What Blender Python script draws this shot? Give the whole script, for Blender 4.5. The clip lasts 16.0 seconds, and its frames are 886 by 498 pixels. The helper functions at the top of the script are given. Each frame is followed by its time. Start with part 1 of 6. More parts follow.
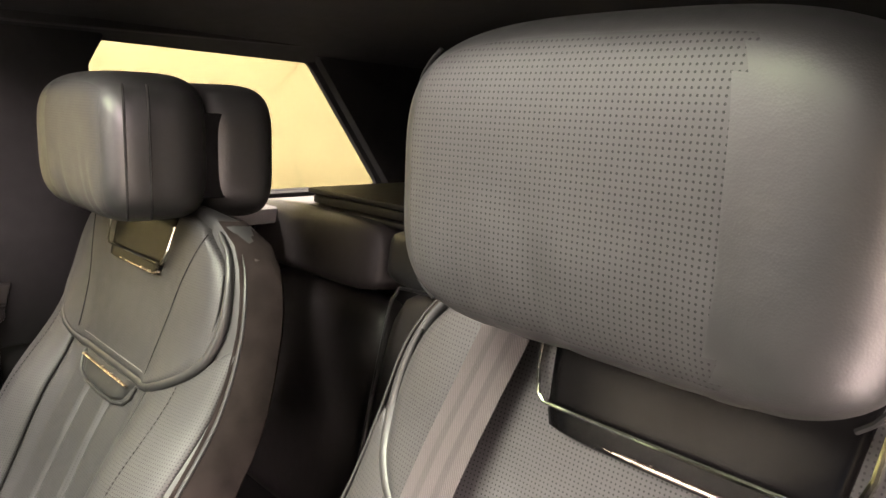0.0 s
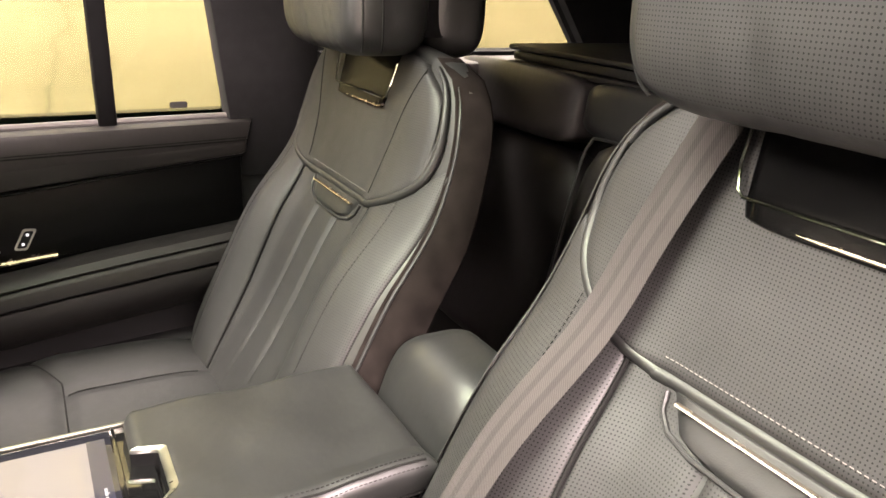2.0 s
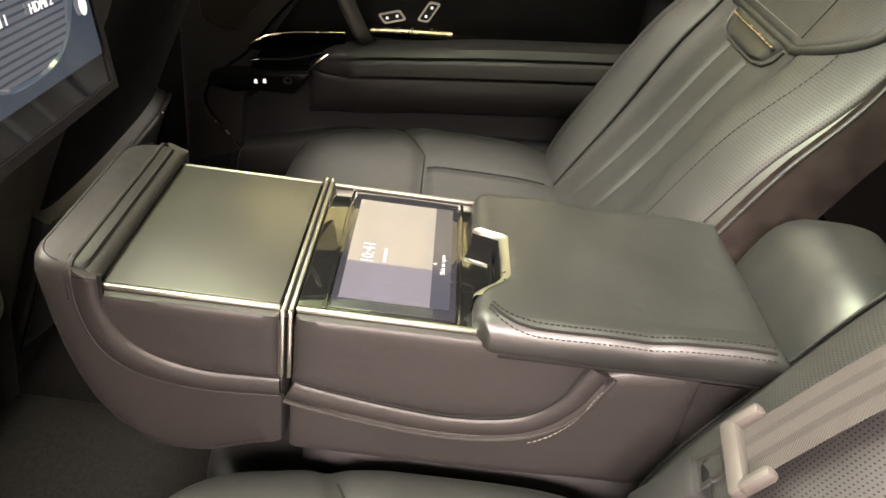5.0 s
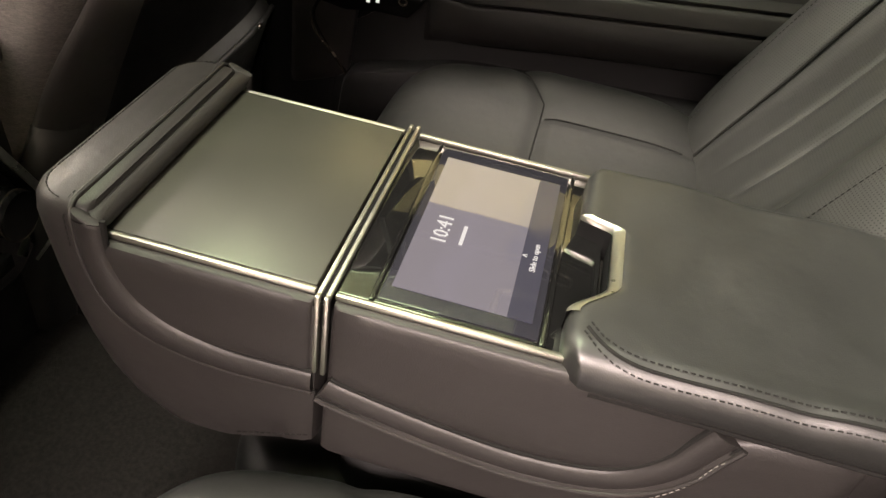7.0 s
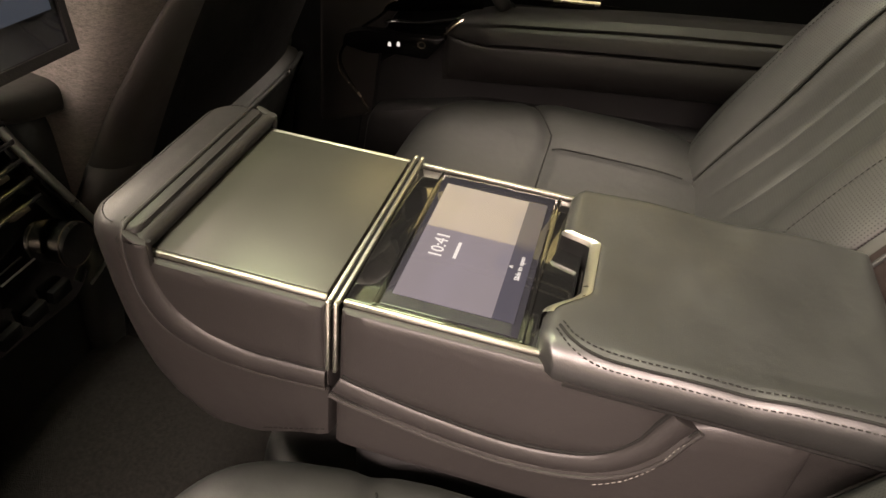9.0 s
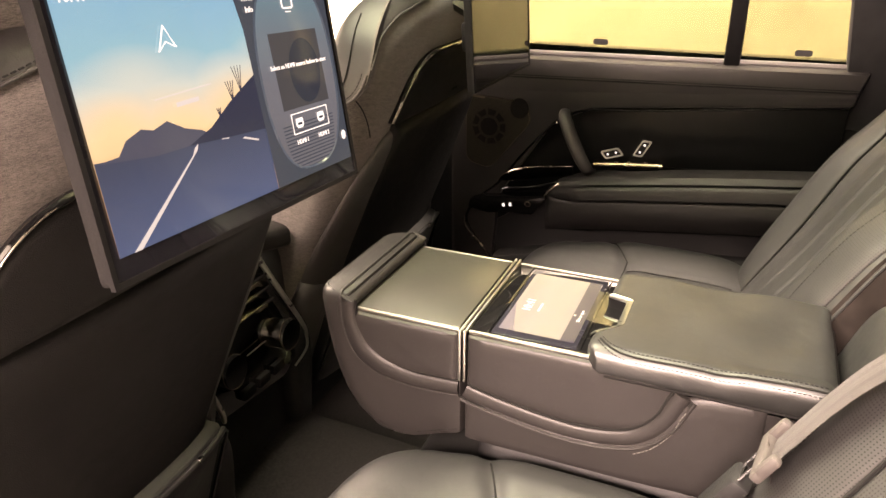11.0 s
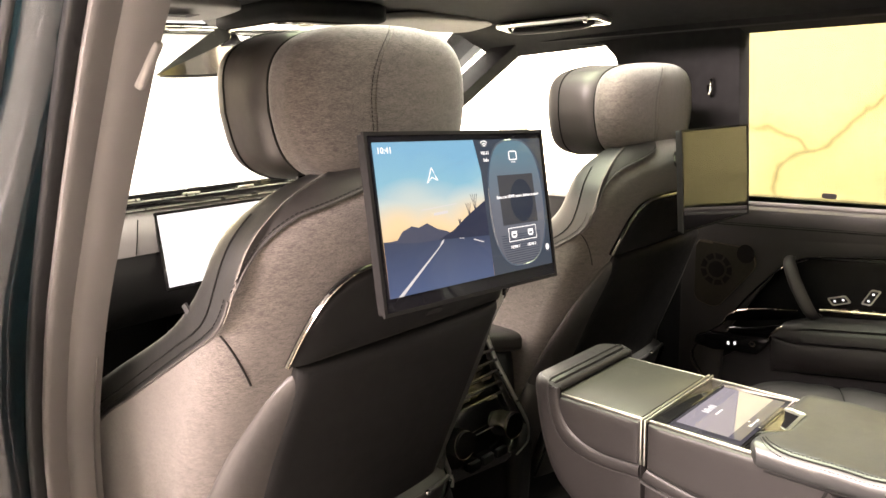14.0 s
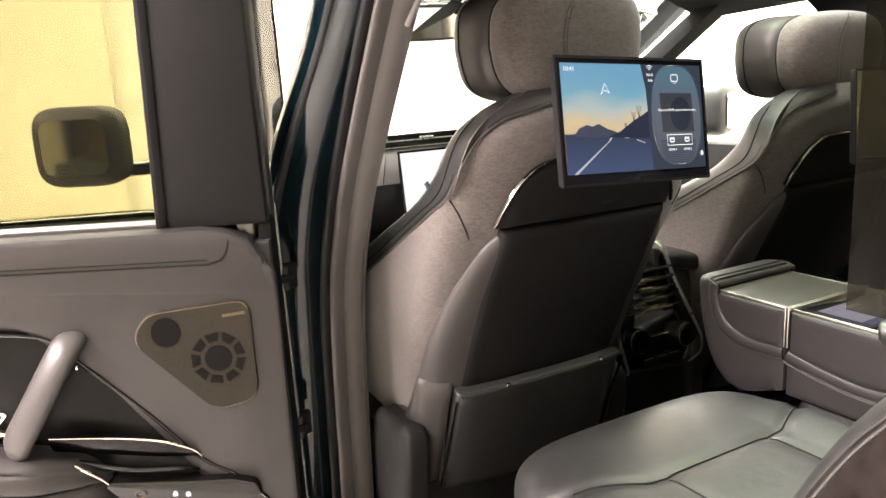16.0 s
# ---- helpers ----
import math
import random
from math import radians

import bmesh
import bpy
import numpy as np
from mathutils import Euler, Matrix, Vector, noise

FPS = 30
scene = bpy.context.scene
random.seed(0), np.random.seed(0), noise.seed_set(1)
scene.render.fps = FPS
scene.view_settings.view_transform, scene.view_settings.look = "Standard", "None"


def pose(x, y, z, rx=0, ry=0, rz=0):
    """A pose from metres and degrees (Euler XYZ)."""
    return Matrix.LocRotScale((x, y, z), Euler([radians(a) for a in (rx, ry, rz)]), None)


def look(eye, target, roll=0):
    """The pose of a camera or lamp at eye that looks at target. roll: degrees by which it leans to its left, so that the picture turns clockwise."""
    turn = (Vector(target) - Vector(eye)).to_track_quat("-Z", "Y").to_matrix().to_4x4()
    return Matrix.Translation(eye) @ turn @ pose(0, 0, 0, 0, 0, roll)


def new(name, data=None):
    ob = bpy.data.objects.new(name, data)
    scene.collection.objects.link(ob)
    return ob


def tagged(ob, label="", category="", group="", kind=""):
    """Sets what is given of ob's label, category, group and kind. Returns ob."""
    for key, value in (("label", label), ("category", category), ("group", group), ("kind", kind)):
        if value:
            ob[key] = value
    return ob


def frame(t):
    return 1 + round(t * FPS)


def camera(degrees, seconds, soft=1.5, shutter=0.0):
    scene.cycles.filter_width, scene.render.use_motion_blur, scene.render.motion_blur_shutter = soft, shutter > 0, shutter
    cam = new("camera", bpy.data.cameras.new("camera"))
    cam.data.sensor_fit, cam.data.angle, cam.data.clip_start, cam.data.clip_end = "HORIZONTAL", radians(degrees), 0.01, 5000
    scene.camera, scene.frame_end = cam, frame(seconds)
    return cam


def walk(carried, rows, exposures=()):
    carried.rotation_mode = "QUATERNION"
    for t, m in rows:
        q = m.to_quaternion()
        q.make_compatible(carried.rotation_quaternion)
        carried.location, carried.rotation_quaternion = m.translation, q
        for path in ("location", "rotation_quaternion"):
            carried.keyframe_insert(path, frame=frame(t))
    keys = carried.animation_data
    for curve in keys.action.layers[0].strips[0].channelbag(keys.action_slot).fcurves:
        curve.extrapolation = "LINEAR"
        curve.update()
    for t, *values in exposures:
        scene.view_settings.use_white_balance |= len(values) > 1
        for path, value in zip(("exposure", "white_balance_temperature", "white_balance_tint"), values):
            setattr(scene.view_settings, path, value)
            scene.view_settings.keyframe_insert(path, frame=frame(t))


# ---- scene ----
cam = camera(61.5, 16.0)
EXPOSURES = [(0.0, 0.8, 6950, 23), (1.5, 0.55, 7000, 22), (2.5, 0.55, 6950, 22), (4.0, 0.6, 7050, 17), (5.0, 0.50, 7250, 15), (6.3, 0.1, 7250, 15), (7.5, -0.28, 7350, 17), (8.2, -0.32, 7400, 18),
             (10.3, 0.58, 8300, 24), (11.0, 0.68, 8300, 25), (12.5, 0.65, 7050, 14), (14.0, 0.7, 7150, 17), (15.0, 0.6, 7100, 17), (15.5, 0.42, 6950, 16), (16.0, 0.18, 6650, 13)]
PATH = [
    (0, (-0.574, -0.182, 1.114), (0.863, -1.52, 0.736), 2.2),
    (0.5, (-0.606, -0.158, 1.11), (0.878, -1.426, 0.67), 2.2),
    (1, (-0.623, -0.14, 1.094), (0.918, -1.309, 0.587), 2.5),
    (1.5, (-0.629, -0.118, 1.079), (0.965, -1.17, 0.488), 2.7),
    (2, (-0.631, -0.104, 1.068), (1.003, -1.034, 0.387), 2.6),
    (2.5, (-0.63, -0.098, 1.058), (1.023, -0.92, 0.288), 2.5),
    (3, (-0.627, -0.09, 1.048), (1.047, -0.776, 0.196), 2.8),
    (3.5, (-0.624, -0.085, 1.036), (1.078, -0.608, 0.124), 4.4),
    (4, (-0.614, -0.087, 1.023), (1.092, -0.427, 0.038), 6.2),
    (4.5, (-0.596, -0.083, 1.015), (1.098, -0.28, -0.031), 7.7),
    (5, (-0.568, -0.088, 1.003), (1.099, -0.183, -0.1), 9.1),
    (7.5, (-0.414, -0.105, 0.945), (1.098, 0.094, -0.35), 10.3),
    (8, (-0.414, -0.106, 0.945), (1.1, 0.109, -0.344), 9.6),
    (10.5, (-0.735, -0.255, 1.075), (0.925, 0.324, 0.121), 1.5),
    (11, (-0.83, -0.282, 1.077), (0.849, 0.433, 0.26), -0.2),
    (11.5, (-0.931, -0.326, 1.097), (0.728, 0.554, 0.41), -1.1),
    (12, (-0.969, -0.374, 1.11), (0.643, 0.666, 0.544), -1.4),
    (12.5, (-0.986, -0.434, 1.111), (0.535, 0.774, 0.635), -0.9),
    (13, (-0.998, -0.463, 1.107), (0.474, 0.816, 0.666), -1.1),
    (13.5, (-1.007, -0.472, 1.101), (0.433, 0.848, 0.674), -1.5),
    (14, (-1.016, -0.491, 1.095), (0.387, 0.872, 0.678), -1.9),
    (14.5, (-1.038, -0.545, 1.078), (0.31, 0.875, 0.671), -2.5),
    (15, (-1.086, -0.612, 1.053), (0.173, 0.89, 0.65), -3.0),
    (15.5, (-1.159, -0.682, 1.024), (-0.028, 0.917, 0.62), -3.0),
    (16, (-1.199, -0.776, 1.028), (-0.257, 0.933, 0.59), -3.0),
]
walk(cam, [(t, look(eye, target, roll)) for t, eye, target, roll in PATH], EXPOSURES)

# ---- light ----
world = bpy.data.worlds.new("showroom_air")
scene.world = world
world.use_nodes = True
world.node_tree.nodes["Background"].inputs[0].default_value = (0.9, 0.95, 1.0, 1)
world.node_tree.nodes["Background"].inputs[1].default_value = 0.03


# No fittings are in view: each lamp stands where its light is wanted.
def area_lamp(name, at, to, sx, sy, watts, colour):
    data = bpy.data.lights.new(name, "AREA")
    data.shape, data.size, data.size_y, data.energy, data.color = "RECTANGLE", sx, sy, watts, colour
    ob = new(name, data)
    ob.matrix_world = look(at, to)
    return tagged(ob, "unseen showroom ceiling light panel, added for light", "ceiling light", kind="structure")


LAMPS = [
    ("ceiling_panel_light_side", (-3.95, 0.4, 2.95), (-3.1, 0.3, 0), 3.0, 0.8, 1350, (1.0, 0.88, 0.88)),
    ("ceiling_panel_light_door", (-3.1, 3.5, 2.9), (-2.7, 3.1, 0), 2.0, 2.6, 380, (1.0, 0.90, 0.83)),
    # Added lamp, never in view; lights the cabin tops through the roof opening.
    ("added_light_over_car", (0.0, 1.15, 2.95), (0.0, 1.0, 0), 1.6, 1.8, 520, (0.94, 1.0, 0.88)),
    ("ceiling_panel_light_front", (0.3, 3.6, 2.9), (0.3, 3.7, 0), 4.0, 1.6, 740, (1.0, 0.97, 0.94)),
    ("ceiling_panel_light_far", (1.95, 0.6, 2.9), (2.15, 0.6, 0), 7.2, 0.7, 620, (1.0, 0.97, 0.90)),
]
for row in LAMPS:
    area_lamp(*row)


# ---- materials ----
def material(name):
    mat = bpy.data.materials.new(name)
    mat.use_nodes = True
    nodes, links = mat.node_tree.nodes, mat.node_tree.links
    return mat, nodes, links, nodes["Principled BSDF"]


def surface(name, colour, rough=0.5, metal=0.0, vary=0.15, scale=6.0, grain=0.0, grain_scale=400.0, coat=0.0, spec=0.5, sheen=0.0, rough_vary=0.08, wrinkle=0.0):
    """Paint, leather, plastic or metal: colour with two scales of variation and a fine relief."""
    mat, nodes, links, b = material(name)
    tc = nodes.new("ShaderNodeTexCoord")
    big = nodes.new("ShaderNodeTexNoise")
    big.inputs["Scale"].default_value, big.inputs["Detail"].default_value = scale, 4
    links.new(tc.outputs["Object"], big.inputs["Vector"])
    ramp = nodes.new("ShaderNodeValToRGB")
    ramp.color_ramp.elements[0].position, ramp.color_ramp.elements[1].position = 0.3, 0.7
    ramp.color_ramp.elements[0].color = (*[c * (1 - vary) for c in colour], 1)
    ramp.color_ramp.elements[1].color = (*[min(1, c * (1 + vary)) for c in colour], 1)
    links.new(big.outputs["Fac"], ramp.inputs["Fac"])
    links.new(ramp.outputs["Color"], b.inputs["Base Color"])
    mr = nodes.new("ShaderNodeMapRange")
    mr.inputs["To Min"].default_value, mr.inputs["To Max"].default_value = max(0.02, rough - rough_vary), min(1, rough + rough_vary)
    fine = nodes.new("ShaderNodeTexNoise")
    fine.inputs["Scale"].default_value, fine.inputs["Detail"].default_value = scale * 9, 3
    links.new(tc.outputs["Object"], fine.inputs["Vector"])
    links.new(fine.outputs["Fac"], mr.inputs["Value"])
    links.new(mr.outputs["Result"], b.inputs["Roughness"])
    b.inputs["Metallic"].default_value = metal
    b.inputs["Coat Weight"].default_value = coat
    b.inputs["Coat Roughness"].default_value = 0.05
    b.inputs["Specular IOR Level"].default_value = spec
    b.inputs["Sheen Weight"].default_value = sheen
    if grain:
        vor = nodes.new("ShaderNodeTexVoronoi")
        vor.inputs["Scale"].default_value = grain_scale
        links.new(tc.outputs["Object"], vor.inputs["Vector"])
        bump = nodes.new("ShaderNodeBump")
        bump.inputs["Strength"].default_value, bump.inputs["Distance"].default_value = grain, 0.0006
        links.new(vor.outputs["Distance"], bump.inputs["Height"])
        soft, wave = nodes.new("ShaderNodeTexNoise"), nodes.new("ShaderNodeBump")
        soft.inputs["Scale"].default_value, soft.inputs["Detail"].default_value = 22, 3
        links.new(tc.outputs["Object"], soft.inputs["Vector"])
        wave.inputs["Strength"].default_value, wave.inputs["Distance"].default_value = wrinkle, 0.01
        links.new(soft.outputs["Fac"], wave.inputs["Height"])
        links.new(wave.outputs["Normal"], bump.inputs["Normal"])
        links.new(bump.outputs["Normal"], b.inputs["Normal"])
    return mat


def pierced(name, colour, pitch=0.0042, hole=0.0011, rough=0.5, spec=0.42):
    """Leather pierced with rows of small holes, laid out in the mesh's UV, in metres."""
    mat = surface(name, colour, rough, grain=0.03, grain_scale=1500, vary=0.10, wrinkle=0.07, spec=spec)
    nodes, links = mat.node_tree.nodes, mat.node_tree.links
    b = nodes["Principled BSDF"]
    uv = nodes.new("ShaderNodeUVMap")
    uv.uv_map = "UVMap"
    sep = nodes.new("ShaderNodeSeparateXYZ")
    links.new(uv.outputs["UV"], sep.inputs[0])

    def math_node(op, a, c=None):
        n = nodes.new("ShaderNodeMath")
        n.operation = op
        for i, v in enumerate((a, c)):
            if v is None:
                continue
            if hasattr(v, "is_output"):
                links.new(v, n.inputs[i])
            else:
                n.inputs[i].default_value = v
        return n.outputs[0]

    def cell(v, off=0.0):
        w = math_node("DIVIDE", v, pitch)
        if off:
            w = math_node("ADD", w, off)
        return math_node("MULTIPLY", math_node("SUBTRACT", math_node("FRACT", w), 0.5), pitch)

    cx, cy = cell(sep.outputs[0]), cell(sep.outputs[1])
    d = math_node("SQRT", math_node("ADD", math_node("MULTIPLY", cx, cx), math_node("MULTIPLY", cy, cy)))
    mask = math_node("LESS_THAN", d, hole)
    mix = nodes.new("ShaderNodeMix")
    mix.data_type = "RGBA"
    old = b.inputs["Base Color"].links[0].from_socket
    links.new(old, mix.inputs[6])
    k = 0.30
    mix.inputs[7].default_value = (*[c * k for c in colour], 1)
    links.new(mask, mix.inputs[0])
    links.new(mix.outputs[2], b.inputs["Base Color"])
    dull = nodes.new("ShaderNodeMapRange")
    dull.inputs["To Min"].default_value, dull.inputs["To Max"].default_value = spec, spec * 0.5
    links.new(mask, dull.inputs["Value"])
    links.new(dull.outputs["Result"], b.inputs["Specular IOR Level"])
    bump = nodes.new("ShaderNodeBump")
    bump.invert = True
    bump.inputs["Strength"].default_value, bump.inputs["Distance"].default_value = 0.35, 0.0005
    links.new(mask, bump.inputs["Height"])
    links.new(b.inputs["Normal"].links[0].from_socket, bump.inputs["Normal"])
    links.new(bump.outputs["Normal"], b.inputs["Normal"])
    return mat


def woven(name, dark, light, scale=2600.0):
    """Heathered woven cloth: crossed threads, flecks and a soft nap."""
    mat, nodes, links, b = material(name)
    tc = nodes.new("ShaderNodeTexCoord")
    fac = []
    for size, stretch in ((scale, (1.0, 1.0, 0.45)), (scale * 0.33, (0.30, 0.30, 2.6)), (scale * 0.05, (0.6, 0.6, 2.0))):
        mp = nodes.new("ShaderNodeMapping")
        mp.inputs["Scale"].default_value = stretch
        links.new(tc.outputs["Object"], mp.inputs["Vector"])
        n = nodes.new("ShaderNodeTexNoise")
        n.inputs["Scale"].default_value, n.inputs["Detail"].default_value = size, 2
        links.new(mp.outputs["Vector"], n.inputs["Vector"])
        fac.append(n.outputs["Fac"])
    half = nodes.new("ShaderNodeMath")
    half.operation = "MULTIPLY_ADD"
    half.inputs[1].default_value = 0.35
    links.new(fac[2], half.inputs[0])
    links.new(fac[1], half.inputs[2])
    add = nodes.new("ShaderNodeMath")
    add.operation = "ADD"
    links.new(fac[0], add.inputs[0])
    links.new(half.outputs[0], add.inputs[1])
    mr = nodes.new("ShaderNodeMapRange")
    mr.inputs["From Min"].default_value, mr.inputs["From Max"].default_value = 0.90, 1.46
    links.new(add.outputs[0], mr.inputs["Value"])
    mix = nodes.new("ShaderNodeMix")
    mix.data_type = "RGBA"
    mix.inputs[6].default_value, mix.inputs[7].default_value = (*dark, 1), (*light, 1)
    links.new(mr.outputs["Result"], mix.inputs[0])
    links.new(mix.outputs[2], b.inputs["Base Color"])
    bump = nodes.new("ShaderNodeBump")
    bump.inputs["Strength"].default_value, bump.inputs["Distance"].default_value = 0.5, 0.0006
    links.new(add.outputs[0], bump.inputs["Height"])
    links.new(bump.outputs["Normal"], b.inputs["Normal"])
    b.inputs["Roughness"].default_value, b.inputs["Sheen Weight"].default_value = 0.95, 0.25
    b.inputs["Specular IOR Level"].default_value = 0.2
    return mat


def webbing(name, dark, light, half=0.0235):
    """Belt webbing: plain and twilled lengthwise bands, laid out in the mesh's UV, in metres."""
    mat = surface(name, light, 0.72, vary=0.06, scale=60, sheen=0.15, spec=0.3)
    nodes, links = mat.node_tree.nodes, mat.node_tree.links
    b = nodes["Principled BSDF"]
    uv, sep = nodes.new("ShaderNodeUVMap"), nodes.new("ShaderNodeSeparateXYZ")
    uv.uv_map = "UVMap"
    links.new(uv.outputs["UV"], sep.inputs[0])
    band = nodes.new("ShaderNodeValToRGB")
    band.color_ramp.interpolation = "EASE"
    els = band.color_ramp.elements
    els[0].position, els[0].color = 0.0, (0.75, 0.75, 0.75, 1)
    els[1].position, els[1].color = 1.0, (0.75, 0.75, 0.75, 1)
    for at, v in ((0.22, 0.75), (0.27, 0.0), (0.36, 0.0), (0.41, 1.0), (0.59, 1.0), (0.64, 0.0), (0.73, 0.0), (0.78, 0.75)):
        e = els.new(at)
        e.color = (v, v, v, 1)
    mr = nodes.new("ShaderNodeMapRange")
    mr.inputs["From Min"].default_value, mr.inputs["From Max"].default_value = -half, half
    links.new(sep.outputs[0], mr.inputs["Value"])
    links.new(mr.outputs["Result"], band.inputs["Fac"])
    twill = nodes.new("ShaderNodeTexWave")
    twill.bands_direction = "DIAGONAL"
    twill.inputs["Scale"].default_value, twill.inputs["Distortion"].default_value = 230.0, 0.6
    links.new(uv.outputs["UV"], twill.inputs["Vector"])
    mix, shade = nodes.new("ShaderNodeMix"), nodes.new("ShaderNodeMix")
    for n in (mix, shade):
        n.data_type = "RGBA"
    mix.inputs[6].default_value, mix.inputs[7].default_value = (*dark, 1), (*light, 1)
    links.new(band.outputs["Color"], mix.inputs[0])
    shade.blend_type = "MULTIPLY"
    shade.inputs[0].default_value = 0.30
    links.new(mix.outputs[2], shade.inputs[6])
    links.new(twill.outputs["Color"], shade.inputs[7])
    links.new(shade.outputs[2], b.inputs["Base Color"])
    bump = nodes.new("ShaderNodeBump")
    bump.inputs["Strength"].default_value, bump.inputs["Distance"].default_value = 0.35, 0.0004
    links.new(twill.outputs["Fac"], bump.inputs["Height"])
    links.new(bump.outputs["Normal"], b.inputs["Normal"])
    return mat


def pane_glass(name, tint):
    """Thin car glass: lets tinted light through, with a glossy film."""
    mat = bpy.data.materials.new(name)
    mat.use_nodes = True
    nodes, links = mat.node_tree.nodes, mat.node_tree.links
    nodes.remove(nodes["Principled BSDF"])
    clear, gloss, mix, fres = nodes.new("ShaderNodeBsdfTransparent"), nodes.new("ShaderNodeBsdfGlossy"), nodes.new("ShaderNodeMixShader"), nodes.new("ShaderNodeFresnel")
    clear.inputs[0].default_value, gloss.inputs["Roughness"].default_value, fres.inputs[0].default_value = (*tint, 1), 0.01, 1.18
    links.new(fres.outputs[0], mix.inputs[0])
    links.new(clear.outputs[0], mix.inputs[1])
    links.new(gloss.outputs[0], mix.inputs[2])
    links.new(mix.outputs[0], nodes["Material Output"].inputs[0])
    return mat


def glow(name, colour, strength=1.0):
    mat, nodes, links, b = material(name)
    b.inputs["Base Color"].default_value = (0.01, 0.01, 0.01, 1)
    b.inputs["Roughness"].default_value = 0.08
    b.inputs["Emission Color"].default_value = (*colour, 1)
    b.inputs["Emission Strength"].default_value = strength
    return mat


def glow_ramp(name, stops, strength=1.0, mottle=0.0):
    """A lit display whose colour runs up its height (UV y), with soft facets."""
    mat, nodes, links, b = material(name)
    uv = nodes.new("ShaderNodeUVMap")
    uv.uv_map = "UVMap"
    sep = nodes.new("ShaderNodeSeparateXYZ")
    links.new(uv.outputs["UV"], sep.inputs[0])
    ramp = nodes.new("ShaderNodeValToRGB")
    els = ramp.color_ramp.elements
    while len(els) < len(stops):
        els.new(0.5)
    for e, (p, c) in zip(els, stops):
        e.position, e.color = p, (*c, 1)
    value = sep.outputs[1]
    if mottle:
        vor = nodes.new("ShaderNodeTexVoronoi")
        vor.inputs["Scale"].default_value = 4.5
        links.new(uv.outputs["UV"], vor.inputs["Vector"])
        ma = nodes.new("ShaderNodeMath")
        ma.operation = "MULTIPLY_ADD"
        ma.inputs[1].default_value = mottle
        links.new(vor.outputs["Distance"], ma.inputs[0])
        links.new(value, ma.inputs[2])
        value = ma.outputs[0]
    links.new(value, ramp.inputs["Fac"])
    b.inputs["Base Color"].default_value = (0.01, 0.01, 0.01, 1)
    b.inputs["Roughness"].default_value = 0.08
    links.new(ramp.outputs["Color"], b.inputs["Emission Color"])
    b.inputs["Emission Strength"].default_value = strength
    return mat


def marble(name, base, vein, scale=0.55):
    """Polished stone wall cladding with thin branching veins."""
    mat, nodes, links, b = material(name)
    tc = nodes.new("ShaderNodeTexCoord")
    n = nodes.new("ShaderNodeTexNoise")
    n.inputs["Scale"].default_value, n.inputs["Detail"].default_value = 1.5, 5
    links.new(tc.outputs["Object"], n.inputs["Vector"])
    mixv = nodes.new("ShaderNodeMix")
    mixv.data_type = "RGBA"
    mixv.inputs[0].default_value = 0.42
    links.new(tc.outputs["Object"], mixv.inputs[6])
    links.new(n.outputs["Color"], mixv.inputs[7])
    vor = nodes.new("ShaderNodeTexVoronoi")
    vor.feature = "DISTANCE_TO_EDGE"
    vor.inputs["Scale"].default_value = 1.0 / scale
    links.new(mixv.outputs[2], vor.inputs["Vector"])
    ramp = nodes.new("ShaderNodeValToRGB")
    ramp.color_ramp.elements[0].position, ramp.color_ramp.elements[1].position = 0.0, 0.055
    ramp.color_ramp.elements[0].color, ramp.color_ramp.elements[1].color = (*vein, 1), (*base, 1)
    halo = ramp.color_ramp.elements.new(0.010)
    halo.color = (*[0.75 * b_ + 0.25 * v_ for b_, v_ in zip(base, vein)], 1)
    links.new(vor.outputs["Distance"], ramp.inputs["Fac"])
    fade = nodes.new("ShaderNodeTexNoise")
    fade.inputs["Scale"].default_value = 1.3
    links.new(tc.outputs["Object"], fade.inputs["Vector"])
    fr = nodes.new("ShaderNodeMapRange")
    fr.inputs["From Min"].default_value, fr.inputs["From Max"].default_value = 0.36, 0.62
    links.new(fade.outputs["Fac"], fr.inputs["Value"])
    out = nodes.new("ShaderNodeMix")
    out.data_type = "RGBA"
    out.inputs[6].default_value = (*base, 1)
    links.new(ramp.outputs["Color"], out.inputs[7])
    links.new(fr.outputs["Result"], out.inputs[0])
    links.new(out.outputs[2], b.inputs["Base Color"])
    b.inputs["Roughness"].default_value = 0.25
    return mat


M = {}
M["leather"] = surface("black_leather", (0.0095, 0.0098, 0.0092), 0.42, vary=0.12, grain=0.10, grain_scale=900, spec=0.66, wrinkle=0.13)
M["leather_pierced"] = pierced("pierced_leather", (0.014, 0.014, 0.0133), 0.0030, 0.00062, rough=0.50, spec=0.52)
M["leather_grey"] = surface("grey_leather", (0.0150, 0.0138, 0.0132), 0.42, vary=0.08, grain=0.14, grain_scale=900, spec=0.22, wrinkle=0.14)
M["leather_warm"] = surface("warm_grey_leather", (0.030, 0.0275, 0.0262), 0.45, vary=0.08, grain=0.14, grain_scale=900, spec=0.40, wrinkle=0.14)
M["door_leather"] = surface("dark_door_leather", (0.017, 0.0157, 0.0151), 0.45, vary=0.08, grain=0.14, grain_scale=900, spec=0.24, wrinkle=0.14)
M["cloth"] = woven("heather_cloth", (0.022, 0.0195, 0.0175), (0.108, 0.094, 0.085), 2200.0)
M["suede"] = surface("brown_suede", (0.010, 0.0078, 0.0070), 0.95, vary=0.35, scale=40, sheen=0.0, spec=0.04, grain=0.2, grain_scale=1500)
# Thread colour, also used as painted shade in the pleat creases.
M["stitch"] = surface("dark_thread_and_shade", (0.007, 0.007, 0.0065), 0.9, vary=0.1, spec=0.12)
M["thread"] = surface("grey_thread", (0.11, 0.105, 0.095), 0.8, vary=0.1)
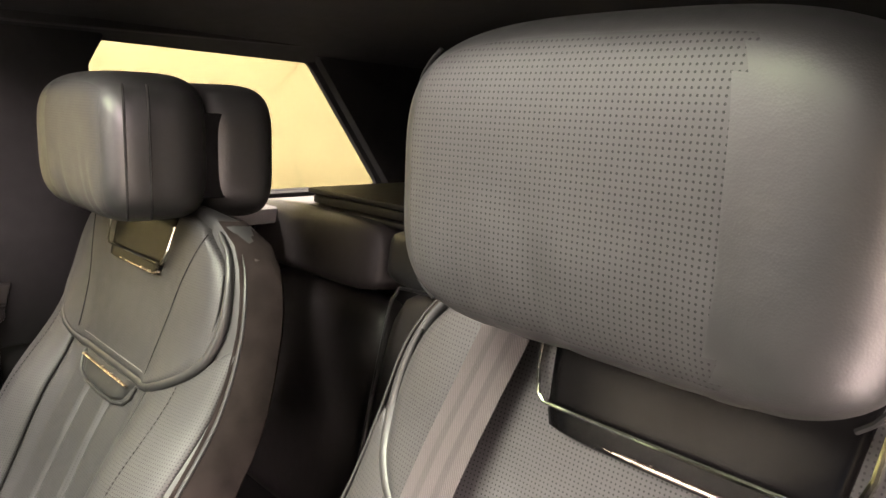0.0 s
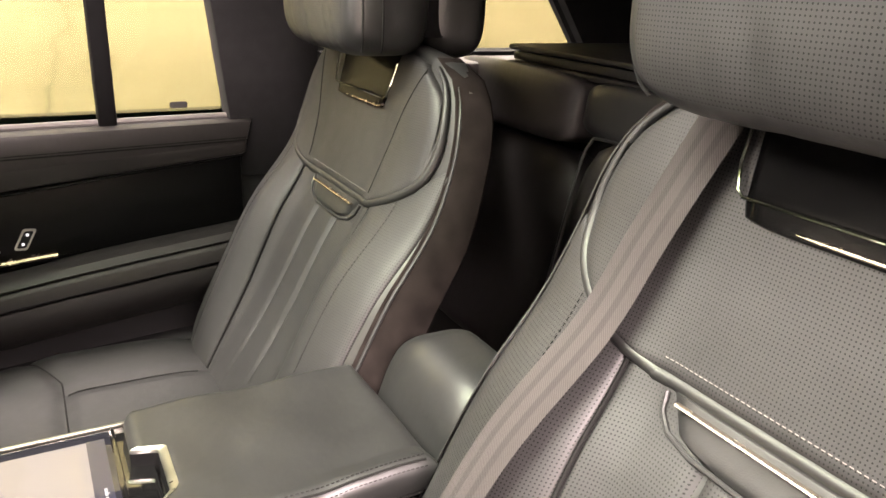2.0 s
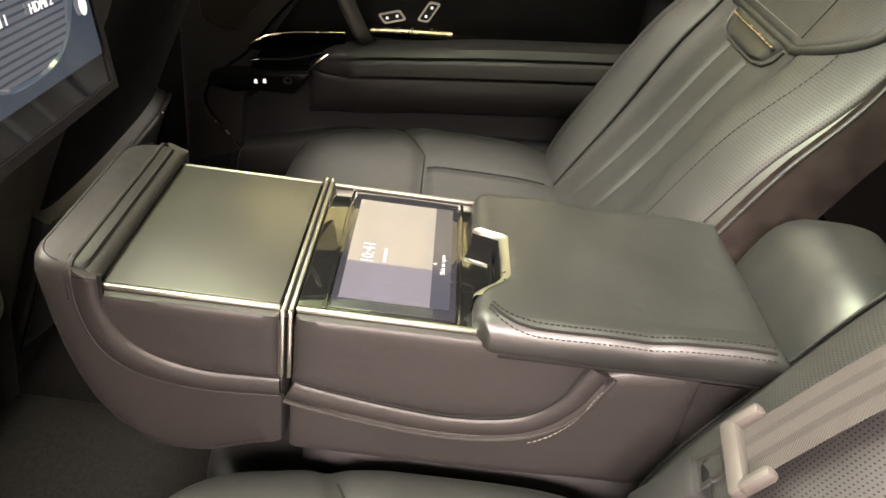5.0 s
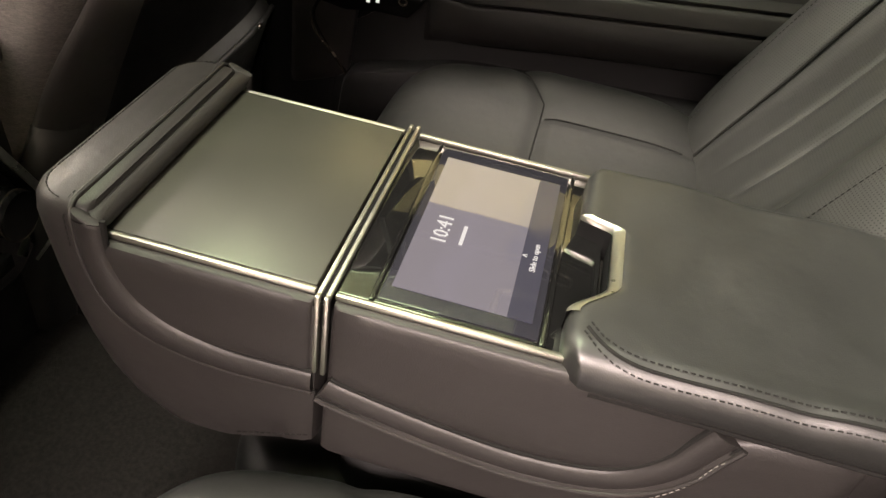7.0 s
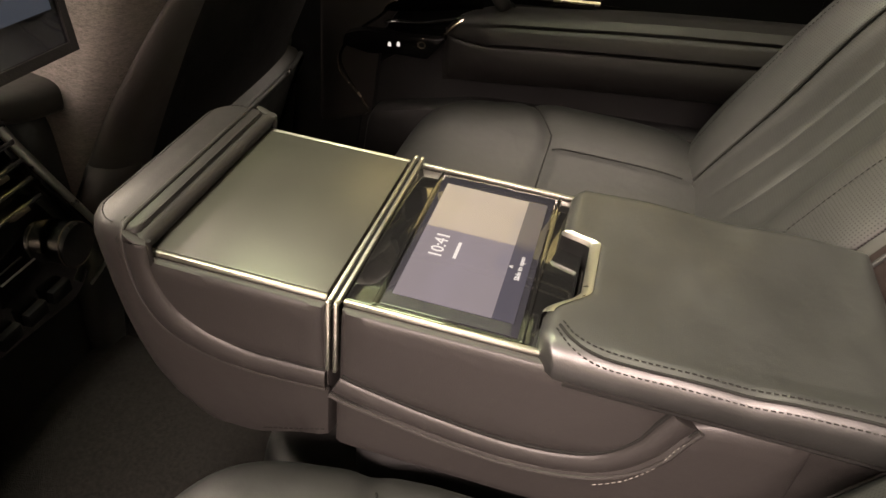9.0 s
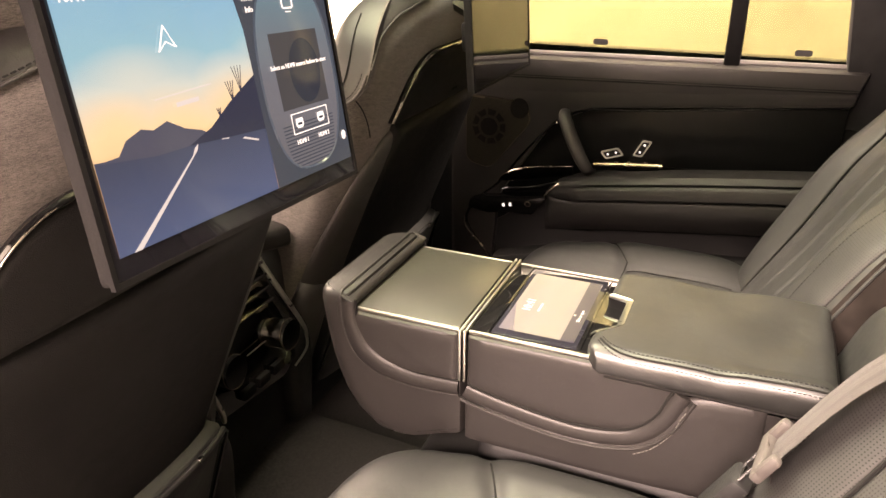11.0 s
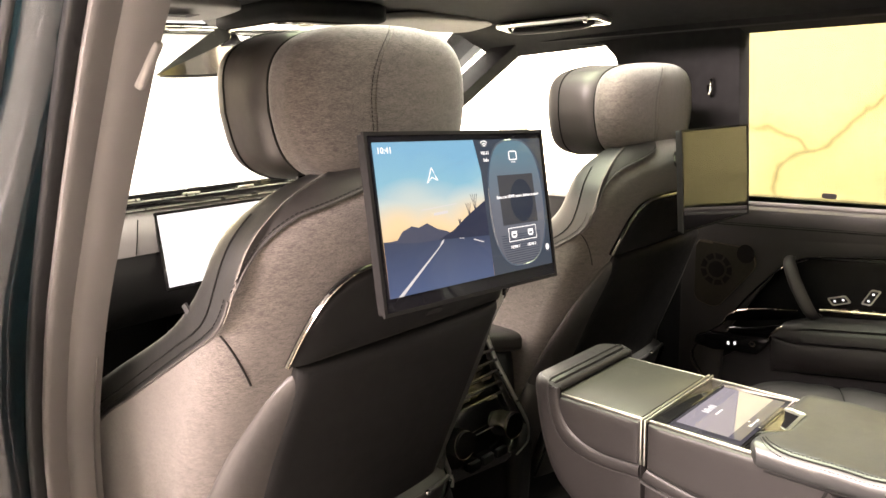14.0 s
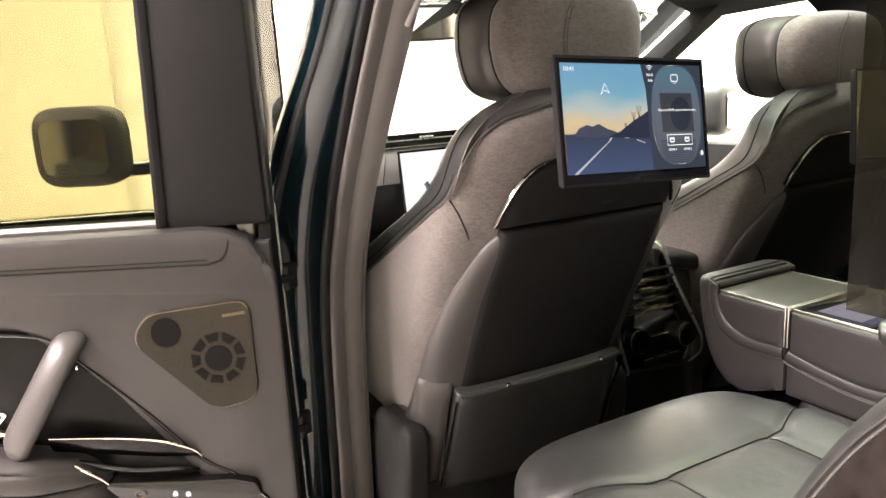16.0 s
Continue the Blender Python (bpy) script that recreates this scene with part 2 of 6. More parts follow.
M["recess"] = surface("matt_black_recess", (0.003, 0.003, 0.003), 0.8, vary=0.1, spec=0.08)
M["soft_panel"] = surface("matt_black_panel", (0.004, 0.0038, 0.0038), 0.7, vary=0.1, spec=0.14, grain=0.3, grain_scale=1100)
M["plastic"] = surface("dark_plastic", (0.008, 0.008, 0.008), 0.55, vary=0.1, spec=0.25, grain=0.3, grain_scale=1200)
M["trim"] = surface("warm_grey_trim", (0.140, 0.132, 0.127), 0.6, vary=0.06, grain=0.3, grain_scale=1100)
M["slot"] = surface("black_slot", (0.0015, 0.0015, 0.0015), 0.18, vary=0.1, spec=0.10)
M["gloss"] = surface("piano_black", (0.004, 0.004, 0.004), 0.05, vary=0.1, coat=1.0, rough_vary=0.02, spec=0.8)
M["door_veneer"] = surface("satin_black_veneer", (0.003, 0.003, 0.003), 0.38, vary=0.2, scale=25, rough_vary=0.05, spec=0.12)
M["rubber"] = surface("black_rubber", (0.014, 0.014, 0.015), 0.6, vary=0.1)
M["chrome"] = surface("polished_chrome", (0.66, 0.65, 0.60), 0.08, metal=1.0, vary=0.02, rough_vary=0.03)
M["satin"] = surface("satin_champagne_metal", (0.58, 0.48, 0.40), 0.26, metal=1.0, vary=0.04)
M["alu"] = surface("satin_aluminium", (0.72, 0.72, 0.66), 0.3, metal=1.0, vary=0.03)
M["strip"] = surface("brushed_metal_strip", (0.46, 0.45, 0.40), 0.34, metal=1.0, vary=0.04)
M["lid"] = surface("satin_olive_veneer", (0.022, 0.022, 0.017), 0.32, vary=0.12, scale=14, spec=0.68, rough_vary=0.05)
M["carpet"] = surface("black_carpet", (0.008, 0.0074, 0.007), 1.0, vary=0.4, scale=220, grain=1.0, grain_scale=700, spec=0.05)
M["headlining"] = surface("dark_headlining", (0.013, 0.013, 0.0132), 0.95, vary=0.12, scale=40, sheen=0.03, spec=0.05)
M["paint"] = surface("dark_green_paint", (0.0022, 0.0085, 0.0110), 0.14, vary=0.1, coat=0.5, rough_vary=0.02, spec=0.4)
M["belt"] = webbing("taupe_webbing", (0.046, 0.040, 0.0375), (0.070, 0.061, 0.057))
M["belt_dark"] = surface("dark_webbing_stripe", (0.044, 0.038, 0.036), 0.7, vary=0.06, scale=60)
M["buckle"] = surface("grey_moulded_plastic", (0.043, 0.038, 0.035), 0.5, vary=0.05)
# Greenish metal that paints the reflection a gloss black lip would show.
M["lip"] = surface("reflection_green_metal", (0.40, 0.42, 0.34), 0.10, metal=1.0, vary=0.03, rough_vary=0.03)
M["door_gloss"] = surface("dark_satin_lacquer", (0.003, 0.003, 0.003), 0.16, vary=0.1, spec=0.30, rough_vary=0.03)
M["steel"] = surface("bright_steel", (0.4, 0.4, 0.4), 0.25, metal=1.0, vary=0.03)
M["mesh"] = pierced("speaker_mesh", (0.0165, 0.0140, 0.0096), 0.0026, 0.0008, rough=0.5, spec=0.12)
M["speaker_dark"] = surface("speaker_cone", (0.004, 0.0035, 0.003), 0.8, spec=0.06)
M["bronze"] = surface("bronze_metal", (0.085, 0.070, 0.055), 0.42, metal=1.0, vary=0.05)
M["glass_side"] = pane_glass("tinted_side_glass", (0.37, 0.36, 0.275))
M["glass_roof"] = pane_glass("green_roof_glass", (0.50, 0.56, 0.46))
M["glass_clear"] = pane_glass("clear_windscreen", (0.95, 0.96, 0.94))
M["wall"] = marble("cream_marble", (0.73, 0.70, 0.60), (0.36, 0.33, 0.25), 0.95)
M["white_wall"] = surface("white_wall_paint", (0.86, 0.86, 0.85), 0.6, vary=0.02)
M["beige_wall"] = surface("beige_wall_panel", (0.63, 0.575, 0.445), 0.5, vary=0.05, scale=1.2)
M["floor_stone"] = surface("polished_floor", (0.55, 0.53, 0.50), 0.15, vary=0.05, scale=1.5)
M["screen_off"] = surface("dark_screen_glass", (0.010, 0.010, 0.013), 0.03, vary=0.02, spec=0.6, coat=0.1, rough_vary=0.01)
M["text"] = glow("lit_white", (0.95, 0.97, 1.0), 0.9)
M["tag"] = surface("sewn_label", (0.03, 0.03, 0.03), 0.8, spec=0.1)


# ---- mesh helpers ----
def part(name, bm, mat, parent=None, label="", smooth=True):
    """Links a bmesh as one mesh object; mat: a material or a list of them."""
    me = bpy.data.meshes.new(name)
    bmesh.ops.recalc_face_normals(bm, faces=bm.faces)
    bm.to_mesh(me)
    bm.free()
    for m in mat if isinstance(mat, (list, tuple)) else [mat]:
        me.materials.append(m)
    if smooth:
        me.shade_smooth()
        me.set_sharp_from_angle(angle=radians(42))
    ob = new(name, me)
    fasten(ob, parent)
    if label:
        ob["label"] = label
    return ob


def fasten(ob, parent):
    """Parents ob and keeps its mesh where it was built."""
    ob.parent = parent
    if parent and not parent.parent:
        ob.matrix_parent_inverse = Matrix.Translation(parent.location).inverted()


def thing(name, label, category, group="", kind="", at=(0, 0, 0)):
    ob = new(name)
    ob.location = at
    return tagged(ob, label, category, group, kind)


def box(sx, sy, sz, at=(0, 0, 0), r=0.004, seg=2, bm=None, turn=None):
    """A box with rounded edges, added to bm."""
    bm = bm or bmesh.new()
    made = bmesh.ops.create_cube(bm, size=1.0)["verts"]
    bmesh.ops.scale(bm, vec=(sx, sy, sz), verts=made)
    r = min(r, 0.49 * min(sx, sy, sz))
    if r > 0:
        edges = list({e for v in made for e in v.link_edges})
        res = bmesh.ops.bevel(bm, geom=edges, offset=r, segments=seg, profile=0.5, affect="EDGES")
        made = list({v for v in res["verts"]} | {v for v in made if v.is_valid})
    m = Matrix.Translation(at) @ (turn.to_4x4() if turn else Matrix())
    bmesh.ops.transform(bm, matrix=m, verts=made)
    return bm


def uv_of(bm):
    return bm.loops.layers.uv.get("UVMap") or bm.loops.layers.uv.new("UVMap")


def grid(points, closed_u=False, caps=False, uvs=None, bm=None, mat_of=None):
    """Faces over rows of points; closed_u joins each row's ends. uvs: same shape, in metres."""
    bm = bm or bmesh.new()
    rows = [[bm.verts.new(p) for p in row] for row in points]
    layer = uv_of(bm) if uvs else None
    n = len(rows[0])
    for i in range(len(rows) - 1):
        for j in range(n if closed_u else n - 1):
            k = (j + 1) % n
            f = bm.faces.new((rows[i][j], rows[i][k], rows[i + 1][k], rows[i + 1][j]))
            if uvs:
                for loop, (a, c) in zip(f.loops, ((i, j), (i, k), (i + 1, k), (i + 1, j))):
                    loop[layer].uv = uvs[a][c]
            if mat_of:
                f.material_index = mat_of(i, j)
    if caps:
        bm.faces.new(rows[0])
        bm.faces.new(rows[-1][::-1])
    return bm


def tube(path, r=0.002, n=8, closed=False, bm=None, flat=1.0, up=None):
    """A rod swept along a path; flat squashes its section across 'up'."""
    pts = [Vector(p) for p in path]
    rings, last = [], None
    for i, p in enumerate(pts):
        a = pts[i - 1] if (i or closed) else p
        c = pts[(i + 1) % len(pts)] if (i < len(pts) - 1 or closed) else p
        d = (c - a).normalized()
        ref = Vector(up) if up else (last or (Vector((0, 0, 1)) if abs(d.z) < 0.9 else Vector((1, 0, 0))))
        s = d.cross(ref)
        s = s.normalized() if s.length > 1e-6 else d.orthogonal().normalized()
        t = s.cross(d).normalized()
        last = t
        rr = r(i / (len(pts) - 1)) if callable(r) else r
        rings.append([p + s * math.cos(q) * rr + t * math.sin(q) * rr * flat for q in (2 * math.pi * k / n for k in range(n))])
    if closed:
        rings.append(rings[0])
    bm = bm or bmesh.new()
    return grid(rings, True, not closed, bm=bm)


def spline(points, n=8):
    """A smooth path through the points."""
    P = [Vector(p) for p in points]
    out = []
    for i in range(len(P) - 1):
        a, b, c, d = P[max(0, i - 1)], P[i], P[i + 1], P[min(len(P) - 1, i + 2)]
        for k in range(n):
            t = k / n
            out.append(0.5 * ((2 * b) + (c - a) * t + (2 * a - 5 * b + 4 * c - d) * t * t + (3 * b - a - 3 * c + d) * t ** 3))
    return out + [P[-1]]


def ramp_of(table):
    """A smooth function through rows of (x, value...)."""
    xs = [r[0] for r in table]
    cols = list(zip(*[r[1:] for r in table]))

    def f(x):
        x = min(max(x, xs[0]), xs[-1])
        i = max(k for k in range(len(xs) - 1) if xs[k] <= x) if x < xs[-1] else len(xs) - 2
        t = (x - xs[i]) / (xs[i + 1] - xs[i])
        res = []
        for col in cols:
            b, c = col[i], col[i + 1]
            m0 = (c - col[i - 1]) / (xs[i + 1] - xs[i - 1]) if i else (c - b) / (xs[i + 1] - xs[i])
            m1 = (col[i + 2] - b) / (xs[i + 2] - xs[i]) if i + 2 < len(xs) else (c - b) / (xs[i + 1] - xs[i])
            h = xs[i + 1] - xs[i]
            res.append((2 * t ** 3 - 3 * t * t + 1) * b + (t ** 3 - 2 * t * t + t) * h * m0 + (-2 * t ** 3 + 3 * t * t) * c + (t ** 3 - t * t) * h * m1)
        return res[0] if len(res) == 1 else res
    return f


def pillow(sx, sy, sz, p=4.0, n=14, shape=None, mat_of=None):
    """A stuffed block: a cube pressed towards a rounded form; shape(x, y, z) may bend it further."""
    bm = bmesh.new()
    layer = uv_of(bm)
    made = {}

    def vert(q):
        key = tuple(round(c, 5) for c in q)
        if key not in made:
            k = sum(abs(c) ** p for c in q) ** (1 / p)
            v = Vector((q[0] / k * sx / 2, q[1] / k * sy / 2, q[2] / k * sz / 2))
            made[key] = bm.verts.new(shape(v) if shape else v)
        return made[key]

    g = [math.tan((2 * i / n - 1) * math.pi / 4) for i in range(n + 1)]
    for axis in range(3):
        for side in (-1, 1):
            for i in range(n):
                for j in range(n):
                    q = []
                    for a, c in ((g[i], g[j]), (g[i + 1], g[j]), (g[i + 1], g[j + 1]), (g[i], g[j + 1])):
                        w = [a, c]
                        w.insert(axis, side)
                        q.append(w)
                    f = bm.faces.new([vert(w) for w in q])
                    for loop in f.loops:
                        co = loop.vert.co
                        o = [co[k] for k in range(3) if k != axis]
                        loop[layer].uv = o
                    if mat_of:
                        f.material_index = mat_of(axis, side)
    return bm


def patch(F, ubound, vbound, h=0.004, nu=24, nv=24, sign=-1.0, edge=0.12, skirt=0.012, swell=0.0):
    """A padded panel on the surface F(u, v): u runs between ubound(s of v) and v between vbound(u share), with rolled edges."""
    def nrm(u, v):
        e = 0.002
        return ((F(u + e, v) - F(u - e, v)).cross(F(u, v + e) - F(u, v - e))).normalized() * sign

    pts, uvs = [], []
    ss = [0] + [0.5 - 0.5 * math.cos(math.pi * k / nu) for k in range(nu + 1)] + [1]
    tt = [0] + [0.5 - 0.5 * math.cos(math.pi * k / nv) for k in range(nv + 1)] + [1]
    for b, t in enumerate(tt):
        row, ur = [], []
        for a, s in enumerate(ss):
            v0, v1 = vbound(s)
            v = v0 + (v1 - v0) * t
            u0, u1 = ubound(t)
            u = u0 + (u1 - u0) * s
            d = min(s, 1 - s, t, 1 - t) / edge
            roll = math.sqrt(max(0.0, 1 - (1 - min(d, 1)) ** 2))
            lift = h * roll + swell * math.sin(math.pi * s) * math.sin(math.pi * t)
            if a in (0, len(ss) - 1) or b in (0, len(tt) - 1):
                lift = -skirt
            row.append(F(u, v) + nrm(u, v) * lift)
            ur.append((u, v))
        pts.append(row)
        uvs.append(ur)
    return grid(pts, uvs=uvs)


def on(F, uv, lift=0.001, sign=-1.0):
    """Points of a path given in (u, v) on the surface F, lifted off it."""
    out = []
    for u, v in uv:
        e = 0.002
        n = ((F(u + e, v) - F(u - e, v)).cross(F(u, v + e) - F(u, v - e))).normalized() * sign
        out.append(F(u, v) + n * lift)
    return out


def stitches(path, step=0.005, length=0.003, r=0.0005):
    """A row of single stitches along a path, as one mesh."""
    pts = [Vector(p) for p in path]
    bm, run, nxt = bmesh.new(), 0.0, 0.0
    for a, c in zip(pts, pts[1:]):
        d = c - a
        L = d.length
        while nxt < run + L:
            p = a + d * ((nxt - run) / L)
            tube([p, p + d.normalized() * length], r, 4, bm=bm)
            nxt += step
        run += L
    return bm


def roll(path, normals, radii, flats, n=14):
    """A padded band along a path that lies on a surface with the given normals; radii and flatness point by point."""
    P = [Vector(p) for p in path]
    rings = []
    for i, p in enumerate(P):
        d = (P[min(i + 1, len(P) - 1)] - P[max(i - 1, 0)]).normalized()
        nn = Vector(normals[i]).normalized()
        s = d.cross(nn).normalized()
        rings.append([p + s * math.cos(q) * radii[i] + nn * math.sin(q) * radii[i] * flats[i] for q in (2 * math.pi * k / n for k in range(n))])
    return grid(rings, True, True)


def slab(outline, depth, place, r=0.002):
    """A plate from a 2D outline, extruded by depth; place maps (a, b, c) to the world."""
    bm = bmesh.new()
    lo = [bm.verts.new((a, b, 0)) for a, b in outline]
    f = bm.faces.new(lo)
    ext = bmesh.ops.extrude_face_region(bm, geom=[f])
    top = [g for g in ext["geom"] if isinstance(g, bmesh.types.BMVert)]
    bmesh.ops.translate(bm, vec=(0, 0, depth), verts=top)
    if r:
        keys = [e for e in bm.edges if abs(e.verts[0].co.z - depth) < 1e-6 and abs(e.verts[1].co.z - depth) < 1e-6]
        bmesh.ops.bevel(bm, geom=keys, offset=r, segments=2, profile=0.5, affect="EDGES")
    for v in bm.verts:
        v.co = place(*v.co)
    return bm


def ring_wall(inner, outer, depth, place):
    """A frame between two outlines with the same count of points, extruded by depth."""
    bm = bmesh.new()
    n = len(inner)
    V = [[bm.verts.new(place(a, b, c)) for a, b in line] for c in (0, depth) for line in (inner, outer)]
    for k in range(n):
        j = (k + 1) % n
        for A, B in ((V[0], V[1]), (V[1], V[3]), (V[3], V[2]), (V[2], V[0])):
            bm.faces.new((A[k], A[j], B[j], B[k]))
    return bm


def rounded(points, r=0.02, n=5):
    """A 2D outline with its corners rounded."""
    out = []
    m = len(points)
    for i in range(m):
        p = Vector(points[i])
        a, c = Vector(points[i - 1]) - p, Vector(points[(i + 1) % m]) - p
        k = min(r, a.length * 0.49, c.length * 0.49)
        p0, p1 = p + a.normalized() * k, p + c.normalized() * k
        for q in range(n + 1):
            t = q / n
            out.append(tuple((1 - t) ** 2 * p0 + 2 * t * (1 - t) * p + t * t * p1))
    return out


def letters(name, text, size, mat, parent, m, label=""):
    """Words as a thin mesh, centred, in the plane of the pose m."""
    cu = bpy.data.curves.new("words", "FONT")
    cu.body, cu.size, cu.align_x, cu.align_y, cu.extrude, cu.resolution_u = text, size, "CENTER", "CENTER", 0.0002, 2
    tmp = bpy.data.objects.new("words", cu)
    me = bpy.data.meshes.new_from_object(tmp)
    bpy.data.objects.remove(tmp)
    me.name = name
    me.materials.clear()
    me.materials.append(mat)
    me.transform(m)
    ob = new(name, me)
    fasten(ob, parent)
    if label:
        ob["label"] = label
    return ob


# ---- the showroom ----
def wall_box(name, label, lo, hi, mat, category="wall"):
    c = [(a + b) / 2 for a, b in zip(lo, hi)]
    ob = part(name, box(*[b - a for a, b in zip(lo, hi)], at=c, r=0), mat, None, smooth=False)
    return tagged(ob, label, category, kind="structure")


GROUND = -0.45
wall_box("ground", "polished pale stone showroom floor", (-10, -6, GROUND - 0.1), (5, 7, GROUND), M["floor_stone"], "floor")
wall_box("wall_east", "cream marble showroom wall with dark veins", (2.6, -6, GROUND), (2.75, 7, 3.1), M["wall"])
wall_box("wall_north", "cream marble showroom wall with faint veins", (-10, 6.0, GROUND), (5, 6.15, 3.1), M["wall"])
wall_box("wall_west", "beige panelled showroom wall", (-9.15, -6, GROUND), (-9.0, 7, 3.1), M["wall"])
wall_box("wall_south", "cream marble showroom back wall", (-10, -5.15, GROUND), (5, -5.0, 3.1), M["wall"])
wall_box("ceiling", "white showroom ceiling", (-10, -6, 3.1), (5, 7, 3.25), M["white_wall"], "ceiling")
for k, (lo, hi) in enumerate((((-3.2, 5.8, GROUND), (-2.35, 5.9, 3.0)), ((-2.28, 5.8, GROUND), (-0.5, 5.9, 3.0)))):
    wall_box("wall_panel", ("cream marble showroom wall panel", "beige upright showroom wall panel")[k], lo, hi, M[("wall", "beige_wall")[k]])


# ---- car shell ----
def frame_bars(name, label, sgn, bars, mat, depth=0.06, off=0.0):
    """Pillars and rails of one body side: each an outline in (y, z), all one moulded trim."""
    ob = thing(name, label, "car pillar", kind="structure")
    for nm, outline, m, d, o in bars:
        part(nm, slab(outline, d, lambda a, b, c, o=o: Vector((sgn * (0.80 - o - c), a, b)), 0.006), m, ob)
    return ob


# right body side: C pillar, roof rail, B pillar, A pillar, lower body
for sgn, word in ((1, "right"), (-1, "left")):
    back = 0.0 if sgn > 0 else 0.14
    bars = [
        ("roof_rail", [(-1.6, 1.215), (0.95, 1.215), (0.75, 1.30), (-1.6, 1.30)], M["headlining"], 0.09, 0.0),
        ("c_pillar_trim", [(-0.440 - back, 0.70), (-0.60 - back, 0.70), (-0.60 - back, 0.93), (-0.605 - back, 1.16), (-0.63 - back, 1.205), (-0.62 - back, 1.23), (-0.380 - back, 1.23)], M["headlining"], 0.05, 0.0),
        ("quarter_trim", [(-0.60 - back, 0.60), (-1.7, 0.60), (-1.7, 0.93), (-0.60 - back, 0.93)], M["plastic"], 0.06, 0.0),
        ("d_pillar_trim", [(-1.235, 0.93), (-1.7, 0.93), (-1.7, 1.235), (-0.99, 1.235), (-1.00, 1.216), (-1.045, 1.196)], M["headlining"], 0.06, 0.0),
        ("wheel_arch_trim", [(-0.60 - back, 0.10), (-1.7, 0.10), (-1.7, 0.60), (-0.60 - back, 0.60)], M["plastic"], 0.10, 0.0),
        ("outer_skin_rear", [(-0.45 - 3 * back, -0.15), (-1.9, -0.15), (-1.9, 0.92), (-0.45 - 3 * back, 0.86)], M["paint"], 0.02, -0.12),
        ("sill_panel", [(0.42, -0.15), (-0.45, -0.15), (-0.45, 0.17), (0.42, 0.17)], M["paint"], 0.05, -0.06),
    ]
    if sgn > 0:
        bars += [
            ("door_aperture_trim", [(-0.436, 0.10), (-0.602, 0.10), (-0.602, 0.70), (-0.436, 0.70)], M["plastic"], 0.04, 0.0),
            ("b_pillar_trim", [(0.245, 1.22), (0.66, 1.22), (0.605, 1.198), (0.572, 1.165), (0.556, 1.12), (0.520, 0.83), (0.46, 0.12), (0.30, 0.12), (0.225, 0.80)], M["headlining"], 0.055, 0.0),
            ("a_pillar_trim", [(0.86, 1.22), (0.93, 1.235), (1.62, 0.82), (1.52, 0.80)], M["headlining"], 0.07, 0.02),
            ("front_door_panel", [(0.47, 0.12), (0.47, 0.79), (1.6, 0.79), (1.6, 0.12)], M["plastic"], 0.07, 0.0),
            ("front_door_header", [(0.495, 1.195), (0.86, 1.205), (0.92, 1.225), (0.49, 1.23)], M["headlining"], 0.05, 0.0),
        ]
    else:
        bars += [
            ("a_pillar_trim", [(0.86, 1.22), (0.93, 1.235), (1.62, 0.82), (1.52, 0.80)], M["headlining"], 0.07, 0.02),
            ("front_door_panel", [(0.50, 0.12), (0.50, 0.79), (1.6, 0.79), (1.6, 0.12)], M["plastic"], 0.07, 0.0),
            ("front_door_header", [(0.42, 1.195), (0.86, 1.205), (0.92, 1.225), (0.42, 1.23)], M["headlining"], 0.05, 0.0),
        ]
    frame_bars("body_side_" + word, "dark trimmed inner body side with window pillars", sgn, bars, None)

# left B pillar, beside the open door: trim, seals and painted body
bp = thing("b_pillar", "warm grey trimmed B pillar with rubber seals and dark green paint", "car pillar", kind="structure")
PIL = [(1.28, 0.045), (1.17, 0.128), (1.125, 0.164), (0.97, 0.275), (0.806, 0.375), (0.60, 0.44), (0.10, 0.47)]


SLIM = ramp_of([(0.10, 1.0), (0.80, 1.0), (0.95, 0.78), (1.10, 0.45), (1.28, 0.32)])


def pillar_strip(name, x0, x1, off0, off1, mat, bulge=0.0, top=2.0, label=""):
    """An upright strip that follows the pillar's slant; the outer ones narrow towards the roof."""
    rows = []
    line = spline([(0, y, z) for z, y in PIL], 6)
    for p in line:
        if p.z > top:
            continue
        row = []
        for k in range(9):
            t = k / 8
            x = x0 + (x1 - x0) * t - bulge * math.sin(math.pi * t)
            row.append((x if x > -0.775 else -0.775 + (x + 0.775) * SLIM(p.z), p.y + off0 + (off1 - off0) * t - bulge * math.sin(math.pi * t), p.z))
        rows.append(row)
    bm = grid(rows)
    bmesh.ops.solidify(bm, geom=bm.faces[:], thickness=0.008)
    return part(name, bm, mat, bp, label)


pillar_strip("inner_trim", -0.655, -0.700, 0.16, 0.0, M["trim"], 0.006)
pillar_strip("trim_return", -0.700, -0.735, 0.0, 0.012, M["trim"], 0.005)
pillar_strip("door_seal", -0.735, -0.760, 0.012, 0.02, M["trim"], 0.012)
pillar_strip("inner_seal_lip", -0.760, -0.775, 0.02, 0.03, M["rubber"], 0.006)
pillar_strip("painted_jamb", -0.775, -0.845, 0.03, 0.06, M["paint"], 0.006)
pillar_strip("outer_seal", -0.845, -0.860, 0.06, 0.075, M["rubber"], 0.005)
pillar_strip("painted_face", -0.860, -0.868, 0.075, 0.120, M["paint"], 0.004)
pillar_strip("lower_face", -0.868, -0.885, 0.120, 0.16, M["paint"], 0.004, 0.80)
pillar_strip("front_face", -0.655, -0.866, 0.16, 0.125, M["plastic"])
pillar_strip("lower_cover", -0.640, -0.712, 0.150, -0.012, M["trim"], 0.010, 0.81, "grey lower pillar cover")
hook_turn = Euler((radians(36), 0, radians(20))).to_matrix()
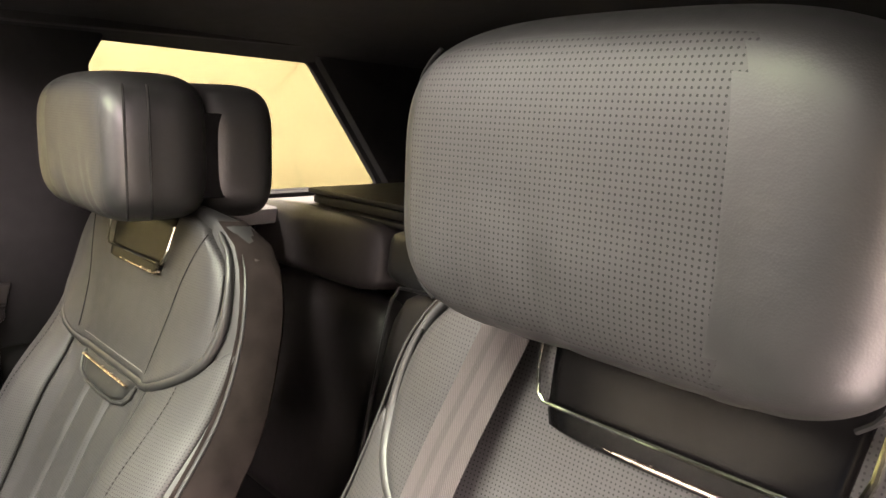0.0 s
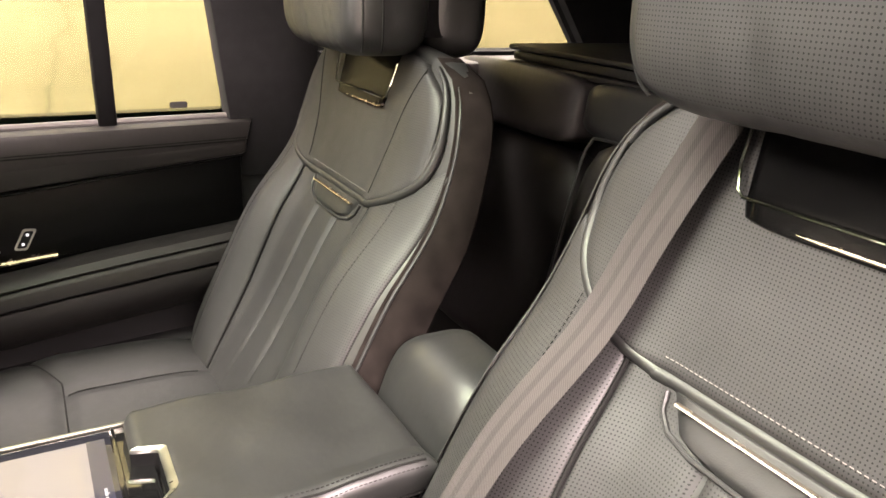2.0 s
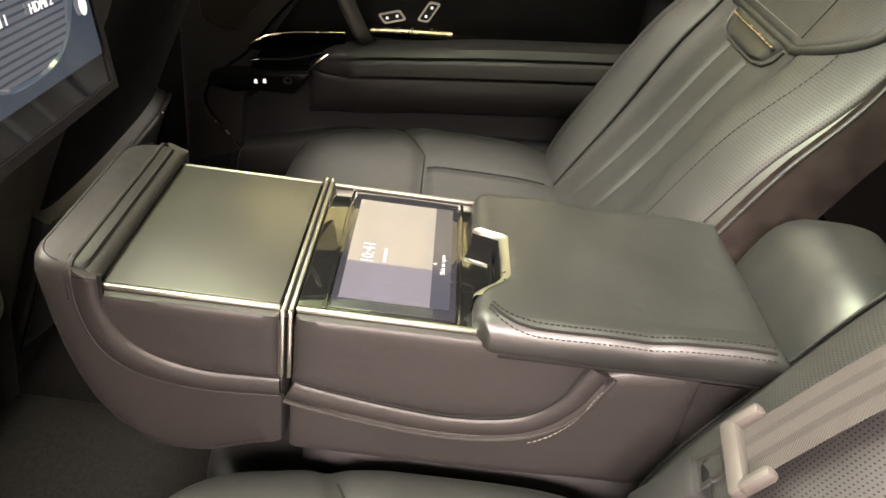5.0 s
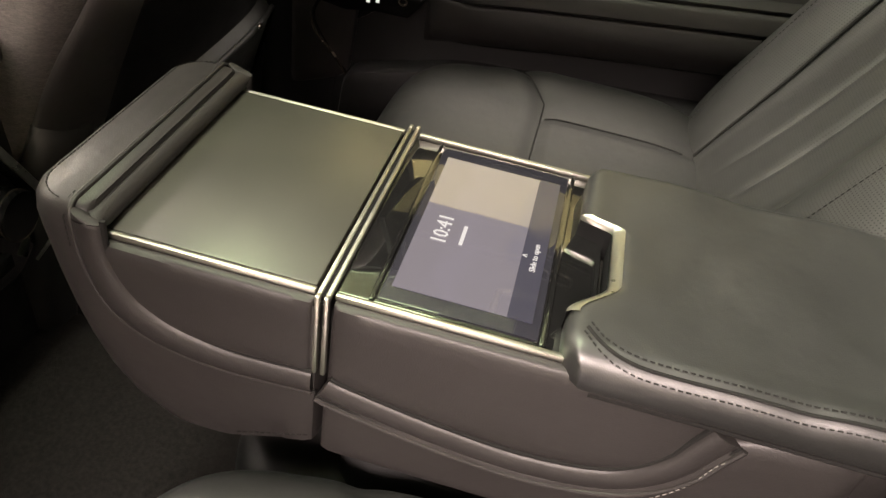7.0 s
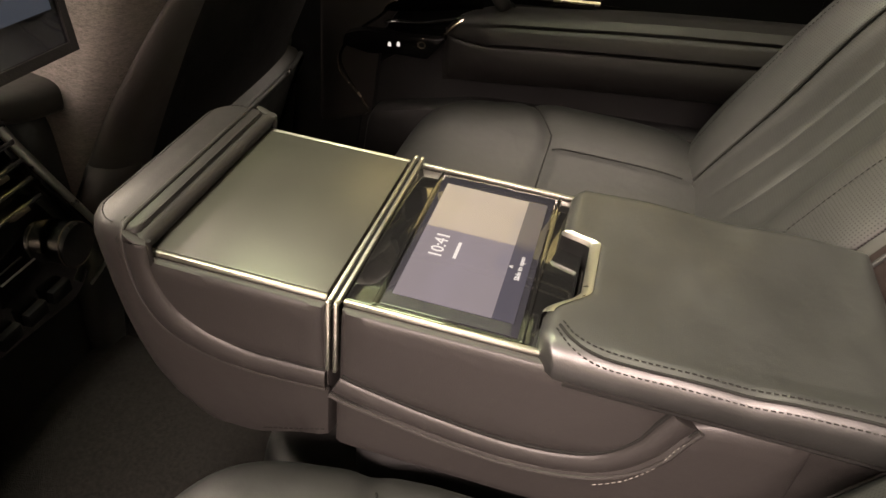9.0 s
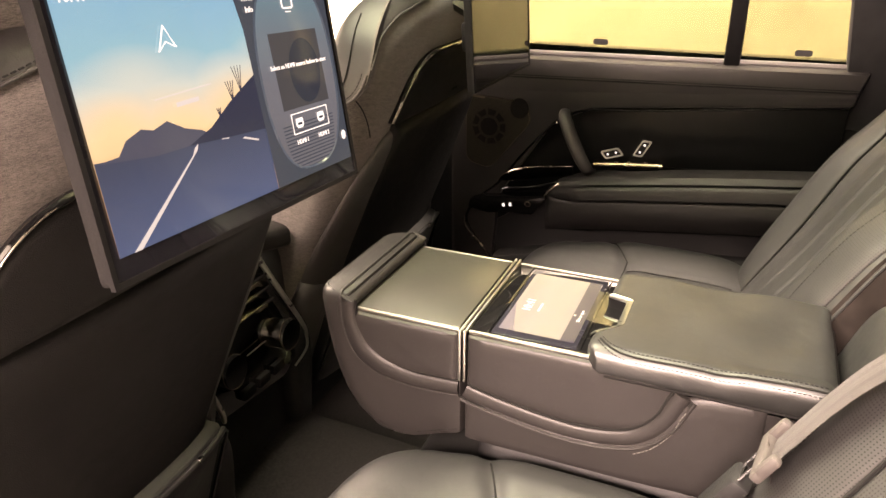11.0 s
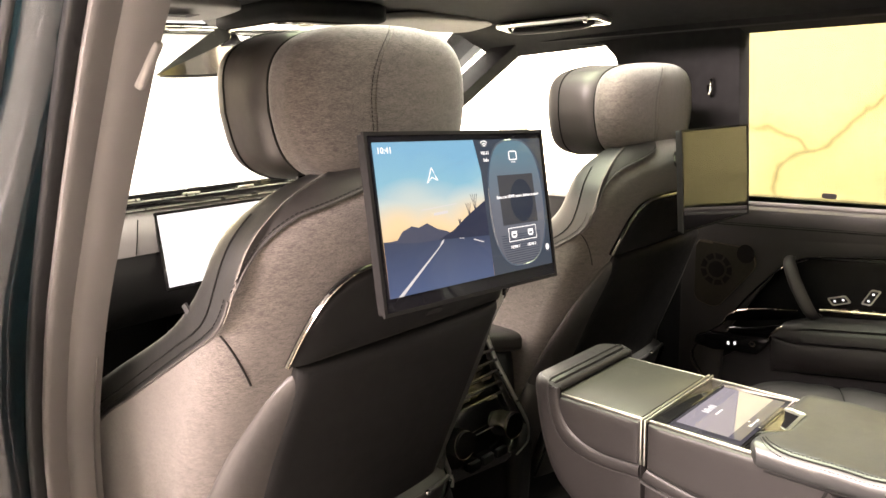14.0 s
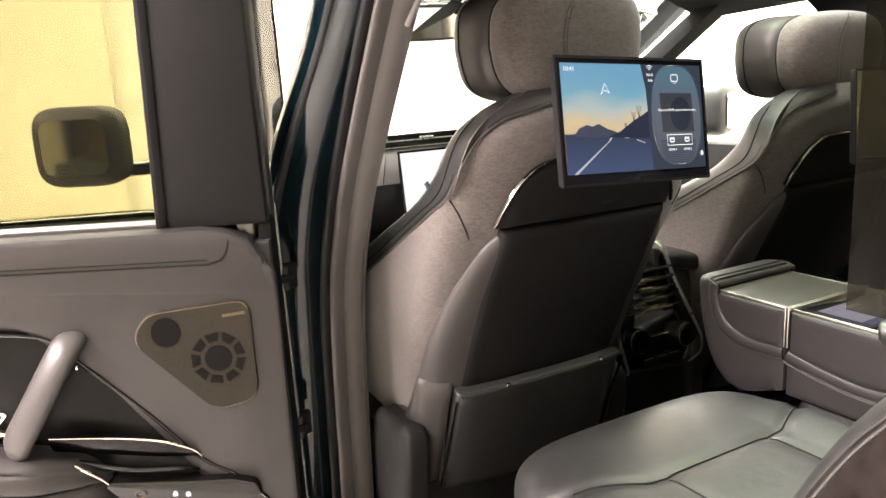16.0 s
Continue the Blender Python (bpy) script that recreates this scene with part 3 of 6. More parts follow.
part("coat_hook", box(0.010, 0.019, 0.050, (-0.708, 0.168, 1.128), 0.004, 3, turn=hook_turn), M["trim"], bp, "small satin grey coat hook")
far_hook = tagged(part("coat_hook", tube(spline([(0.742, 0.30, 1.10), (0.728, 0.30, 1.098), (0.724, 0.298, 1.075), (0.728, 0.305, 1.066), (0.736, 0.312, 1.085)], 5), 0.0035, 8), M["chrome"]), "small bright coat hook on the dark pillar", "hook")

# striker and hinges of the open door
for z in (0.45, 0.72):
    hg = part("hinge", box(0.030, 0.012, 0.044, (-0.838, 0.428, z), 0.004), M["soft_panel"], bp, "black steel door hinge")
    part("hinge_arm", box(0.050, 0.012, 0.014, (-0.862, 0.408, z), 0.004), M["soft_panel"], hg)
    part("hinge_pin", tube([(-0.848, 0.412, z - 0.020), (-0.848, 0.412, z + 0.020)], 0.0055, 12), M["rubber"], hg)

# floor, roof, front and rear ends
wall_box("car_floor", "black carpeted car floor", (-0.80, -1.8, 0.08), (0.80, 1.6, 0.15), M["carpet"], "car floor")
tun = part("floor_tunnel", pillow(0.30, 1.4, 0.12, 6, 8, lambda v: v + Vector((0, 0.75, 0.17))), M["carpet"])
tagged(tun, "carpeted centre tunnel on the car floor", "car floor", kind="structure")
XS = [-0.78, -0.70, -0.60, -0.50, -0.42, -0.37, -0.36, -0.24, -0.12, 0.0, 0.12, 0.24, 0.36, 0.37, 0.42, 0.50, 0.60, 0.70, 0.78]
YS = [-1.75, -1.2, -0.8, -0.6, -0.31, -0.30, -0.15, 0.0, 0.17, 0.18, 0.45, 0.6, 0.85, 1.0]


def roof_z(x, y):
    return 1.285 - 0.04 * max(0, (y - 0.5)) - 0.03 * max(0, -y - 0.6) + 0.03 * (1 - (x / 0.75) ** 2) - 0.05 * (abs(x) / 0.75) ** 6


# Unseen roof opening and glass, assumed and sized to let top light in.
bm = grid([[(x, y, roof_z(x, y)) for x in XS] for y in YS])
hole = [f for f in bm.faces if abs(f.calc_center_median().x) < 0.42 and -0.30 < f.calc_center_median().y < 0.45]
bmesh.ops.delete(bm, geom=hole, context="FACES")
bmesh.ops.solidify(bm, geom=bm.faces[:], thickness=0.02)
tagged(part("headliner", bm, M["headlining"]), "dark cloth headlining with an unseen opening added for light", "headlining", kind="structure")
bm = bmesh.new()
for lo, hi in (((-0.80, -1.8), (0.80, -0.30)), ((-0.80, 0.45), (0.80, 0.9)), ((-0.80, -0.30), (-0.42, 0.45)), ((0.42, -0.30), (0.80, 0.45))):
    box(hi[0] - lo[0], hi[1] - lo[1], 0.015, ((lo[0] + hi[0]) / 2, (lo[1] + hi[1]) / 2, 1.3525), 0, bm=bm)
tagged(part("roof_skin", bm, M["paint"]), "dark green painted car roof round the added opening", "car roof", kind="structure")
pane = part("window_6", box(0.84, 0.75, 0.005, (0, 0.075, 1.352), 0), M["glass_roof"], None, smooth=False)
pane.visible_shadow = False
tagged(pane, "unseen green tinted roof glass, added for light from above", "roof window", kind="structure")
wall_box("tailgate", "dark trimmed tailgate behind the load space", (-0.80, -1.82, 0.10), (0.80, -1.76, 1.36), M["plastic"], "tailgate")
wall_box("bulkhead", "dark bulkhead below the dashboard", (-0.80, 1.55, 0.10), (0.80, 1.62, 0.80), M["plastic"], "bulkhead")

# glass
def glass(name, label, outline, x, mat=None):
    ob = part(name, slab(outline, 0.004, lambda a, b, c: Vector((x + c, a, b)), 0), mat or M["glass_side"], None, smooth=False)
    ob.visible_shadow = False
    return tagged(ob, label, "car window", kind="structure")


QWIN = rounded([(-0.59, 0.92), (-0.595, 1.222), (-1.030, 1.218), (-1.245, 0.92)], 0.05)
QPANE = [(-0.55, 0.90), (-0.55, 1.23), (-1.14, 1.225), (-1.38, 0.90)]
glass("window_1", "tinted quarter window", QPANE, 0.83)
glass("window_2", "tinted quarter window", QPANE, -0.834)
FWIN = [(0.47, 0.77), (0.49, 1.21), (0.90, 1.22), (1.60, 0.78)]
glass("window_3", "clear front door window", FWIN, 0.80, M["glass_clear"])
glass("window_4", "clear front door window", FWIN, -0.804, M["glass_clear"])
bm = grid([[(x, 1.72 - 0.10 * (x / 0.7) ** 2, 0.85) for x in [-0.72 + 0.09 * k for k in range(17)]],
           [(x, 1.36 - 0.08 * (x / 0.7) ** 2, 1.04) for x in [-0.72 + 0.09 * k for k in range(17)]],
           [(x, 0.98 - 0.06 * (x / 0.7) ** 2, 1.27) for x in [-0.72 + 0.09 * k for k in range(17)]]])
ws = tagged(part("window_5", bm, M["glass_clear"]), "clear raked windscreen", "windscreen", kind="structure")
ws.visible_shadow = False
# frame round the quarter window, pale reveal
for sgn in (1, -1):
    q = QWIN + QWIN[:1]
    tagged(part("trim", tube([(sgn * 0.775, a, b) for a, b in q], 0.012, 6), M["headlining"]), "dark cloth edge round the quarter window", "trim", kind="structure")


# ---- rear doors ----
LOWER = ramp_of([(0.10, 0.045), (0.36, 0.028), (0.45, 0.022), (0.55, 0.018), (0.60, 0.014), (0.70, 0.011), (0.78, 0.0)])


def rear_door(name, label, place, wide=1.0, warp=None, bar=0.10):
    """A rear door. place(s, n, z): s back from its front edge, n into the car from the trim plane, z up."""
    d = thing(name, label, "car door", kind="structure")

    def P(s, z, n):
        if warp:
            s = s * (1 + (wide - 1) * min(1.0, max(0.0, s) / 0.1) * min(1.0, max(0.0, (0.745 - z) / 0.06)))
        dz = warp(z) if warp else 0.0
        if z > 0.785:
            return place(s + 0.012, n, z + dz)
        return place(s, n, z - LOWER(z) + dz)

    def raw(s, z, n):
        return place(s, n, z - LOWER(z))

    def panel(nm, outline, n0, depth, mat, parent=d, r=0.006, label="", by=None):
        return part(nm, slab(outline, depth, lambda a, b, c: (by or P)(a, b, n0 + c), r), mat, parent, label)

    # body of the door, outer skin and window frame
    panel("inner_board", [(0.0, 0.14), (0.80, 0.14), (0.80, 0.775), (0.0, 0.775)], -0.035, 0.03, M["plastic"])
    panel("outer_skin", [(-0.02, -0.10), (0.82, -0.10), (0.82, 0.81), (-0.02, 0.81)], -0.15, 0.03, M["paint"])
    panel("edge_face", [(-0.015, -0.05), (0.005, -0.05), (0.005, 0.80), (-0.015, 0.80)], -0.12, 0.10, M["recess"])
    panel("front_frame", [(-0.010, 0.795), (bar, 0.795), (bar - 0.015, 1.26), (-0.006, 1.26)], -0.055, 0.04, M["soft_panel"])
    panel("front_frame_outer", [(-0.016, 0.795), (0.07, 0.795), (0.07, 1.27), (-0.012, 1.27)], -0.12, 0.06, M["rubber"])
    panel("rear_frame", [(0.785, 0.80), (0.84, 0.80), (0.84, 1.25), (0.785, 1.25)], -0.055, 0.04, M["headlining"])
    panel("top_frame", [(0.05, 1.205), (0.84, 1.205), (0.84, 1.255), (0.05, 1.255)], -0.055, 0.04, M["headlining"])
    panel("divider_bar", [(0.553, 0.795), (0.583, 0.795), (0.583, 1.22), (0.553, 1.22)], -0.05, 0.035, M["recess"])
    panel("frame_bead", [(bar - 0.018, 0.80), (bar - 0.006, 0.80), (bar - 0.021, 1.255), (bar - 0.033, 1.255)], -0.018, 0.006, M["recess"], r=0.002)
    g = panel("pane", [(0.09, 0.78), (0.795, 0.78), (0.795, 1.22), (0.09, 1.22)], -0.078, 0.004, M["glass_side"], r=0)
    g.visible_shadow = False
    part("seal_strip", tube([P(0.09, 0.803, -0.03), P(0.79, 0.813, -0.03)], 0.006, 6), M["trim"], d, "thin dull grey window strip")
    if warp:
        panel("sill_filler", [(0.05, 0.765), (0.80, 0.785), (0.80, 0.812), (0.05, 0.803)], -0.10, 0.072, M["recess"], r=0.002)
    for s0 in () if warp else (0.30, 0.70):
        panel("etched_mark", rounded([(s0 - 0.02, 0.822), (s0 + 0.012, 0.822), (s0 + 0.012, 0.834), (s0 - 0.02, 0.834)], 0.005, 3), -0.0735, 0.0004, M["tag"], r=0, label="small grey etched mark")

    # padded cap below the window, running forward of the speaker
    cap = [(0.0, 0.72), (0.30, 0.735), (0.81, 0.765), (0.81, 0.81), (0.40, 0.803), (0.085, 0.798), (0.055, 0.793), (0.030, 0.781), (0.012, 0.762), (0.004, 0.742)]
    panel("sill_cap", cap, -0.03, 0.0435, M["door_leather"], r=0.010)
    part("cap_seam", tube([P(s, 0.757 + 0.022 * s, 0.0142) for s in [0.09 + 0.72 * k / 20 for k in range(21)]], 0.0014, 6), M["stitch"], d)
    part("cap_seam", tube(spline([P(0.09, 0.7590, 0.0142), P(0.070, 0.763, 0.0142), P(0.060, 0.774, 0.0142), P(0.058, 0.783, 0.0120)], 5), 0.0014, 6), M["stitch"], d)
    part("cap_seam", tube([P(s, 0.7610 + 0.022 * s, 0.0140) for s in [0.09 + 0.72 * k / 20 for k in range(21)]], 0.0009, 6), M["stitch"], d)
    # leather field with the speaker, and lower edge sweeping to the front
    panel("upper_field", rounded([(-0.005, 0.30), (0.10, 0.34), (0.115, 0.50), (0.235, 0.675), (0.32, 0.712), (0.81, 0.752), (0.81, 0.775), (-0.005, 0.755)], 0.02), -0.006, 0.018, M["door_leather"], r=0.005)
    # speaker
    spk = rounded([(0.036, 0.737), (0.190, 0.728), (0.212, 0.690), (0.104, 0.572), (0.036, 0.585)], 0.024)
    if not warp:
        spk = [(a * 0.90, b - 0.014) for a, b in spk]
    sp = panel("speaker_grille", spk, 0.011, 0.006, M["bronze"], label="bronze perforated loudspeaker grille", by=raw)
    inner = [((a - 0.11) * 0.962 + 0.11, (b - 0.665) * 0.962 + 0.665) for a, b in spk]
    gr = bmesh.new()
    uvl = uv_of(gr)
    f = gr.faces.new([gr.verts.new(raw(a, b, 0.0176)) for a, b in inner])
    for loop, (a, b) in zip(f.loops, inner):
        loop[uvl].uv = (a, b)
    part("mesh_sheet", gr, M["mesh"], sp, smooth=False)
    for cs, cz, rr in ((0.090, 0.655, 0.020), (0.160, 0.700, 0.021)):
        part("cone", slab([(cs + rr * math.cos(q * math.pi / 12), cz + rr * math.sin(q * math.pi / 12)) for q in range(24)], 0.0006, lambda a, b, c: raw(a, b, 0.0178 + c), 0), M["speaker_dark"], sp)
    for q in range(9):
        an = q * 2 * math.pi / 9
        part("cone_slot", slab([(0.090 + rr * math.cos(an + da), 0.655 + rr * math.sin(an + da)) for rr, da in ((0.027, -0.26), (0.040, -0.27), (0.040, 0.27), (0.027, 0.26))], 0.0005, lambda a, b, c: raw(a, b, 0.0178 + c), 0), M["speaker_dark"], sp)
    part("speaker_badge", slab([(0.045, 0.7205), (0.078, 0.7185), (0.078, 0.7145), (0.045, 0.7165)], 0.0008, lambda a, b, c: raw(a, b, 0.0178 + c), 0), M["bronze"], sp)
    # dark gloss field with bright strip
    top = [(0.115, 0.53), (0.17, 0.60), (0.235, 0.672), (0.27, 0.695), (0.31, 0.708), (0.45, 0.718), (0.62, 0.735), (0.80, 0.750)]
    low = [(0.80, 0.62), (0.45, 0.60), (0.30, 0.565), (0.20, 0.50), (0.115, 0.44), (0.05, 0.42), (0.05, 0.45)]
    panel("gloss_field", top + low, -0.012, 0.012, M["door_veneer"], r=0.002)
    path = spline([P(a, b, 0.012) for a, b in [(0.118, 0.325), (0.036, 0.425), (0.070, 0.49)] + top], 5)
    part("field_edging", tube(path, 0.0028, 8), M["door_gloss"], d)
    part("bright_strip", tube(spline([P(a, b, 0.013) for a, b in top[3:]], 5), 0.0013, 6), M["satin"], d, "thin champagne metal strip")
    part("bright_strip", tube(spline([P(a, b, 0.014) for a, b in [(0.031, 0.440), (0.036, 0.412), (0.052, 0.395), (0.074, 0.376), (0.094, 0.350), (0.113, 0.325)]], 5), lambda t: 0.0010 + 0.0012 * math.sin(math.pi * t), 6), M["satin"], d)
    # pull handle
    def at(q, z, n):
        return P(q, z + LOWER(z + 0.018), n)
    hp = spline([at(0.262, 0.694, 0.0), at(0.265, 0.684, 0.030), at(0.292, 0.632, 0.043), at(0.322, 0.580, 0.043), at(0.332, 0.560, 0.01)], 6)
    part("pull_handle", tube(hp, (lambda t: 0.025) if warp else (lambda t: 0.0090 + 0.0060 * math.sin(math.pi * t)), 14, flat=0.60), M["leather_warm"], d, "leather wrapped slanting pull handle")
    part("handle_seam", tube([p + (at(0.004, 0.5, 0.0) - at(0.0, 0.5, 0.0)) * 4.2 for p in hp[4:-4]], 0.0009, 6), M["stitch"], d)
    part("handle_stud", box(0.005, 0.005, 0.007, at(0.246, 0.668, 0.022), 0.002), M["chrome"], d)
    # seat switches
    for cs, cz, lean in ((0.367, 0.620, 18), (0.430, 0.637, 62)):
        c, s_ = math.cos(radians(lean)), math.sin(radians(lean))
        base = rounded([(-0.024, -0.0095), (0.016, -0.0095), (0.024, 0.0095), (-0.016, 0.0095)], 0.005, 3)
        rim = [(a * 0.82, b * 0.68) for a, b in base]
        rot = lambda a, b, c_=c, q=s_: (cs - (-(a * c_ - b * q)) * 1.0, cz + a * q + b * c_)
        sw = part("switch_rim", ring_wall([rot(-a, b) for a, b in rim], [rot(-a, b) for a, b in base], 0.004, lambda a, b, c2: P(a, b, c2)), M["alu"], d, "bright rimmed seat switch", smooth=False)
        part("switch_key", slab([rot(-a, b) for a, b in rim], 0.003, lambda a, b, c2: P(a, b, c2), 0), M["plastic"], sw)
        for k in (-0.009, 0.009):
            a0, b0 = rot(-k, 0)
            part("switch_mark", slab([(a0 - 0.0022, b0 - 0.0022), (a0 + 0.0022, b0 - 0.0022), (a0 + 0.0022, b0 + 0.0022), (a0 - 0.0022, b0 + 0.0022)], 0.0006, lambda a, b, c2: P(a, b, 0.003 + c2), 0), M["text"], sw)
    part("armrest_strip", grid([[at(0.332, z, n), at(0.40, z + 0.007, n), at(0.476, z + 0.0125, n)] for z, n in ((0.578, 0.004), (0.5785, 0.0165), (0.582, 0.0185), (0.5855, 0.0165), (0.586, 0.004))]), M["satin"], d, "short champagne metal strip")
    part("key_panel", slab([(0.335, 0.5835), (0.482, 0.5965), (0.482, 0.582), (0.335, 0.569)], 0.010, lambda a, b, c: P(a, b, 0.004 + c), 0.002), M["gloss"], d)
    for k in range(5):
        a0, b0 = 0.347 + 0.0235 * k, 0.5775 + 0.0021 * k
        key = part("rocker_key", slab(rounded([(a0 - 0.009, b0 - 0.0045), (a0 + 0.009, b0 - 0.003), (a0 + 0.009, b0 + 0.0045), (a0 - 0.009, b0 + 0.003)], 0.002, 2), 0.003, lambda a, b, c: P(a, b, 0.0142 + c), 0.001), M["gloss"], d)
        part("key_mark", slab([(a0 - 0.0022, b0 - 0.0006), (a0 + 0.0022, b0 - 0.0002), (a0 + 0.0022, b0 + 0.0010), (a0 - 0.0022, b0 + 0.0006)], 0.0003, lambda a, b, c: P(a, b, 0.0173 + c), 0), M["text"], key)
    # release lever: a curved gloss blade with a champagne edge, a second blade below it, and the lock shelf
    crown = spline([at(0.113, 0.512, 0.012), at(0.121, 0.527, 0.017), at(0.137, 0.540, 0.022), at(0.161, 0.553, 0.027), at(0.210, 0.566, 0.031), at(0.290, 0.577, 0.031)], 6)
    belly = spline([at(0.114, 0.509, 0.006), at(0.124, 0.514, 0.010), at(0.145, 0.520, 0.014), at(0.172, 0.526, 0.018), at(0.215, 0.536, 0.020), at(0.290, 0.553, 0.020)], 6)
    lev = grid([crown, [p.lerp(q, 0.45) + (at(0.2, 0.55, 0.004) - at(0.2, 0.55, 0.0)) for p, q in zip(crown, belly)], belly])
    bmesh.ops.solidify(lev, geom=lev.faces[:], thickness=0.004)
    lever = part("lever", lev, M["door_gloss"], d, "gloss black door lever")
    part("lever_edge", tube(crown, lambda t: 0.0008 + 0.0014 * math.sin(math.pi * min(1.0, t * 1.15)), 8), M["satin"], lever, "champagne lever edge")
    blade = spline([at(0.119, 0.495, 0.014), at(0.137, 0.503, 0.020), at(0.195, 0.514, 0.028), at(0.241, 0.529, 0.028), at(0.262, 0.537, 0.024)], 6)
    part("lower_blade", tube(blade, lambda t: 0.0035 + 0.0050 * math.sin(math.pi * t), 10, flat=0.55), M["door_gloss"], d, "gloss black lower blade")
    deck = rounded([(0.050, 0.468), (0.080, 0.480), (0.130, 0.485), (0.230, 0.498), (0.234, 0.490), (0.203, 0.448), (0.146, 0.447), (0.096, 0.438), (0.044, 0.445)], 0.006, 3)
    part("lock_shelf", slab([(q, z + LOWER(z + 0.018)) for q, z in deck], 0.034, lambda a, b, c: P(a, b, -0.004 + c), 0.004), M["door_gloss"], d, "gloss black lock shelf")
    for q, z in ((0.134, 0.464), (0.150, 0.467)):
        m0 = [(-0.003, -0.0035), (0.003, -0.0035), (0.003, 0.0015), (0.0015, 0.0045), (-0.0015, 0.0045), (-0.003, 0.0015)]
        part("lock_mark", slab([(q + a, z + LOWER(z + 0.018) + b) for a, b in m0], 0.0004, lambda a, b, c: P(a, b, 0.0303 + c), 0), M["text"], d)
    part("shelf_knob", tube([at(0.192 + 0.0065 * math.cos(q), 0.474 + 0.0055 * math.sin(q), 0.0305) for q in [2 * math.pi * k / 16 for k in range(16)]], 0.0013, 6, True), M["bronze"], d, "bronze ringed button")
    part("armrest_edge", tube(spline([at(0.229, 0.496, 0.030), at(0.236, 0.508, 0.034), at(0.253, 0.526, 0.038), at(0.272, 0.540, 0.038), at(0.300, 0.553, 0.034)], 5), lambda t: 0.0014 + 0.0012 * math.sin(math.pi * t), 8), M["satin"], d, "thin bright armrest edge")
    # armrest: padded roll with a curved crease above and a straight one below
    TOP = ramp_of([(0.228, 0.503), (0.245, 0.527), (0.270, 0.545), (0.317, 0.562), (0.42, 0.577), (0.563, 0.597), (0.80, 0.622)])
    LOW = ramp_of([(0.228, 0.497), (0.40, 0.521), (0.572, 0.541), (0.80, 0.566)])
    rows = []
    for k in range(41):
        q = 0.228 + 0.572 * (k / 40) ** 1.3
        nose = min(1.0, math.sqrt(max(0.0, (q - 0.226) / 0.08)))
        zt, zb = TOP(q), LOW(q)
        n0 = 0.068 * nose
        up = max(0.0, min(1.0, (q - 0.29) / 0.05)) * 0.07
        zc = zb + (zt - zb) * 0.62
        prof = [(zt - 0.004, -0.01), (zt, 0.3), (zt - 0.001, 0.62), (zt - 0.004, 0.85), (zc + 0.006, 0.97), (zc + 0.002, 0.98 - up * 0.4), (zc, 0.98 - up), (zc - 0.002, 0.99 - up * 0.4), (zc - 0.008, 1.02), (zb + 0.006, 1.03), (zb + 0.002, 0.98), (zb, 0.91), (zb - 0.002, 0.97), (zb - 0.008, 1.0), (zb - 0.04, 0.92), (zb - 0.075, 0.55), (zb - 0.092, -0.1)]
        rows.append([at(q, z, n * n0) for z, n in prof])
    part("armrest_pad", grid(rows), M["door_leather"], d, "dark leather armrest pad with creased roll")
    part("armrest_seam", tube([at(0.25 + 0.55 * k / 24, LOW(0.25 + 0.55 * k / 24), 0.068 * 0.915 * min(1.0, math.sqrt((0.024 + 0.55 * k / 24) / 0.08))) for k in range(25)], 0.0012, 6), M["stitch"], d)
    panel("door_pocket", rounded([(0.08, 0.16), (0.78, 0.16), (0.80, 0.44), (0.30, 0.41), (0.10, 0.36)], 0.03), -0.01, 0.05, M["plastic"], r=0.015)
    return d


rear_door("door_1", "closed dark leather trimmed rear car door", lambda s, n, z: Vector((0.745 - n, 0.357 - s, z)))
OPEN = radians(20.0)
rear_door("door_2", "open leather trimmed rear car door with loudspeaker", lambda s, n, z: Vector((-0.900 - s * math.cos(OPEN) - n * math.sin(OPEN), 0.300 + s * math.sin(OPEN) - n * math.cos(OPEN), z)), 1.17, ramp_of([(0.10, -0.028), (0.50, -0.030), (0.68, -0.016), (0.72, 0.012), (0.77, 0.034), (0.80, 0.040), (1.30, 0.040)]), 0.15)
tab = part("seat_tab", pillow(0.03, 0.012, 0.03, 3, 6, lambda v: v + Vector((0.675, -0.095, 0.42))), M["satin"])
tagged(tab, "small champagne metal tab beside the seat cushion", "belt anchor")


# ---- rear seats ----
YC = ramp_of([(0.40, -0.290), (0.46, -0.322), (0.586, -0.400), (0.70, -0.462), (0.758, -0.496), (0.85, -0.528), (0.907, -0.543), (0.98, -0.565)])
BW = ramp_of([(0.40, 0.266), (0.50, 0.290), (0.62, 0.291), (0.76, 0.284), (0.84, 0.276), (0.90, 0.264), (0.945, 0.236), (0.972, 0.190), (0.985, 0.13)])
BT = ramp_of([(0.40, 0.05), (0.60, 0.055), (0.85, 0.050), (0.945, 0.042), (0.972, 0.028), (0.985, 0.008)])
BIB = ramp_of([(0.772, 0.105), (0.781, 0.140), (0.797, 0.180), (0.818, 0.215), (0.84, 0.230), (0.885, 0.234), (0.94, 0.212), (0.975, 0.165)])
BF = ramp_of([(0.40, 0.010), (0.46, 0.022), (0.54, 0.038), (0.62, 0.047), (0.69, 0.047), (0.74, 0.038), (0.79, 0.020), (0.85, 0.010), (0.98, 0.008)])
PB = 3.4


def seat_back(xs, dz=0.0):
    def bol(u):
        t = min(1, max(0, (abs(u) - 0.09) / 0.09))
        return t * t * (3 - 2 * t)

    def F(u, v):
        w, th = BW(v), BT(v)
        k = max(0.0, 1 - min(abs(u) / w, 0.9995) ** PB) ** (1 / PB)
        return Vector((xs + u, YC(v) - th + (th + bol(u) * BF(v)) * k, v + dz))
    return F


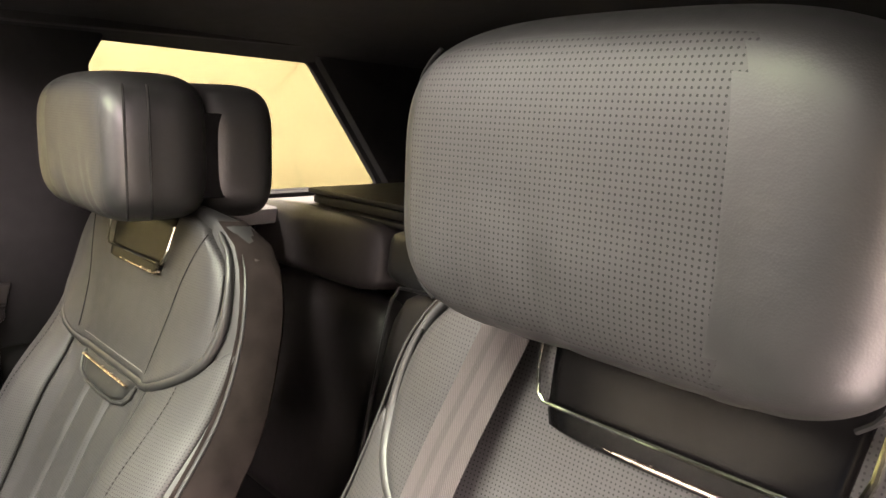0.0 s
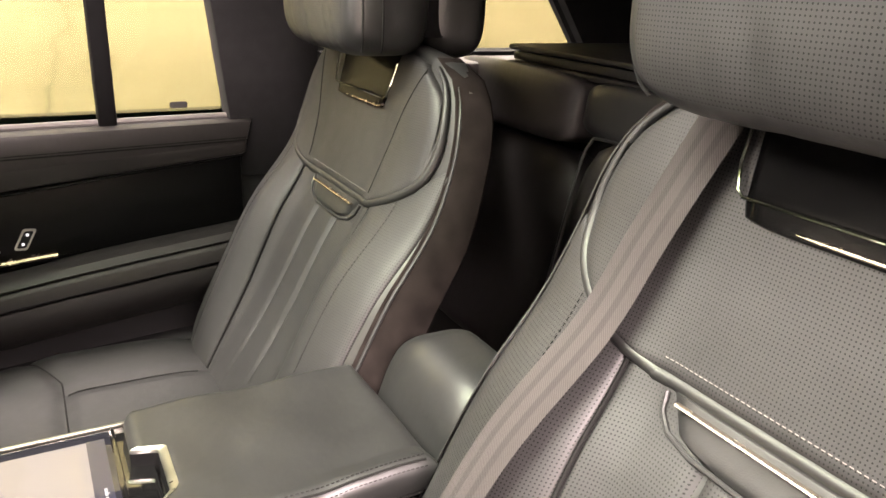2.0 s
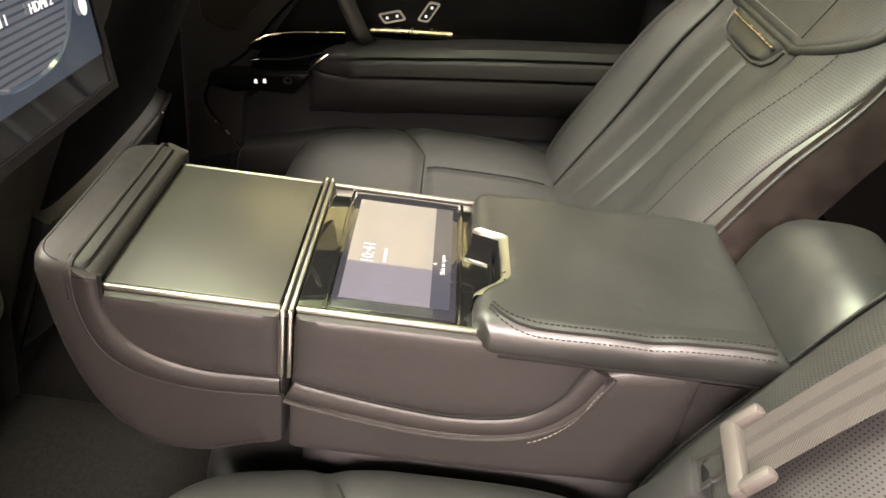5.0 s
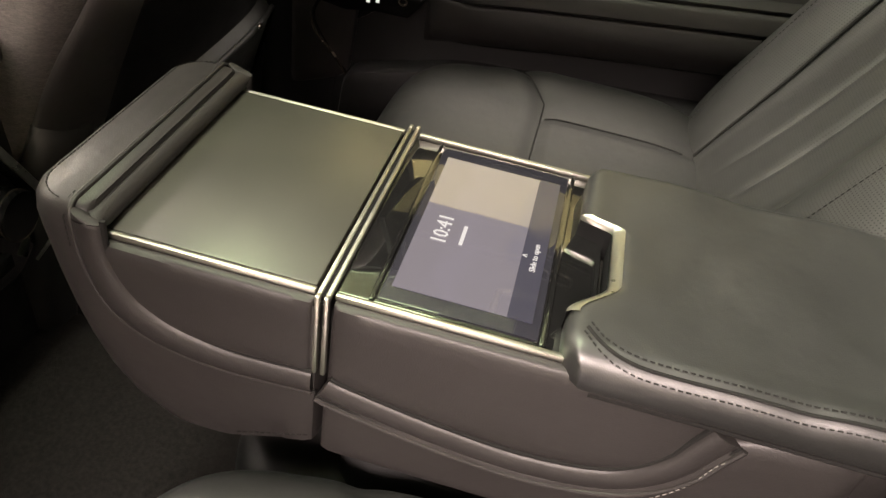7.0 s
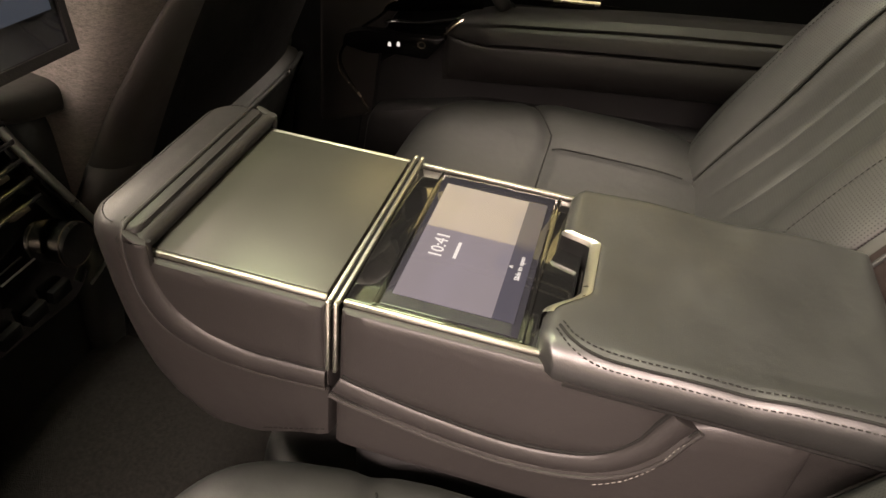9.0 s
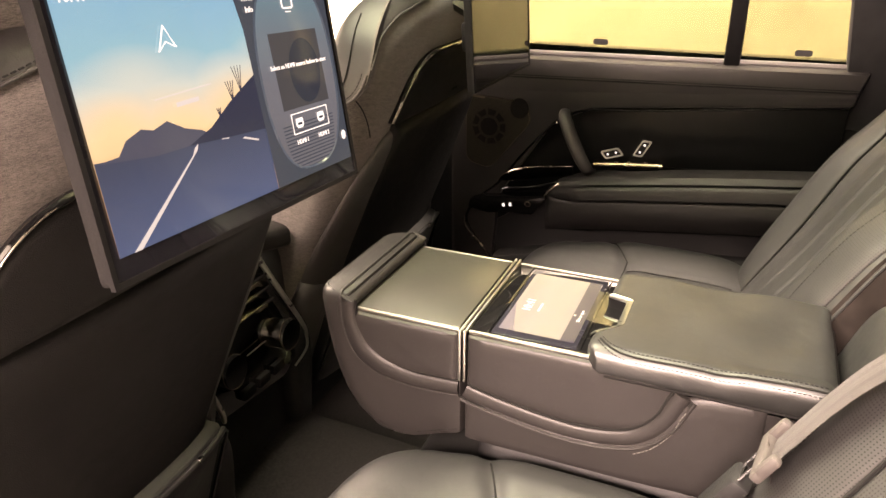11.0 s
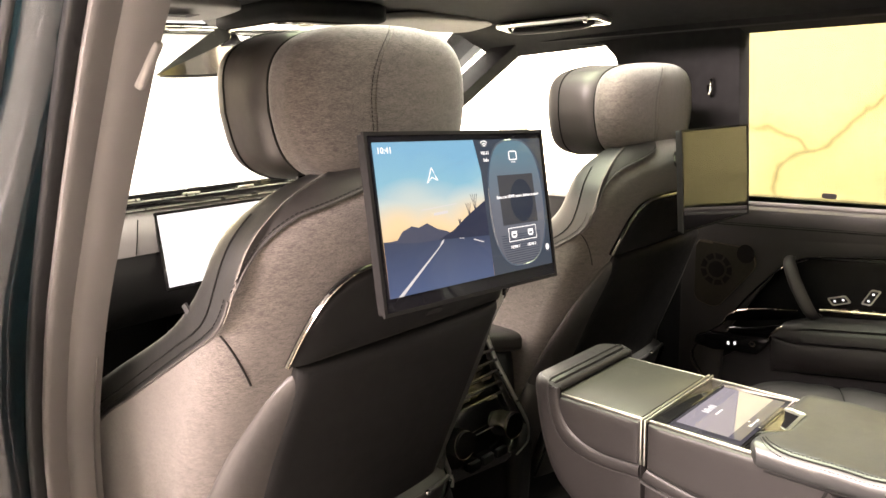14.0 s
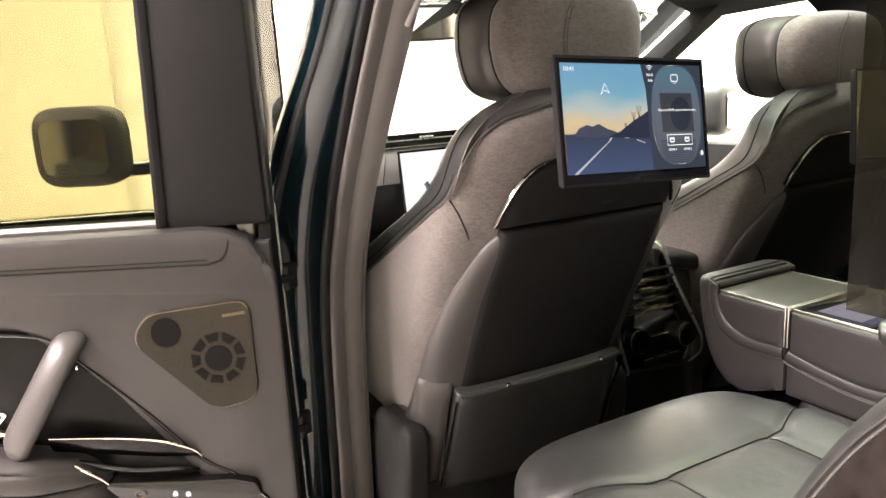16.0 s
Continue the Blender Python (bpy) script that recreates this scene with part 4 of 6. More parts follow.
def rear_seat(xs, label, dz=0.0):
    s = thing("captain_chair", label, "car seat", "rear seats", at=(xs, -0.1, 0.15))
    F = seat_back(xs)

    def ring_point(v, an, out=0.0):
        w, th = BW(v) + out, BT(v)
        c, sn = math.cos(an), math.sin(an)
        u = w * math.copysign(abs(c) ** (2 / PB), c)
        if sn >= 0:
            q = F(math.copysign(min(abs(u), BW(v)), u), v)
            return Vector((xs + u, q.y + 0.8 * out, v))
        return Vector((xs + u, YC(v) - th - (th * 0.15 + out) * abs(sn) ** (2 / PB), v))

    rows = [[ring_point(0.40 + 0.585 * k / 39, 2 * math.pi * q / 56) for q in range(56)] for k in range(40)]
    back = part("backrest", grid(rows, True, True), M["leather"], s)
    # suede side panels
    for sg in (-1, 1):
        rws = []
        for k in range(26):
            v = 0.43 + 0.545 * k / 25
            rws.append([ring_point(v, (a if sg > 0 else math.pi - a), max(0.0040, 0.0050 * min(1.0, (0.957 - v) / 0.04))) for a in [radians(-62 + 92 * j / 9) for j in range(10)]])
        part("side_panel", grid(rws), M["suede"], s, "brown suede side panel")
        pip = [(sg * (BW(v) * 0.948), v) for v in [0.45 + 0.495 * k / 34 for k in range(35)]]
        part("piping", tube(on(F, pip, 0.0012), lambda t: 0.0026 * min(1.0, 0.15 + (1 - t) / 0.10), 8), M["leather"], s)
    # centre insert with two pleats
    def pleat(u, v):
        fade = max(0.0, min(1.0, (v - 0.47) / 0.10)) * max(0.0, min(1.0, (0.750 - v) / 0.02))
        g = sum(0.009 * math.exp(-((u - c) / 0.0045) ** 2) for c in (-0.036, 0.036)) * fade
        p = F(u, v)
        return Vector((p.x, p.y - g, p.z))
    part("centre_insert", patch(pleat, lambda t: (-0.112 - 0.020 * t, 0.112 + 0.020 * t), lambda q: (0.42, 0.785), 0.0045, 72, 30, edge=0.05, skirt=0.004), M["leather_pierced"], s, "pleated pierced leather insert")
    # Dark tubes deepen the pleats: crease shade put into the colour.
    for c in (-0.036, 0.036):
        part("pleat_shade", tube([p + Vector((0, -0.0035, 0)) for p in on(F, [(c, 0.50 + 0.235 * k / 24) for k in range(25)], 0.0)], lambda t: 0.0003 + 0.0011 * t, 6), M["stitch"], s)
    for sg in (-1, 1):
        part("insert_seam", tube(on(F, [(sg * (0.114 + 0.020 * k / 30), 0.42 + 0.365 * k / 30) for k in range(31)], 0.0022), 0.0019, 6), M["stitch"], s)
    for sg in (-1, 1):
        part("bolster", patch(F, lambda t, sg=sg: ((0.116 + 0.020 * t, 0.258 + 0.004 * t) if sg > 0 else (-0.258 - 0.004 * t, -0.116 - 0.020 * t)), lambda q, sg=sg: (0.44, 0.80 + 0.055 * (q if sg > 0 else 1 - q) ** 2), 0.0045, 20, 30, edge=0.10, skirt=0.004), M["leather_pierced"], s)
        st = [(sg * (0.193 + 0.008 * k / 40), 0.46 + 0.34 * k / 40) for k in range(41)]
        part("stitching", stitches(on(F, st, 0.0050), 0.006, 0.0035, 0.0005), M["stitch"], s)
    # bib over the shoulders with a thick rolled edge
    part("shoulder_bib", patch(F, lambda t: (-BIB(0.772 + 0.205 * t), BIB(0.772 + 0.205 * t)), lambda q: (0.772, 0.977 - 0.012 * abs(2 * q - 1) ** 4), 0.010, 52, 40, edge=0.05), M["leather_pierced"], s, "pierced leather shoulder panel")
    edge = [(-BIB(v), v) for v in [0.962 - 0.190 * k / 24 for k in range(25)]] + [(-0.11 + 0.22 * k / 12, 0.772) for k in range(13)] + [(BIB(v), v) for v in [0.772 + 0.190 * k / 24 for k in range(25)]]
    part("bib_roll", tube(on(F, edge, 0.0030), lambda t: 0.0030 + 0.0035 * (1 - abs(2 * t - 1) ** 4), 12), M["leather"], s, "rolled leather bib edge")
    part("roll_seam", tube(on(F, [(u * 1.010, v - 0.0062) for u, v in edge[4:-4]], 0.0008), 0.0020, 8), M["stitch"], s)
    part("roll_seam", tube(on(F, [(u * 0.968, v + 0.0066) for u, v in edge[6:-6]], 0.0066), 0.0012, 6), M["stitch"], s)
    inner = [(-0.105 + 0.21 * k / 20, 0.7855) for k in range(21)]
    part("stitching", stitches(on(F, inner, 0.0104), 0.0046, 0.0026, 0.0005), M["thread"], s)
    for sg in (-1, 1) if xs > 0 else ():
        arc = [(sg * (0.122 + 0.020 * k / 20 + 0.034 * (k / 20) ** 2), 0.788 + 0.170 * k / 20) for k in range(21)]
        part("bib_seam", tube(on(F, arc, 0.0102), 0.0009, 6), M["stitch"], s)
    # tab with bright strip
    tb = part("badge_tab", patch(F, lambda t: (-0.070 - 0.022 * t, 0.070 + 0.022 * t), lambda q: (0.734 + 0.010 * abs(2 * q - 1) ** 3, 0.770), 0.010, 24, 10, edge=0.16, skirt=0.004), M["leather"], s)
    part("tab_edge", tube(on(F, [(-0.092, 0.764), (-0.088, 0.750), (-0.076, 0.740), (-0.05, 0.7345), (0.0, 0.7335), (0.05, 0.7345), (0.076, 0.740), (0.088, 0.750), (0.092, 0.764)], 0.006), 0.0022, 8), M["leather"], tb)
    part("badge_strip", tube(on(F, [(-0.076 + 0.152 * k / 12, 0.7605) for k in range(13)], 0.0115), 0.0028, 8, flat=0.6), M["satin"], tb, "champagne metal strip")
    # gloss slot under the headrest with bright lip
    sl = part("headrest_slot", patch(F, lambda t: (-0.090 - 0.012 * t, 0.090 + 0.012 * t), lambda q: (0.898, 0.984), 0.0110, 24, 10, edge=0.04), M["slot"], s, "black slot under the headrest")
    part("slot_lip", patch(F, lambda t: (-0.088 - 0.006 * t, 0.088 + 0.006 * t), lambda q: (0.893 + 0.006 * abs(2 * q - 1) ** 6, 0.911), 0.0150, 40, 8, edge=0.12), M["slot"], sl)
    part("lip_strip", tube(on(F, [(-0.088 + 0.126 * k / 24, 0.8975 + 0.003 * max(0.0, 1 - k / 2)) for k in range(25)], 0.0150), lambda t: 0.0006 + 0.0018 * min(1.0, (1 - t) / 0.25), 8, flat=0.7), M["satin"], sl, "champagne metal lip strip")
    # Bright tube in place of the reflection along the gloss black rim.
    part("lip_reflection", tube(on(F, [(-0.100, 0.955), (-0.098, 0.93), (-0.092, 0.913)] + [(-0.086 + 0.172 * k / 24, 0.909) for k in range(25)] + [(0.092, 0.913), (0.098, 0.93), (0.100, 0.955)], 0.0152), lambda t: 0.0022 - 0.0010 * t, 8), M["lip"], sl, "slot rim with a painted green-white reflection")
    for sg in (-1, 1):
        part("headrest_post", tube([(xs + sg * 0.05, -0.585, 0.94), (xs + sg * 0.05, -0.61, 1.03)], 0.007, 10), M["chrome"], s)
    # headrest: shell behind, soft pillow in front
    dx = -math.copysign(0.015, xs)
    part("headrest", pillow(0.236, 0.105, 0.168, 4.2, 18, lambda v: Vector((v.x, v.y + 0.08 * v.x * v.x, v.z)) + Vector((xs + dx, -0.622, 1.046))), M["leather"], s)
    part("hinge_block", box(0.12, 0.05, 0.10, (xs + dx, -0.572, 1.035), 0.01), M["recess"], s)

    def soft(v):
        k = v.x / 0.134
        y = v.y + 0.016 * abs(k) ** 2.6
        if v.y > 0:
            for c, wd, dp in ((0.03, 0.009, 0.0025), (-0.045, 0.008, 0.0018), (-0.070, 0.007, 0.0022), (0.075, 0.008, 0.0015)):
                y -= dp * math.exp(-((v.x - c - v.z * 0.15) / wd) ** 2) * max(0.0, min(1.0, (0.01 - v.z) / 0.06))
        return Vector((v.x, y, v.z + 0.005 * math.cos(k * 1.4))) + Vector((xs + dx, -0.508, 1.049))
    wings = ((-0.070, 0.2),) if xs < 0 else ((-0.2, 0.070),)
    pw = part("headrest_pillow", pillow(0.274, 0.142, 0.172, 3.9, 36, lambda v: soft(v + Vector((0, -0.014, 0))), lambda ax, sd: 1 if ax == 1 and sd > 0 else 0), [M["leather"], M["leather_pierced"]], s, "soft pierced leather headrest pillow")
    for f in pw.data.polygons:
        if f.material_index == 1 and not any(lo < f.center.x - xs - dx < hi for lo, hi in wings):
            f.material_index = 0
    for sg in (-1, 1):
        for bx, by in ((0.1345, 0.020), (0.1375, -0.006)):
            ed = [soft(Vector((sg * (bx - 0.016 * abs(2 * k / 24 - 1) ** 6), by, -0.073 + 0.146 * k / 24))) + Vector((sg * 0.0008, 0, 0)) for k in range(25)]
            part("pillow_seam", tube(ed, 0.0014, 6), M["stitch"], pw)
        part("pillow_strap", box(0.006, 0.05, 0.10, (xs + dx + sg * 0.110, -0.580, 1.045), 0.002), M["recess"], pw)
    # cushion
    def seat_shape(v):
        rise = 0.014 * max(0, min(1, (abs(v.x) - 0.13) / 0.08)) * (1 if v.z > 0 else 0) * max(0, min(1, (0.12 - v.y) / 0.1))
        line_y = 0.018 + 0.45 * max(0, abs(v.x) - 0.14)
        fold = 0.0055 * math.exp(-((v.y - line_y) / 0.013) ** 2) if v.z > 0.03 else 0
        for c in (-0.105, 0.105):
            if v.z > 0.03 and v.y < 0.018:
                fold += 0.003 * math.exp(-((v.x - c) / 0.011) ** 2)
        return Vector((xs + v.x, v.y - 0.115, v.z + rise - fold + 0.372))
    part("cushion", pillow(0.54, 0.47, 0.175, 4.6, 64, seat_shape, lambda ax, sd: 0), [M["leather"], M["leather_pierced"]], s, "padded leather seat cushion")

    def top(u, y):
        k = max(0.0, 1 - (abs(u) / 0.27) ** 4.6 - (abs(y) / 0.235) ** 4.6) ** (1 / 4.6)
        return seat_shape(Vector((u, y, 0.0875 * k))) + Vector((0, 0, 0.001))
    part("cushion_seam", tube([top(-0.235 + 0.47 * k / 40, 0.018 + 0.45 * max(0, abs(-0.235 + 0.47 * k / 40) - 0.14)) for k in range(41)], 0.0012, 6), M["stitch"], s)
    for c in (-0.105, 0.105):
        part("cushion_seam", tube([top(c, 0.012 - 0.19 * k / 14) for k in range(15)], 0.0011, 6), M["stitch"], s)
    part("seat_base", box(0.46, 0.40, 0.18, (xs, -0.14, 0.235), 0.02), M["plastic"], s)
    part("pin", box(0.006, 0.006, 0.014, (xs - 0.262, -0.245, 0.475), 0.002), M["chrome"], s)
    s.location.z += dz
    return s


far_rear = rear_seat(0.385, "dark grey leather rear seat with pierced panels and tall backrest")
near_rear = rear_seat(-0.385, "dark grey leather rear seat with pierced panels beside the open door", 0.022)


# ---- belt over the near rear seat ----
def belt():
    b = thing("seat_belt", "taupe webbing seat belt with grey buckle across the seat", "seat belt", at=(-0.2, -0.4, 0.6))
    F = seat_back(-0.385, 0.022)
    mid = spline([on(F, [(u, v)], h)[0] for u, v, h in ((0.118, 0.975, 0.020), (0.130, 0.930, 0.022), (0.148, 0.860, 0.024), (0.160, 0.780, 0.024), (0.172, 0.690, 0.022), (0.183, 0.585, 0.020))], 8)
    w = 0.0235
    rows, lay, run = [], [], 0.0
    nrm = Vector((0.10, 0.85, 0.50)).normalized()
    for i, p in enumerate(mid):
        d = (mid[min(i + 1, len(mid) - 1)] - mid[max(i - 1, 0)]).normalized()
        run += (p - mid[i - 1]).length if i else 0.0
        sd = d.cross(nrm).normalized()
        cols = [k / 4 - 1 for k in range(9)]
        rows.append([p + sd * w * t - nrm * 0.0012 * t * t for t in cols])
        lay.append([(w * t, run) for t in cols])
    wb = grid(rows, uvs=lay)
    bmesh.ops.solidify(wb, geom=wb.faces[:], thickness=0.0014)
    part("webbing", wb, M["belt"], b)
    d = (mid[-1] - mid[-8]).normalized()
    sd = d.cross(nrm).normalized()
    m = Matrix((sd, d, sd.cross(d))).transposed()
    e = mid[-1]
    bk = bmesh.new()
    box(0.066, 0.016, 0.012, e + d * 0.004 + nrm * 0.002, 0.004, 2, bk, m)
    for t in (-1, 1):
        box(0.010, 0.030, 0.012, e - d * 0.010 + sd * 0.028 * t + nrm * 0.002, 0.004, 2, bk, m)
    part("tongue", bk, M["buckle"], b, "grey moulded belt tongue")
    part("tongue_plate", ring_wall([(-0.009, 0), (0.009, 0), (0.009, 0.02), (-0.009, 0.02)], [(-0.013, -0.004), (0.013, -0.004), (0.013, 0.026), (-0.013, 0.026)], 0.002, lambda a, c, h: e + sd * a + d * (0.014 + c) + nrm * (h + 0.004)), M["steel"], b, smooth=False)
    part("buckle", box(0.036, 0.075, 0.022, e + d * 0.075 + nrm * 0.0, 0.006, 2, turn=m), M["plastic"], b, "black belt buckle")
    lap = spline([e + d * 0.0 - sd * 0.0, e + Vector((-0.03, -0.015, -0.06)), e + Vector((-0.10, -0.01, -0.11))], 6)
    lp = grid([[p + Vector((-0.6, 0, -0.8)).normalized() * 0.0 + Vector((0.012, 0.004, 0.018)) * t for t in (-1, 1)] for p in lap])
    bmesh.ops.solidify(lp, geom=lp.faces[:], thickness=0.0014)
    part("lap_webbing", lp, M["belt_dark"], b)


belt()


# ---- centre console between the rear seats ----
def console():
    c = thing("rear_console", "leather rear centre console with screen, lid and metal strips", "car console", at=(0, 0, 0.15))
    X = 0.108
    # front half: lofted round plan sections, with a tucked-in foot and round front corners
    NOSE = ramp_of([(0.420, 0.075, 0.050), (0.432, 0.118, 0.050), (0.446, 0.146, 0.048), (0.466, 0.164, 0.045), (0.490, 0.176, 0.040), (0.530, 0.187, 0.035), (0.575, 0.194, 0.031), (0.622, 0.1985, 0.028), (0.632, 0.1975, 0.028), (0.638, 0.1945, 0.027), (0.6405, 0.1895, 0.025)])

    def plan(z, y0, shrink=0.0):
        f, r = NOSE(z)
        w = X + 0.0015 - shrink
        half = [(-w + 0.006, y0 + 0.0004), (-w + 0.0012, y0 + 0.003), (-w, y0 + 0.009)] + [(-w, y0 + 0.009 + (f - r - y0 - 0.009) * k / 8) for k in range(1, 8)]
        half += [(-w + r - r * math.cos(math.pi / 2 * k / 9), f - r + r * math.sin(math.pi / 2 * k / 9)) for k in range(10)]
        half += [(-(w - r) * (1 - k / 4), f) for k in range(1, 4)]
        ring = half + [(0.0, f)] + [(-x, y) for x, y in half[::-1]]
        low = lambda y: 0.4735 - 0.40 * max(0.0, y)
        return [Vector((x, y, max(z, low(y)) if y < 0.10 else z)) for x, y in ring]
    low_rows = [plan(z, 0.0, sh) for z, sh in ((0.420, 0.030), (0.424, 0.012), (0.432, 0.005), (0.446, 0.002), (0.466, 0.0), (0.490, 0.0), (0.515, 0.0), (0.545, 0.0), (0.575, 0.0), (0.6120, 0.0))]
    part("front_body", grid(low_rows, True, True), M["leather_grey"], c, "leather front half with round corners")
    cap_rows = [plan(z, 0.150, sh) for z, sh in ((0.6118, 0.0), (0.622, 0.0), (0.632, 0.001), (0.6375, 0.0035), (0.6405, 0.0085))]
    part("front_cap", grid(cap_rows, True, True), M["leather_grey"], c, "sewn leather front cap")
    ring = [p for p in plan(0.6375, 0.150, 0.0035) if p.y > 0.168]
    part("stitching", stitches([Vector((p.x * 0.975, p.y - 0.0042 * max(0.0, (p.y - 0.165) / 0.03), 0.6402)) for p in ring], 0.0042, 0.0028, 0.0005), M["stitch"], c)
    part("foot_stitching", stitches([Vector((-X - 0.0018, 0.006 + 0.055 * k / 12, 0.4805 - 0.40 * (0.006 + 0.055 * k / 12))) for k in range(13)], 0.005, 0.003, 0.0005), M["stitch"], c)
    rear = rounded([(-0.0035, 0.608), (-0.40, 0.606), (-0.40, 0.50), (-0.02, 0.466), (-0.0035, 0.4735)], 0.006)
    part("rear_body", slab(rear, 2 * X, lambda a, b, k: Vector((X - k, a, b)), 0.0075), M["leather_grey"], c)
    for sg in (-1, 1):
        Fs = lambda u, v, sg=sg: Vector((sg * X, u, v))
        cur = ramp_of([(-0.30, 0.612), (-0.2500, 0.600), (-0.238, 0.568), (-0.218, 0.541), (-0.190, 0.525), (-0.14, 0.518), (-0.08, 0.523), (-0.012, 0.536), (0.0, 0.540), (0.06, 0.537), (0.10, 0.542), (0.130, 0.556), (0.146, 0.580), (0.152, 0.63)])
        # upper and lower side pads, front and rear
        def pad(nm, y0, y1, lo, hi, h):
            part(nm, patch(Fs, lambda t: (y0, y1), lambda q: (lo(y0 + (y1 - y0) * q), hi(y0 + (y1 - y0) * q)), h, 34, 10, sign=sg, edge=0.10, skirt=0.004), M["leather_grey"], c)
        pad("side_pad", 0.006, 0.147, lambda y: min(0.612, cur(y) + 0.010), lambda y: 0.6175, 0.004)
        pad("side_pad", -0.240, -0.007, lambda y: cur(y) + 0.010, lambda y: 0.6175, 0.004)
        pad("lower_pad", -0.33, -0.004, lambda y: 0.468, lambda y: cur(y) - 0.004, 0.006)
        y0, y1 = -0.250, -0.004
        path = [(y0 + (y1 - y0) * k / 40, cur(y0 + (y1 - y0) * k / 40)) for k in range(41)]
        slope = [Vector((path[min(k + 1, 40)][0] - path[max(k - 1, 0)][0], path[min(k + 1, 40)][1] - path[max(k - 1, 0)][1])).normalized() for k in range(41)]
        beside = lambda off, out: [Vector((sg * (X + out), a - d.y * off, b + d.x * off)) for (a, b), d in zip(path, slope)]
        part("rolled_band", roll(beside(0.0015, 0.0030), [(sg, 0, 0)] * 41, [0.0100] * 41, [0.42] * 41), M["leather_grey"], c, "rolled leather band along the side")
        part("piping", tube(beside(-0.0118, 0.0055), 0.0022, 8), M["leather_grey"], c)
        part("piping_seam", tube(beside(-0.0090, 0.0040), 0.0018, 6), M["stitch"], c)
        part("piping_seam", tube(beside(0.0122, 0.0030), 0.0018, 6), M["stitch"], c)
        part("stitching", stitches([Vector((sg * (X + 0.007), -0.254 + 0.05 * k / 20, cur(-0.250 + 0.05 * k / 20) - 0.018)) for k in range(21)], 0.005), M["thread"], c)
        for y in (-0.0029, 0.0029):
            part("seam_strip", box(0.005, 0.0034, 0.072, (sg * (X + 0.0015), y, 0.588), 0.0012), M["strip"], c, "bright metal seam strip")
        for y0, y1 in ((0.006, 0.150), (-0.160, -0.006)):
            part("edge_strip", box(0.0045, y1 - y0, 0.005, (sg * 0.1025, (y0 + y1) / 2, 0.6200), 0.0015), M["strip"], c, "bright metal edge strip")
    for y in (-0.0029, 0.0029):
        part("seam_strip", box(0.216, 0.0034, 0.005, (0, y, 0.6208), 0.0012), M["strip"], c, "bright metal seam strip")
    part("seam_groove", box(0.214, 0.0040, 0.004, (0, 0.0, 0.6195), 0), M["recess"], c)
    part("lid", box(0.200, 0.142, 0.008, (0, 0.078, 0.6185), 0.001), M["lid"], c, "satin dark olive lid panel")
    # rolled band behind the front cap, running down both sides to the seam
    OUT = spline([(0.1605, 0.634, 0), (0.1590, 0.600, 0), (0.1480, 0.564, 0), (0.1280, 0.543, 0), (0.098, 0.5315, 0), (0.060, 0.5270, 0), (0.004, 0.5300, 0)], 8)
    INN = spline([(0.1395, 0.636, 0), (0.1385, 0.608, 0), (0.1250, 0.5790, 0), (0.108, 0.5640, 0), (0.085, 0.5540, 0), (0.056, 0.5495, 0), (0.004, 0.5510, 0)], 8)
    pts, nrm, rad, flt = [], [], [], []
    for p, q in list(zip(OUT, INN))[::-1]:
        pts.append((-X - 0.0015, (p.x + q.x) / 2, (p.y + q.y) / 2)), nrm.append((-1, 0, 0)), rad.append((p - q).length / 2), flt.append(0.44)
    for t in range(1, 6):
        a = math.pi / 2 * t / 6
        pts.append((-X + 0.010 - 0.0115 * math.cos(a), 0.1500, 0.6340 - 0.0055 * math.sin(a))), nrm.append((-math.cos(a), 0, math.sin(a))), rad.append(0.0105 - 0.0017 * t / 6), flt.append(0.44 + 0.46 * t / 6)
    for t in range(13):
        pts.append(((-X + 0.011) * (1 - t / 6), 0.1500, 0.6285)), nrm.append((0, 0, 1)), rad.append(0.0088), flt.append(0.90)
    mirror = [((-x, y, z), (-a, b, d), r, f) for (x, y, z), (a, b, d), r, f in zip(pts[:-13], nrm[:-13], rad[:-13], flt[:-13])][::-1]
    pts, nrm, rad, flt = [m + [w[k] for w in mirror] for k, m in enumerate((pts, nrm, rad, flt))]
    part("rolled_band", roll(pts, nrm, rad, flt), M["leather_grey"], c, "rolled leather band round the lid")
    for line, off, r, mat in ((OUT, 0.0012, 0.0020, "leather_grey"), (INN, 0.0005, 0.0021, "stitch")):
        y0 = line[0].x
        way = [(-X - off - 0.001, p.x, p.y) for p in line[::-1]] + ([(-X + 0.0005, y0 + 0.0005, 0.6380), (-X + 0.0045, y0 + 0.001, 0.6405), (-X + 0.010, y0 + 0.001, 0.6412)] if mat == "leather_grey" else [])
        way = way + [(-x, y, z) for x, y, z in way[::-1]] if mat == "leather_grey" else way
        part("piping" if mat == "leather_grey" else "piping_seam", tube(way, r, 8), M[mat], c)
    part("piping_seam", tube([(-X - 0.0020, p.x - 0.0030, p.y + 0.0010) for p in OUT[::-1]] + [(-X + 0.010, 0.1590, 0.6380), (X - 0.010, 0.1590, 0.6380)], 0.0014, 6), M["stitch"], c)
    part("stitching", stitches([Vector((-X + 0.014, 0.1660, 0.6407)), Vector((-X + 0.006, 0.1660, 0.6400)), Vector((-X - 0.0012, 0.1660, 0.631)), Vector((-X - 0.0018, 0.1655, 0.606))], 0.0045, 0.003, 0.0005), M["stitch"], c)
    # gloss deck with touch screen
    part("deck", box(0.196, 0.156, 0.008, (0, -0.083, 0.6155), 0.001), M["gloss"], c, "gloss black deck round the touch screen")
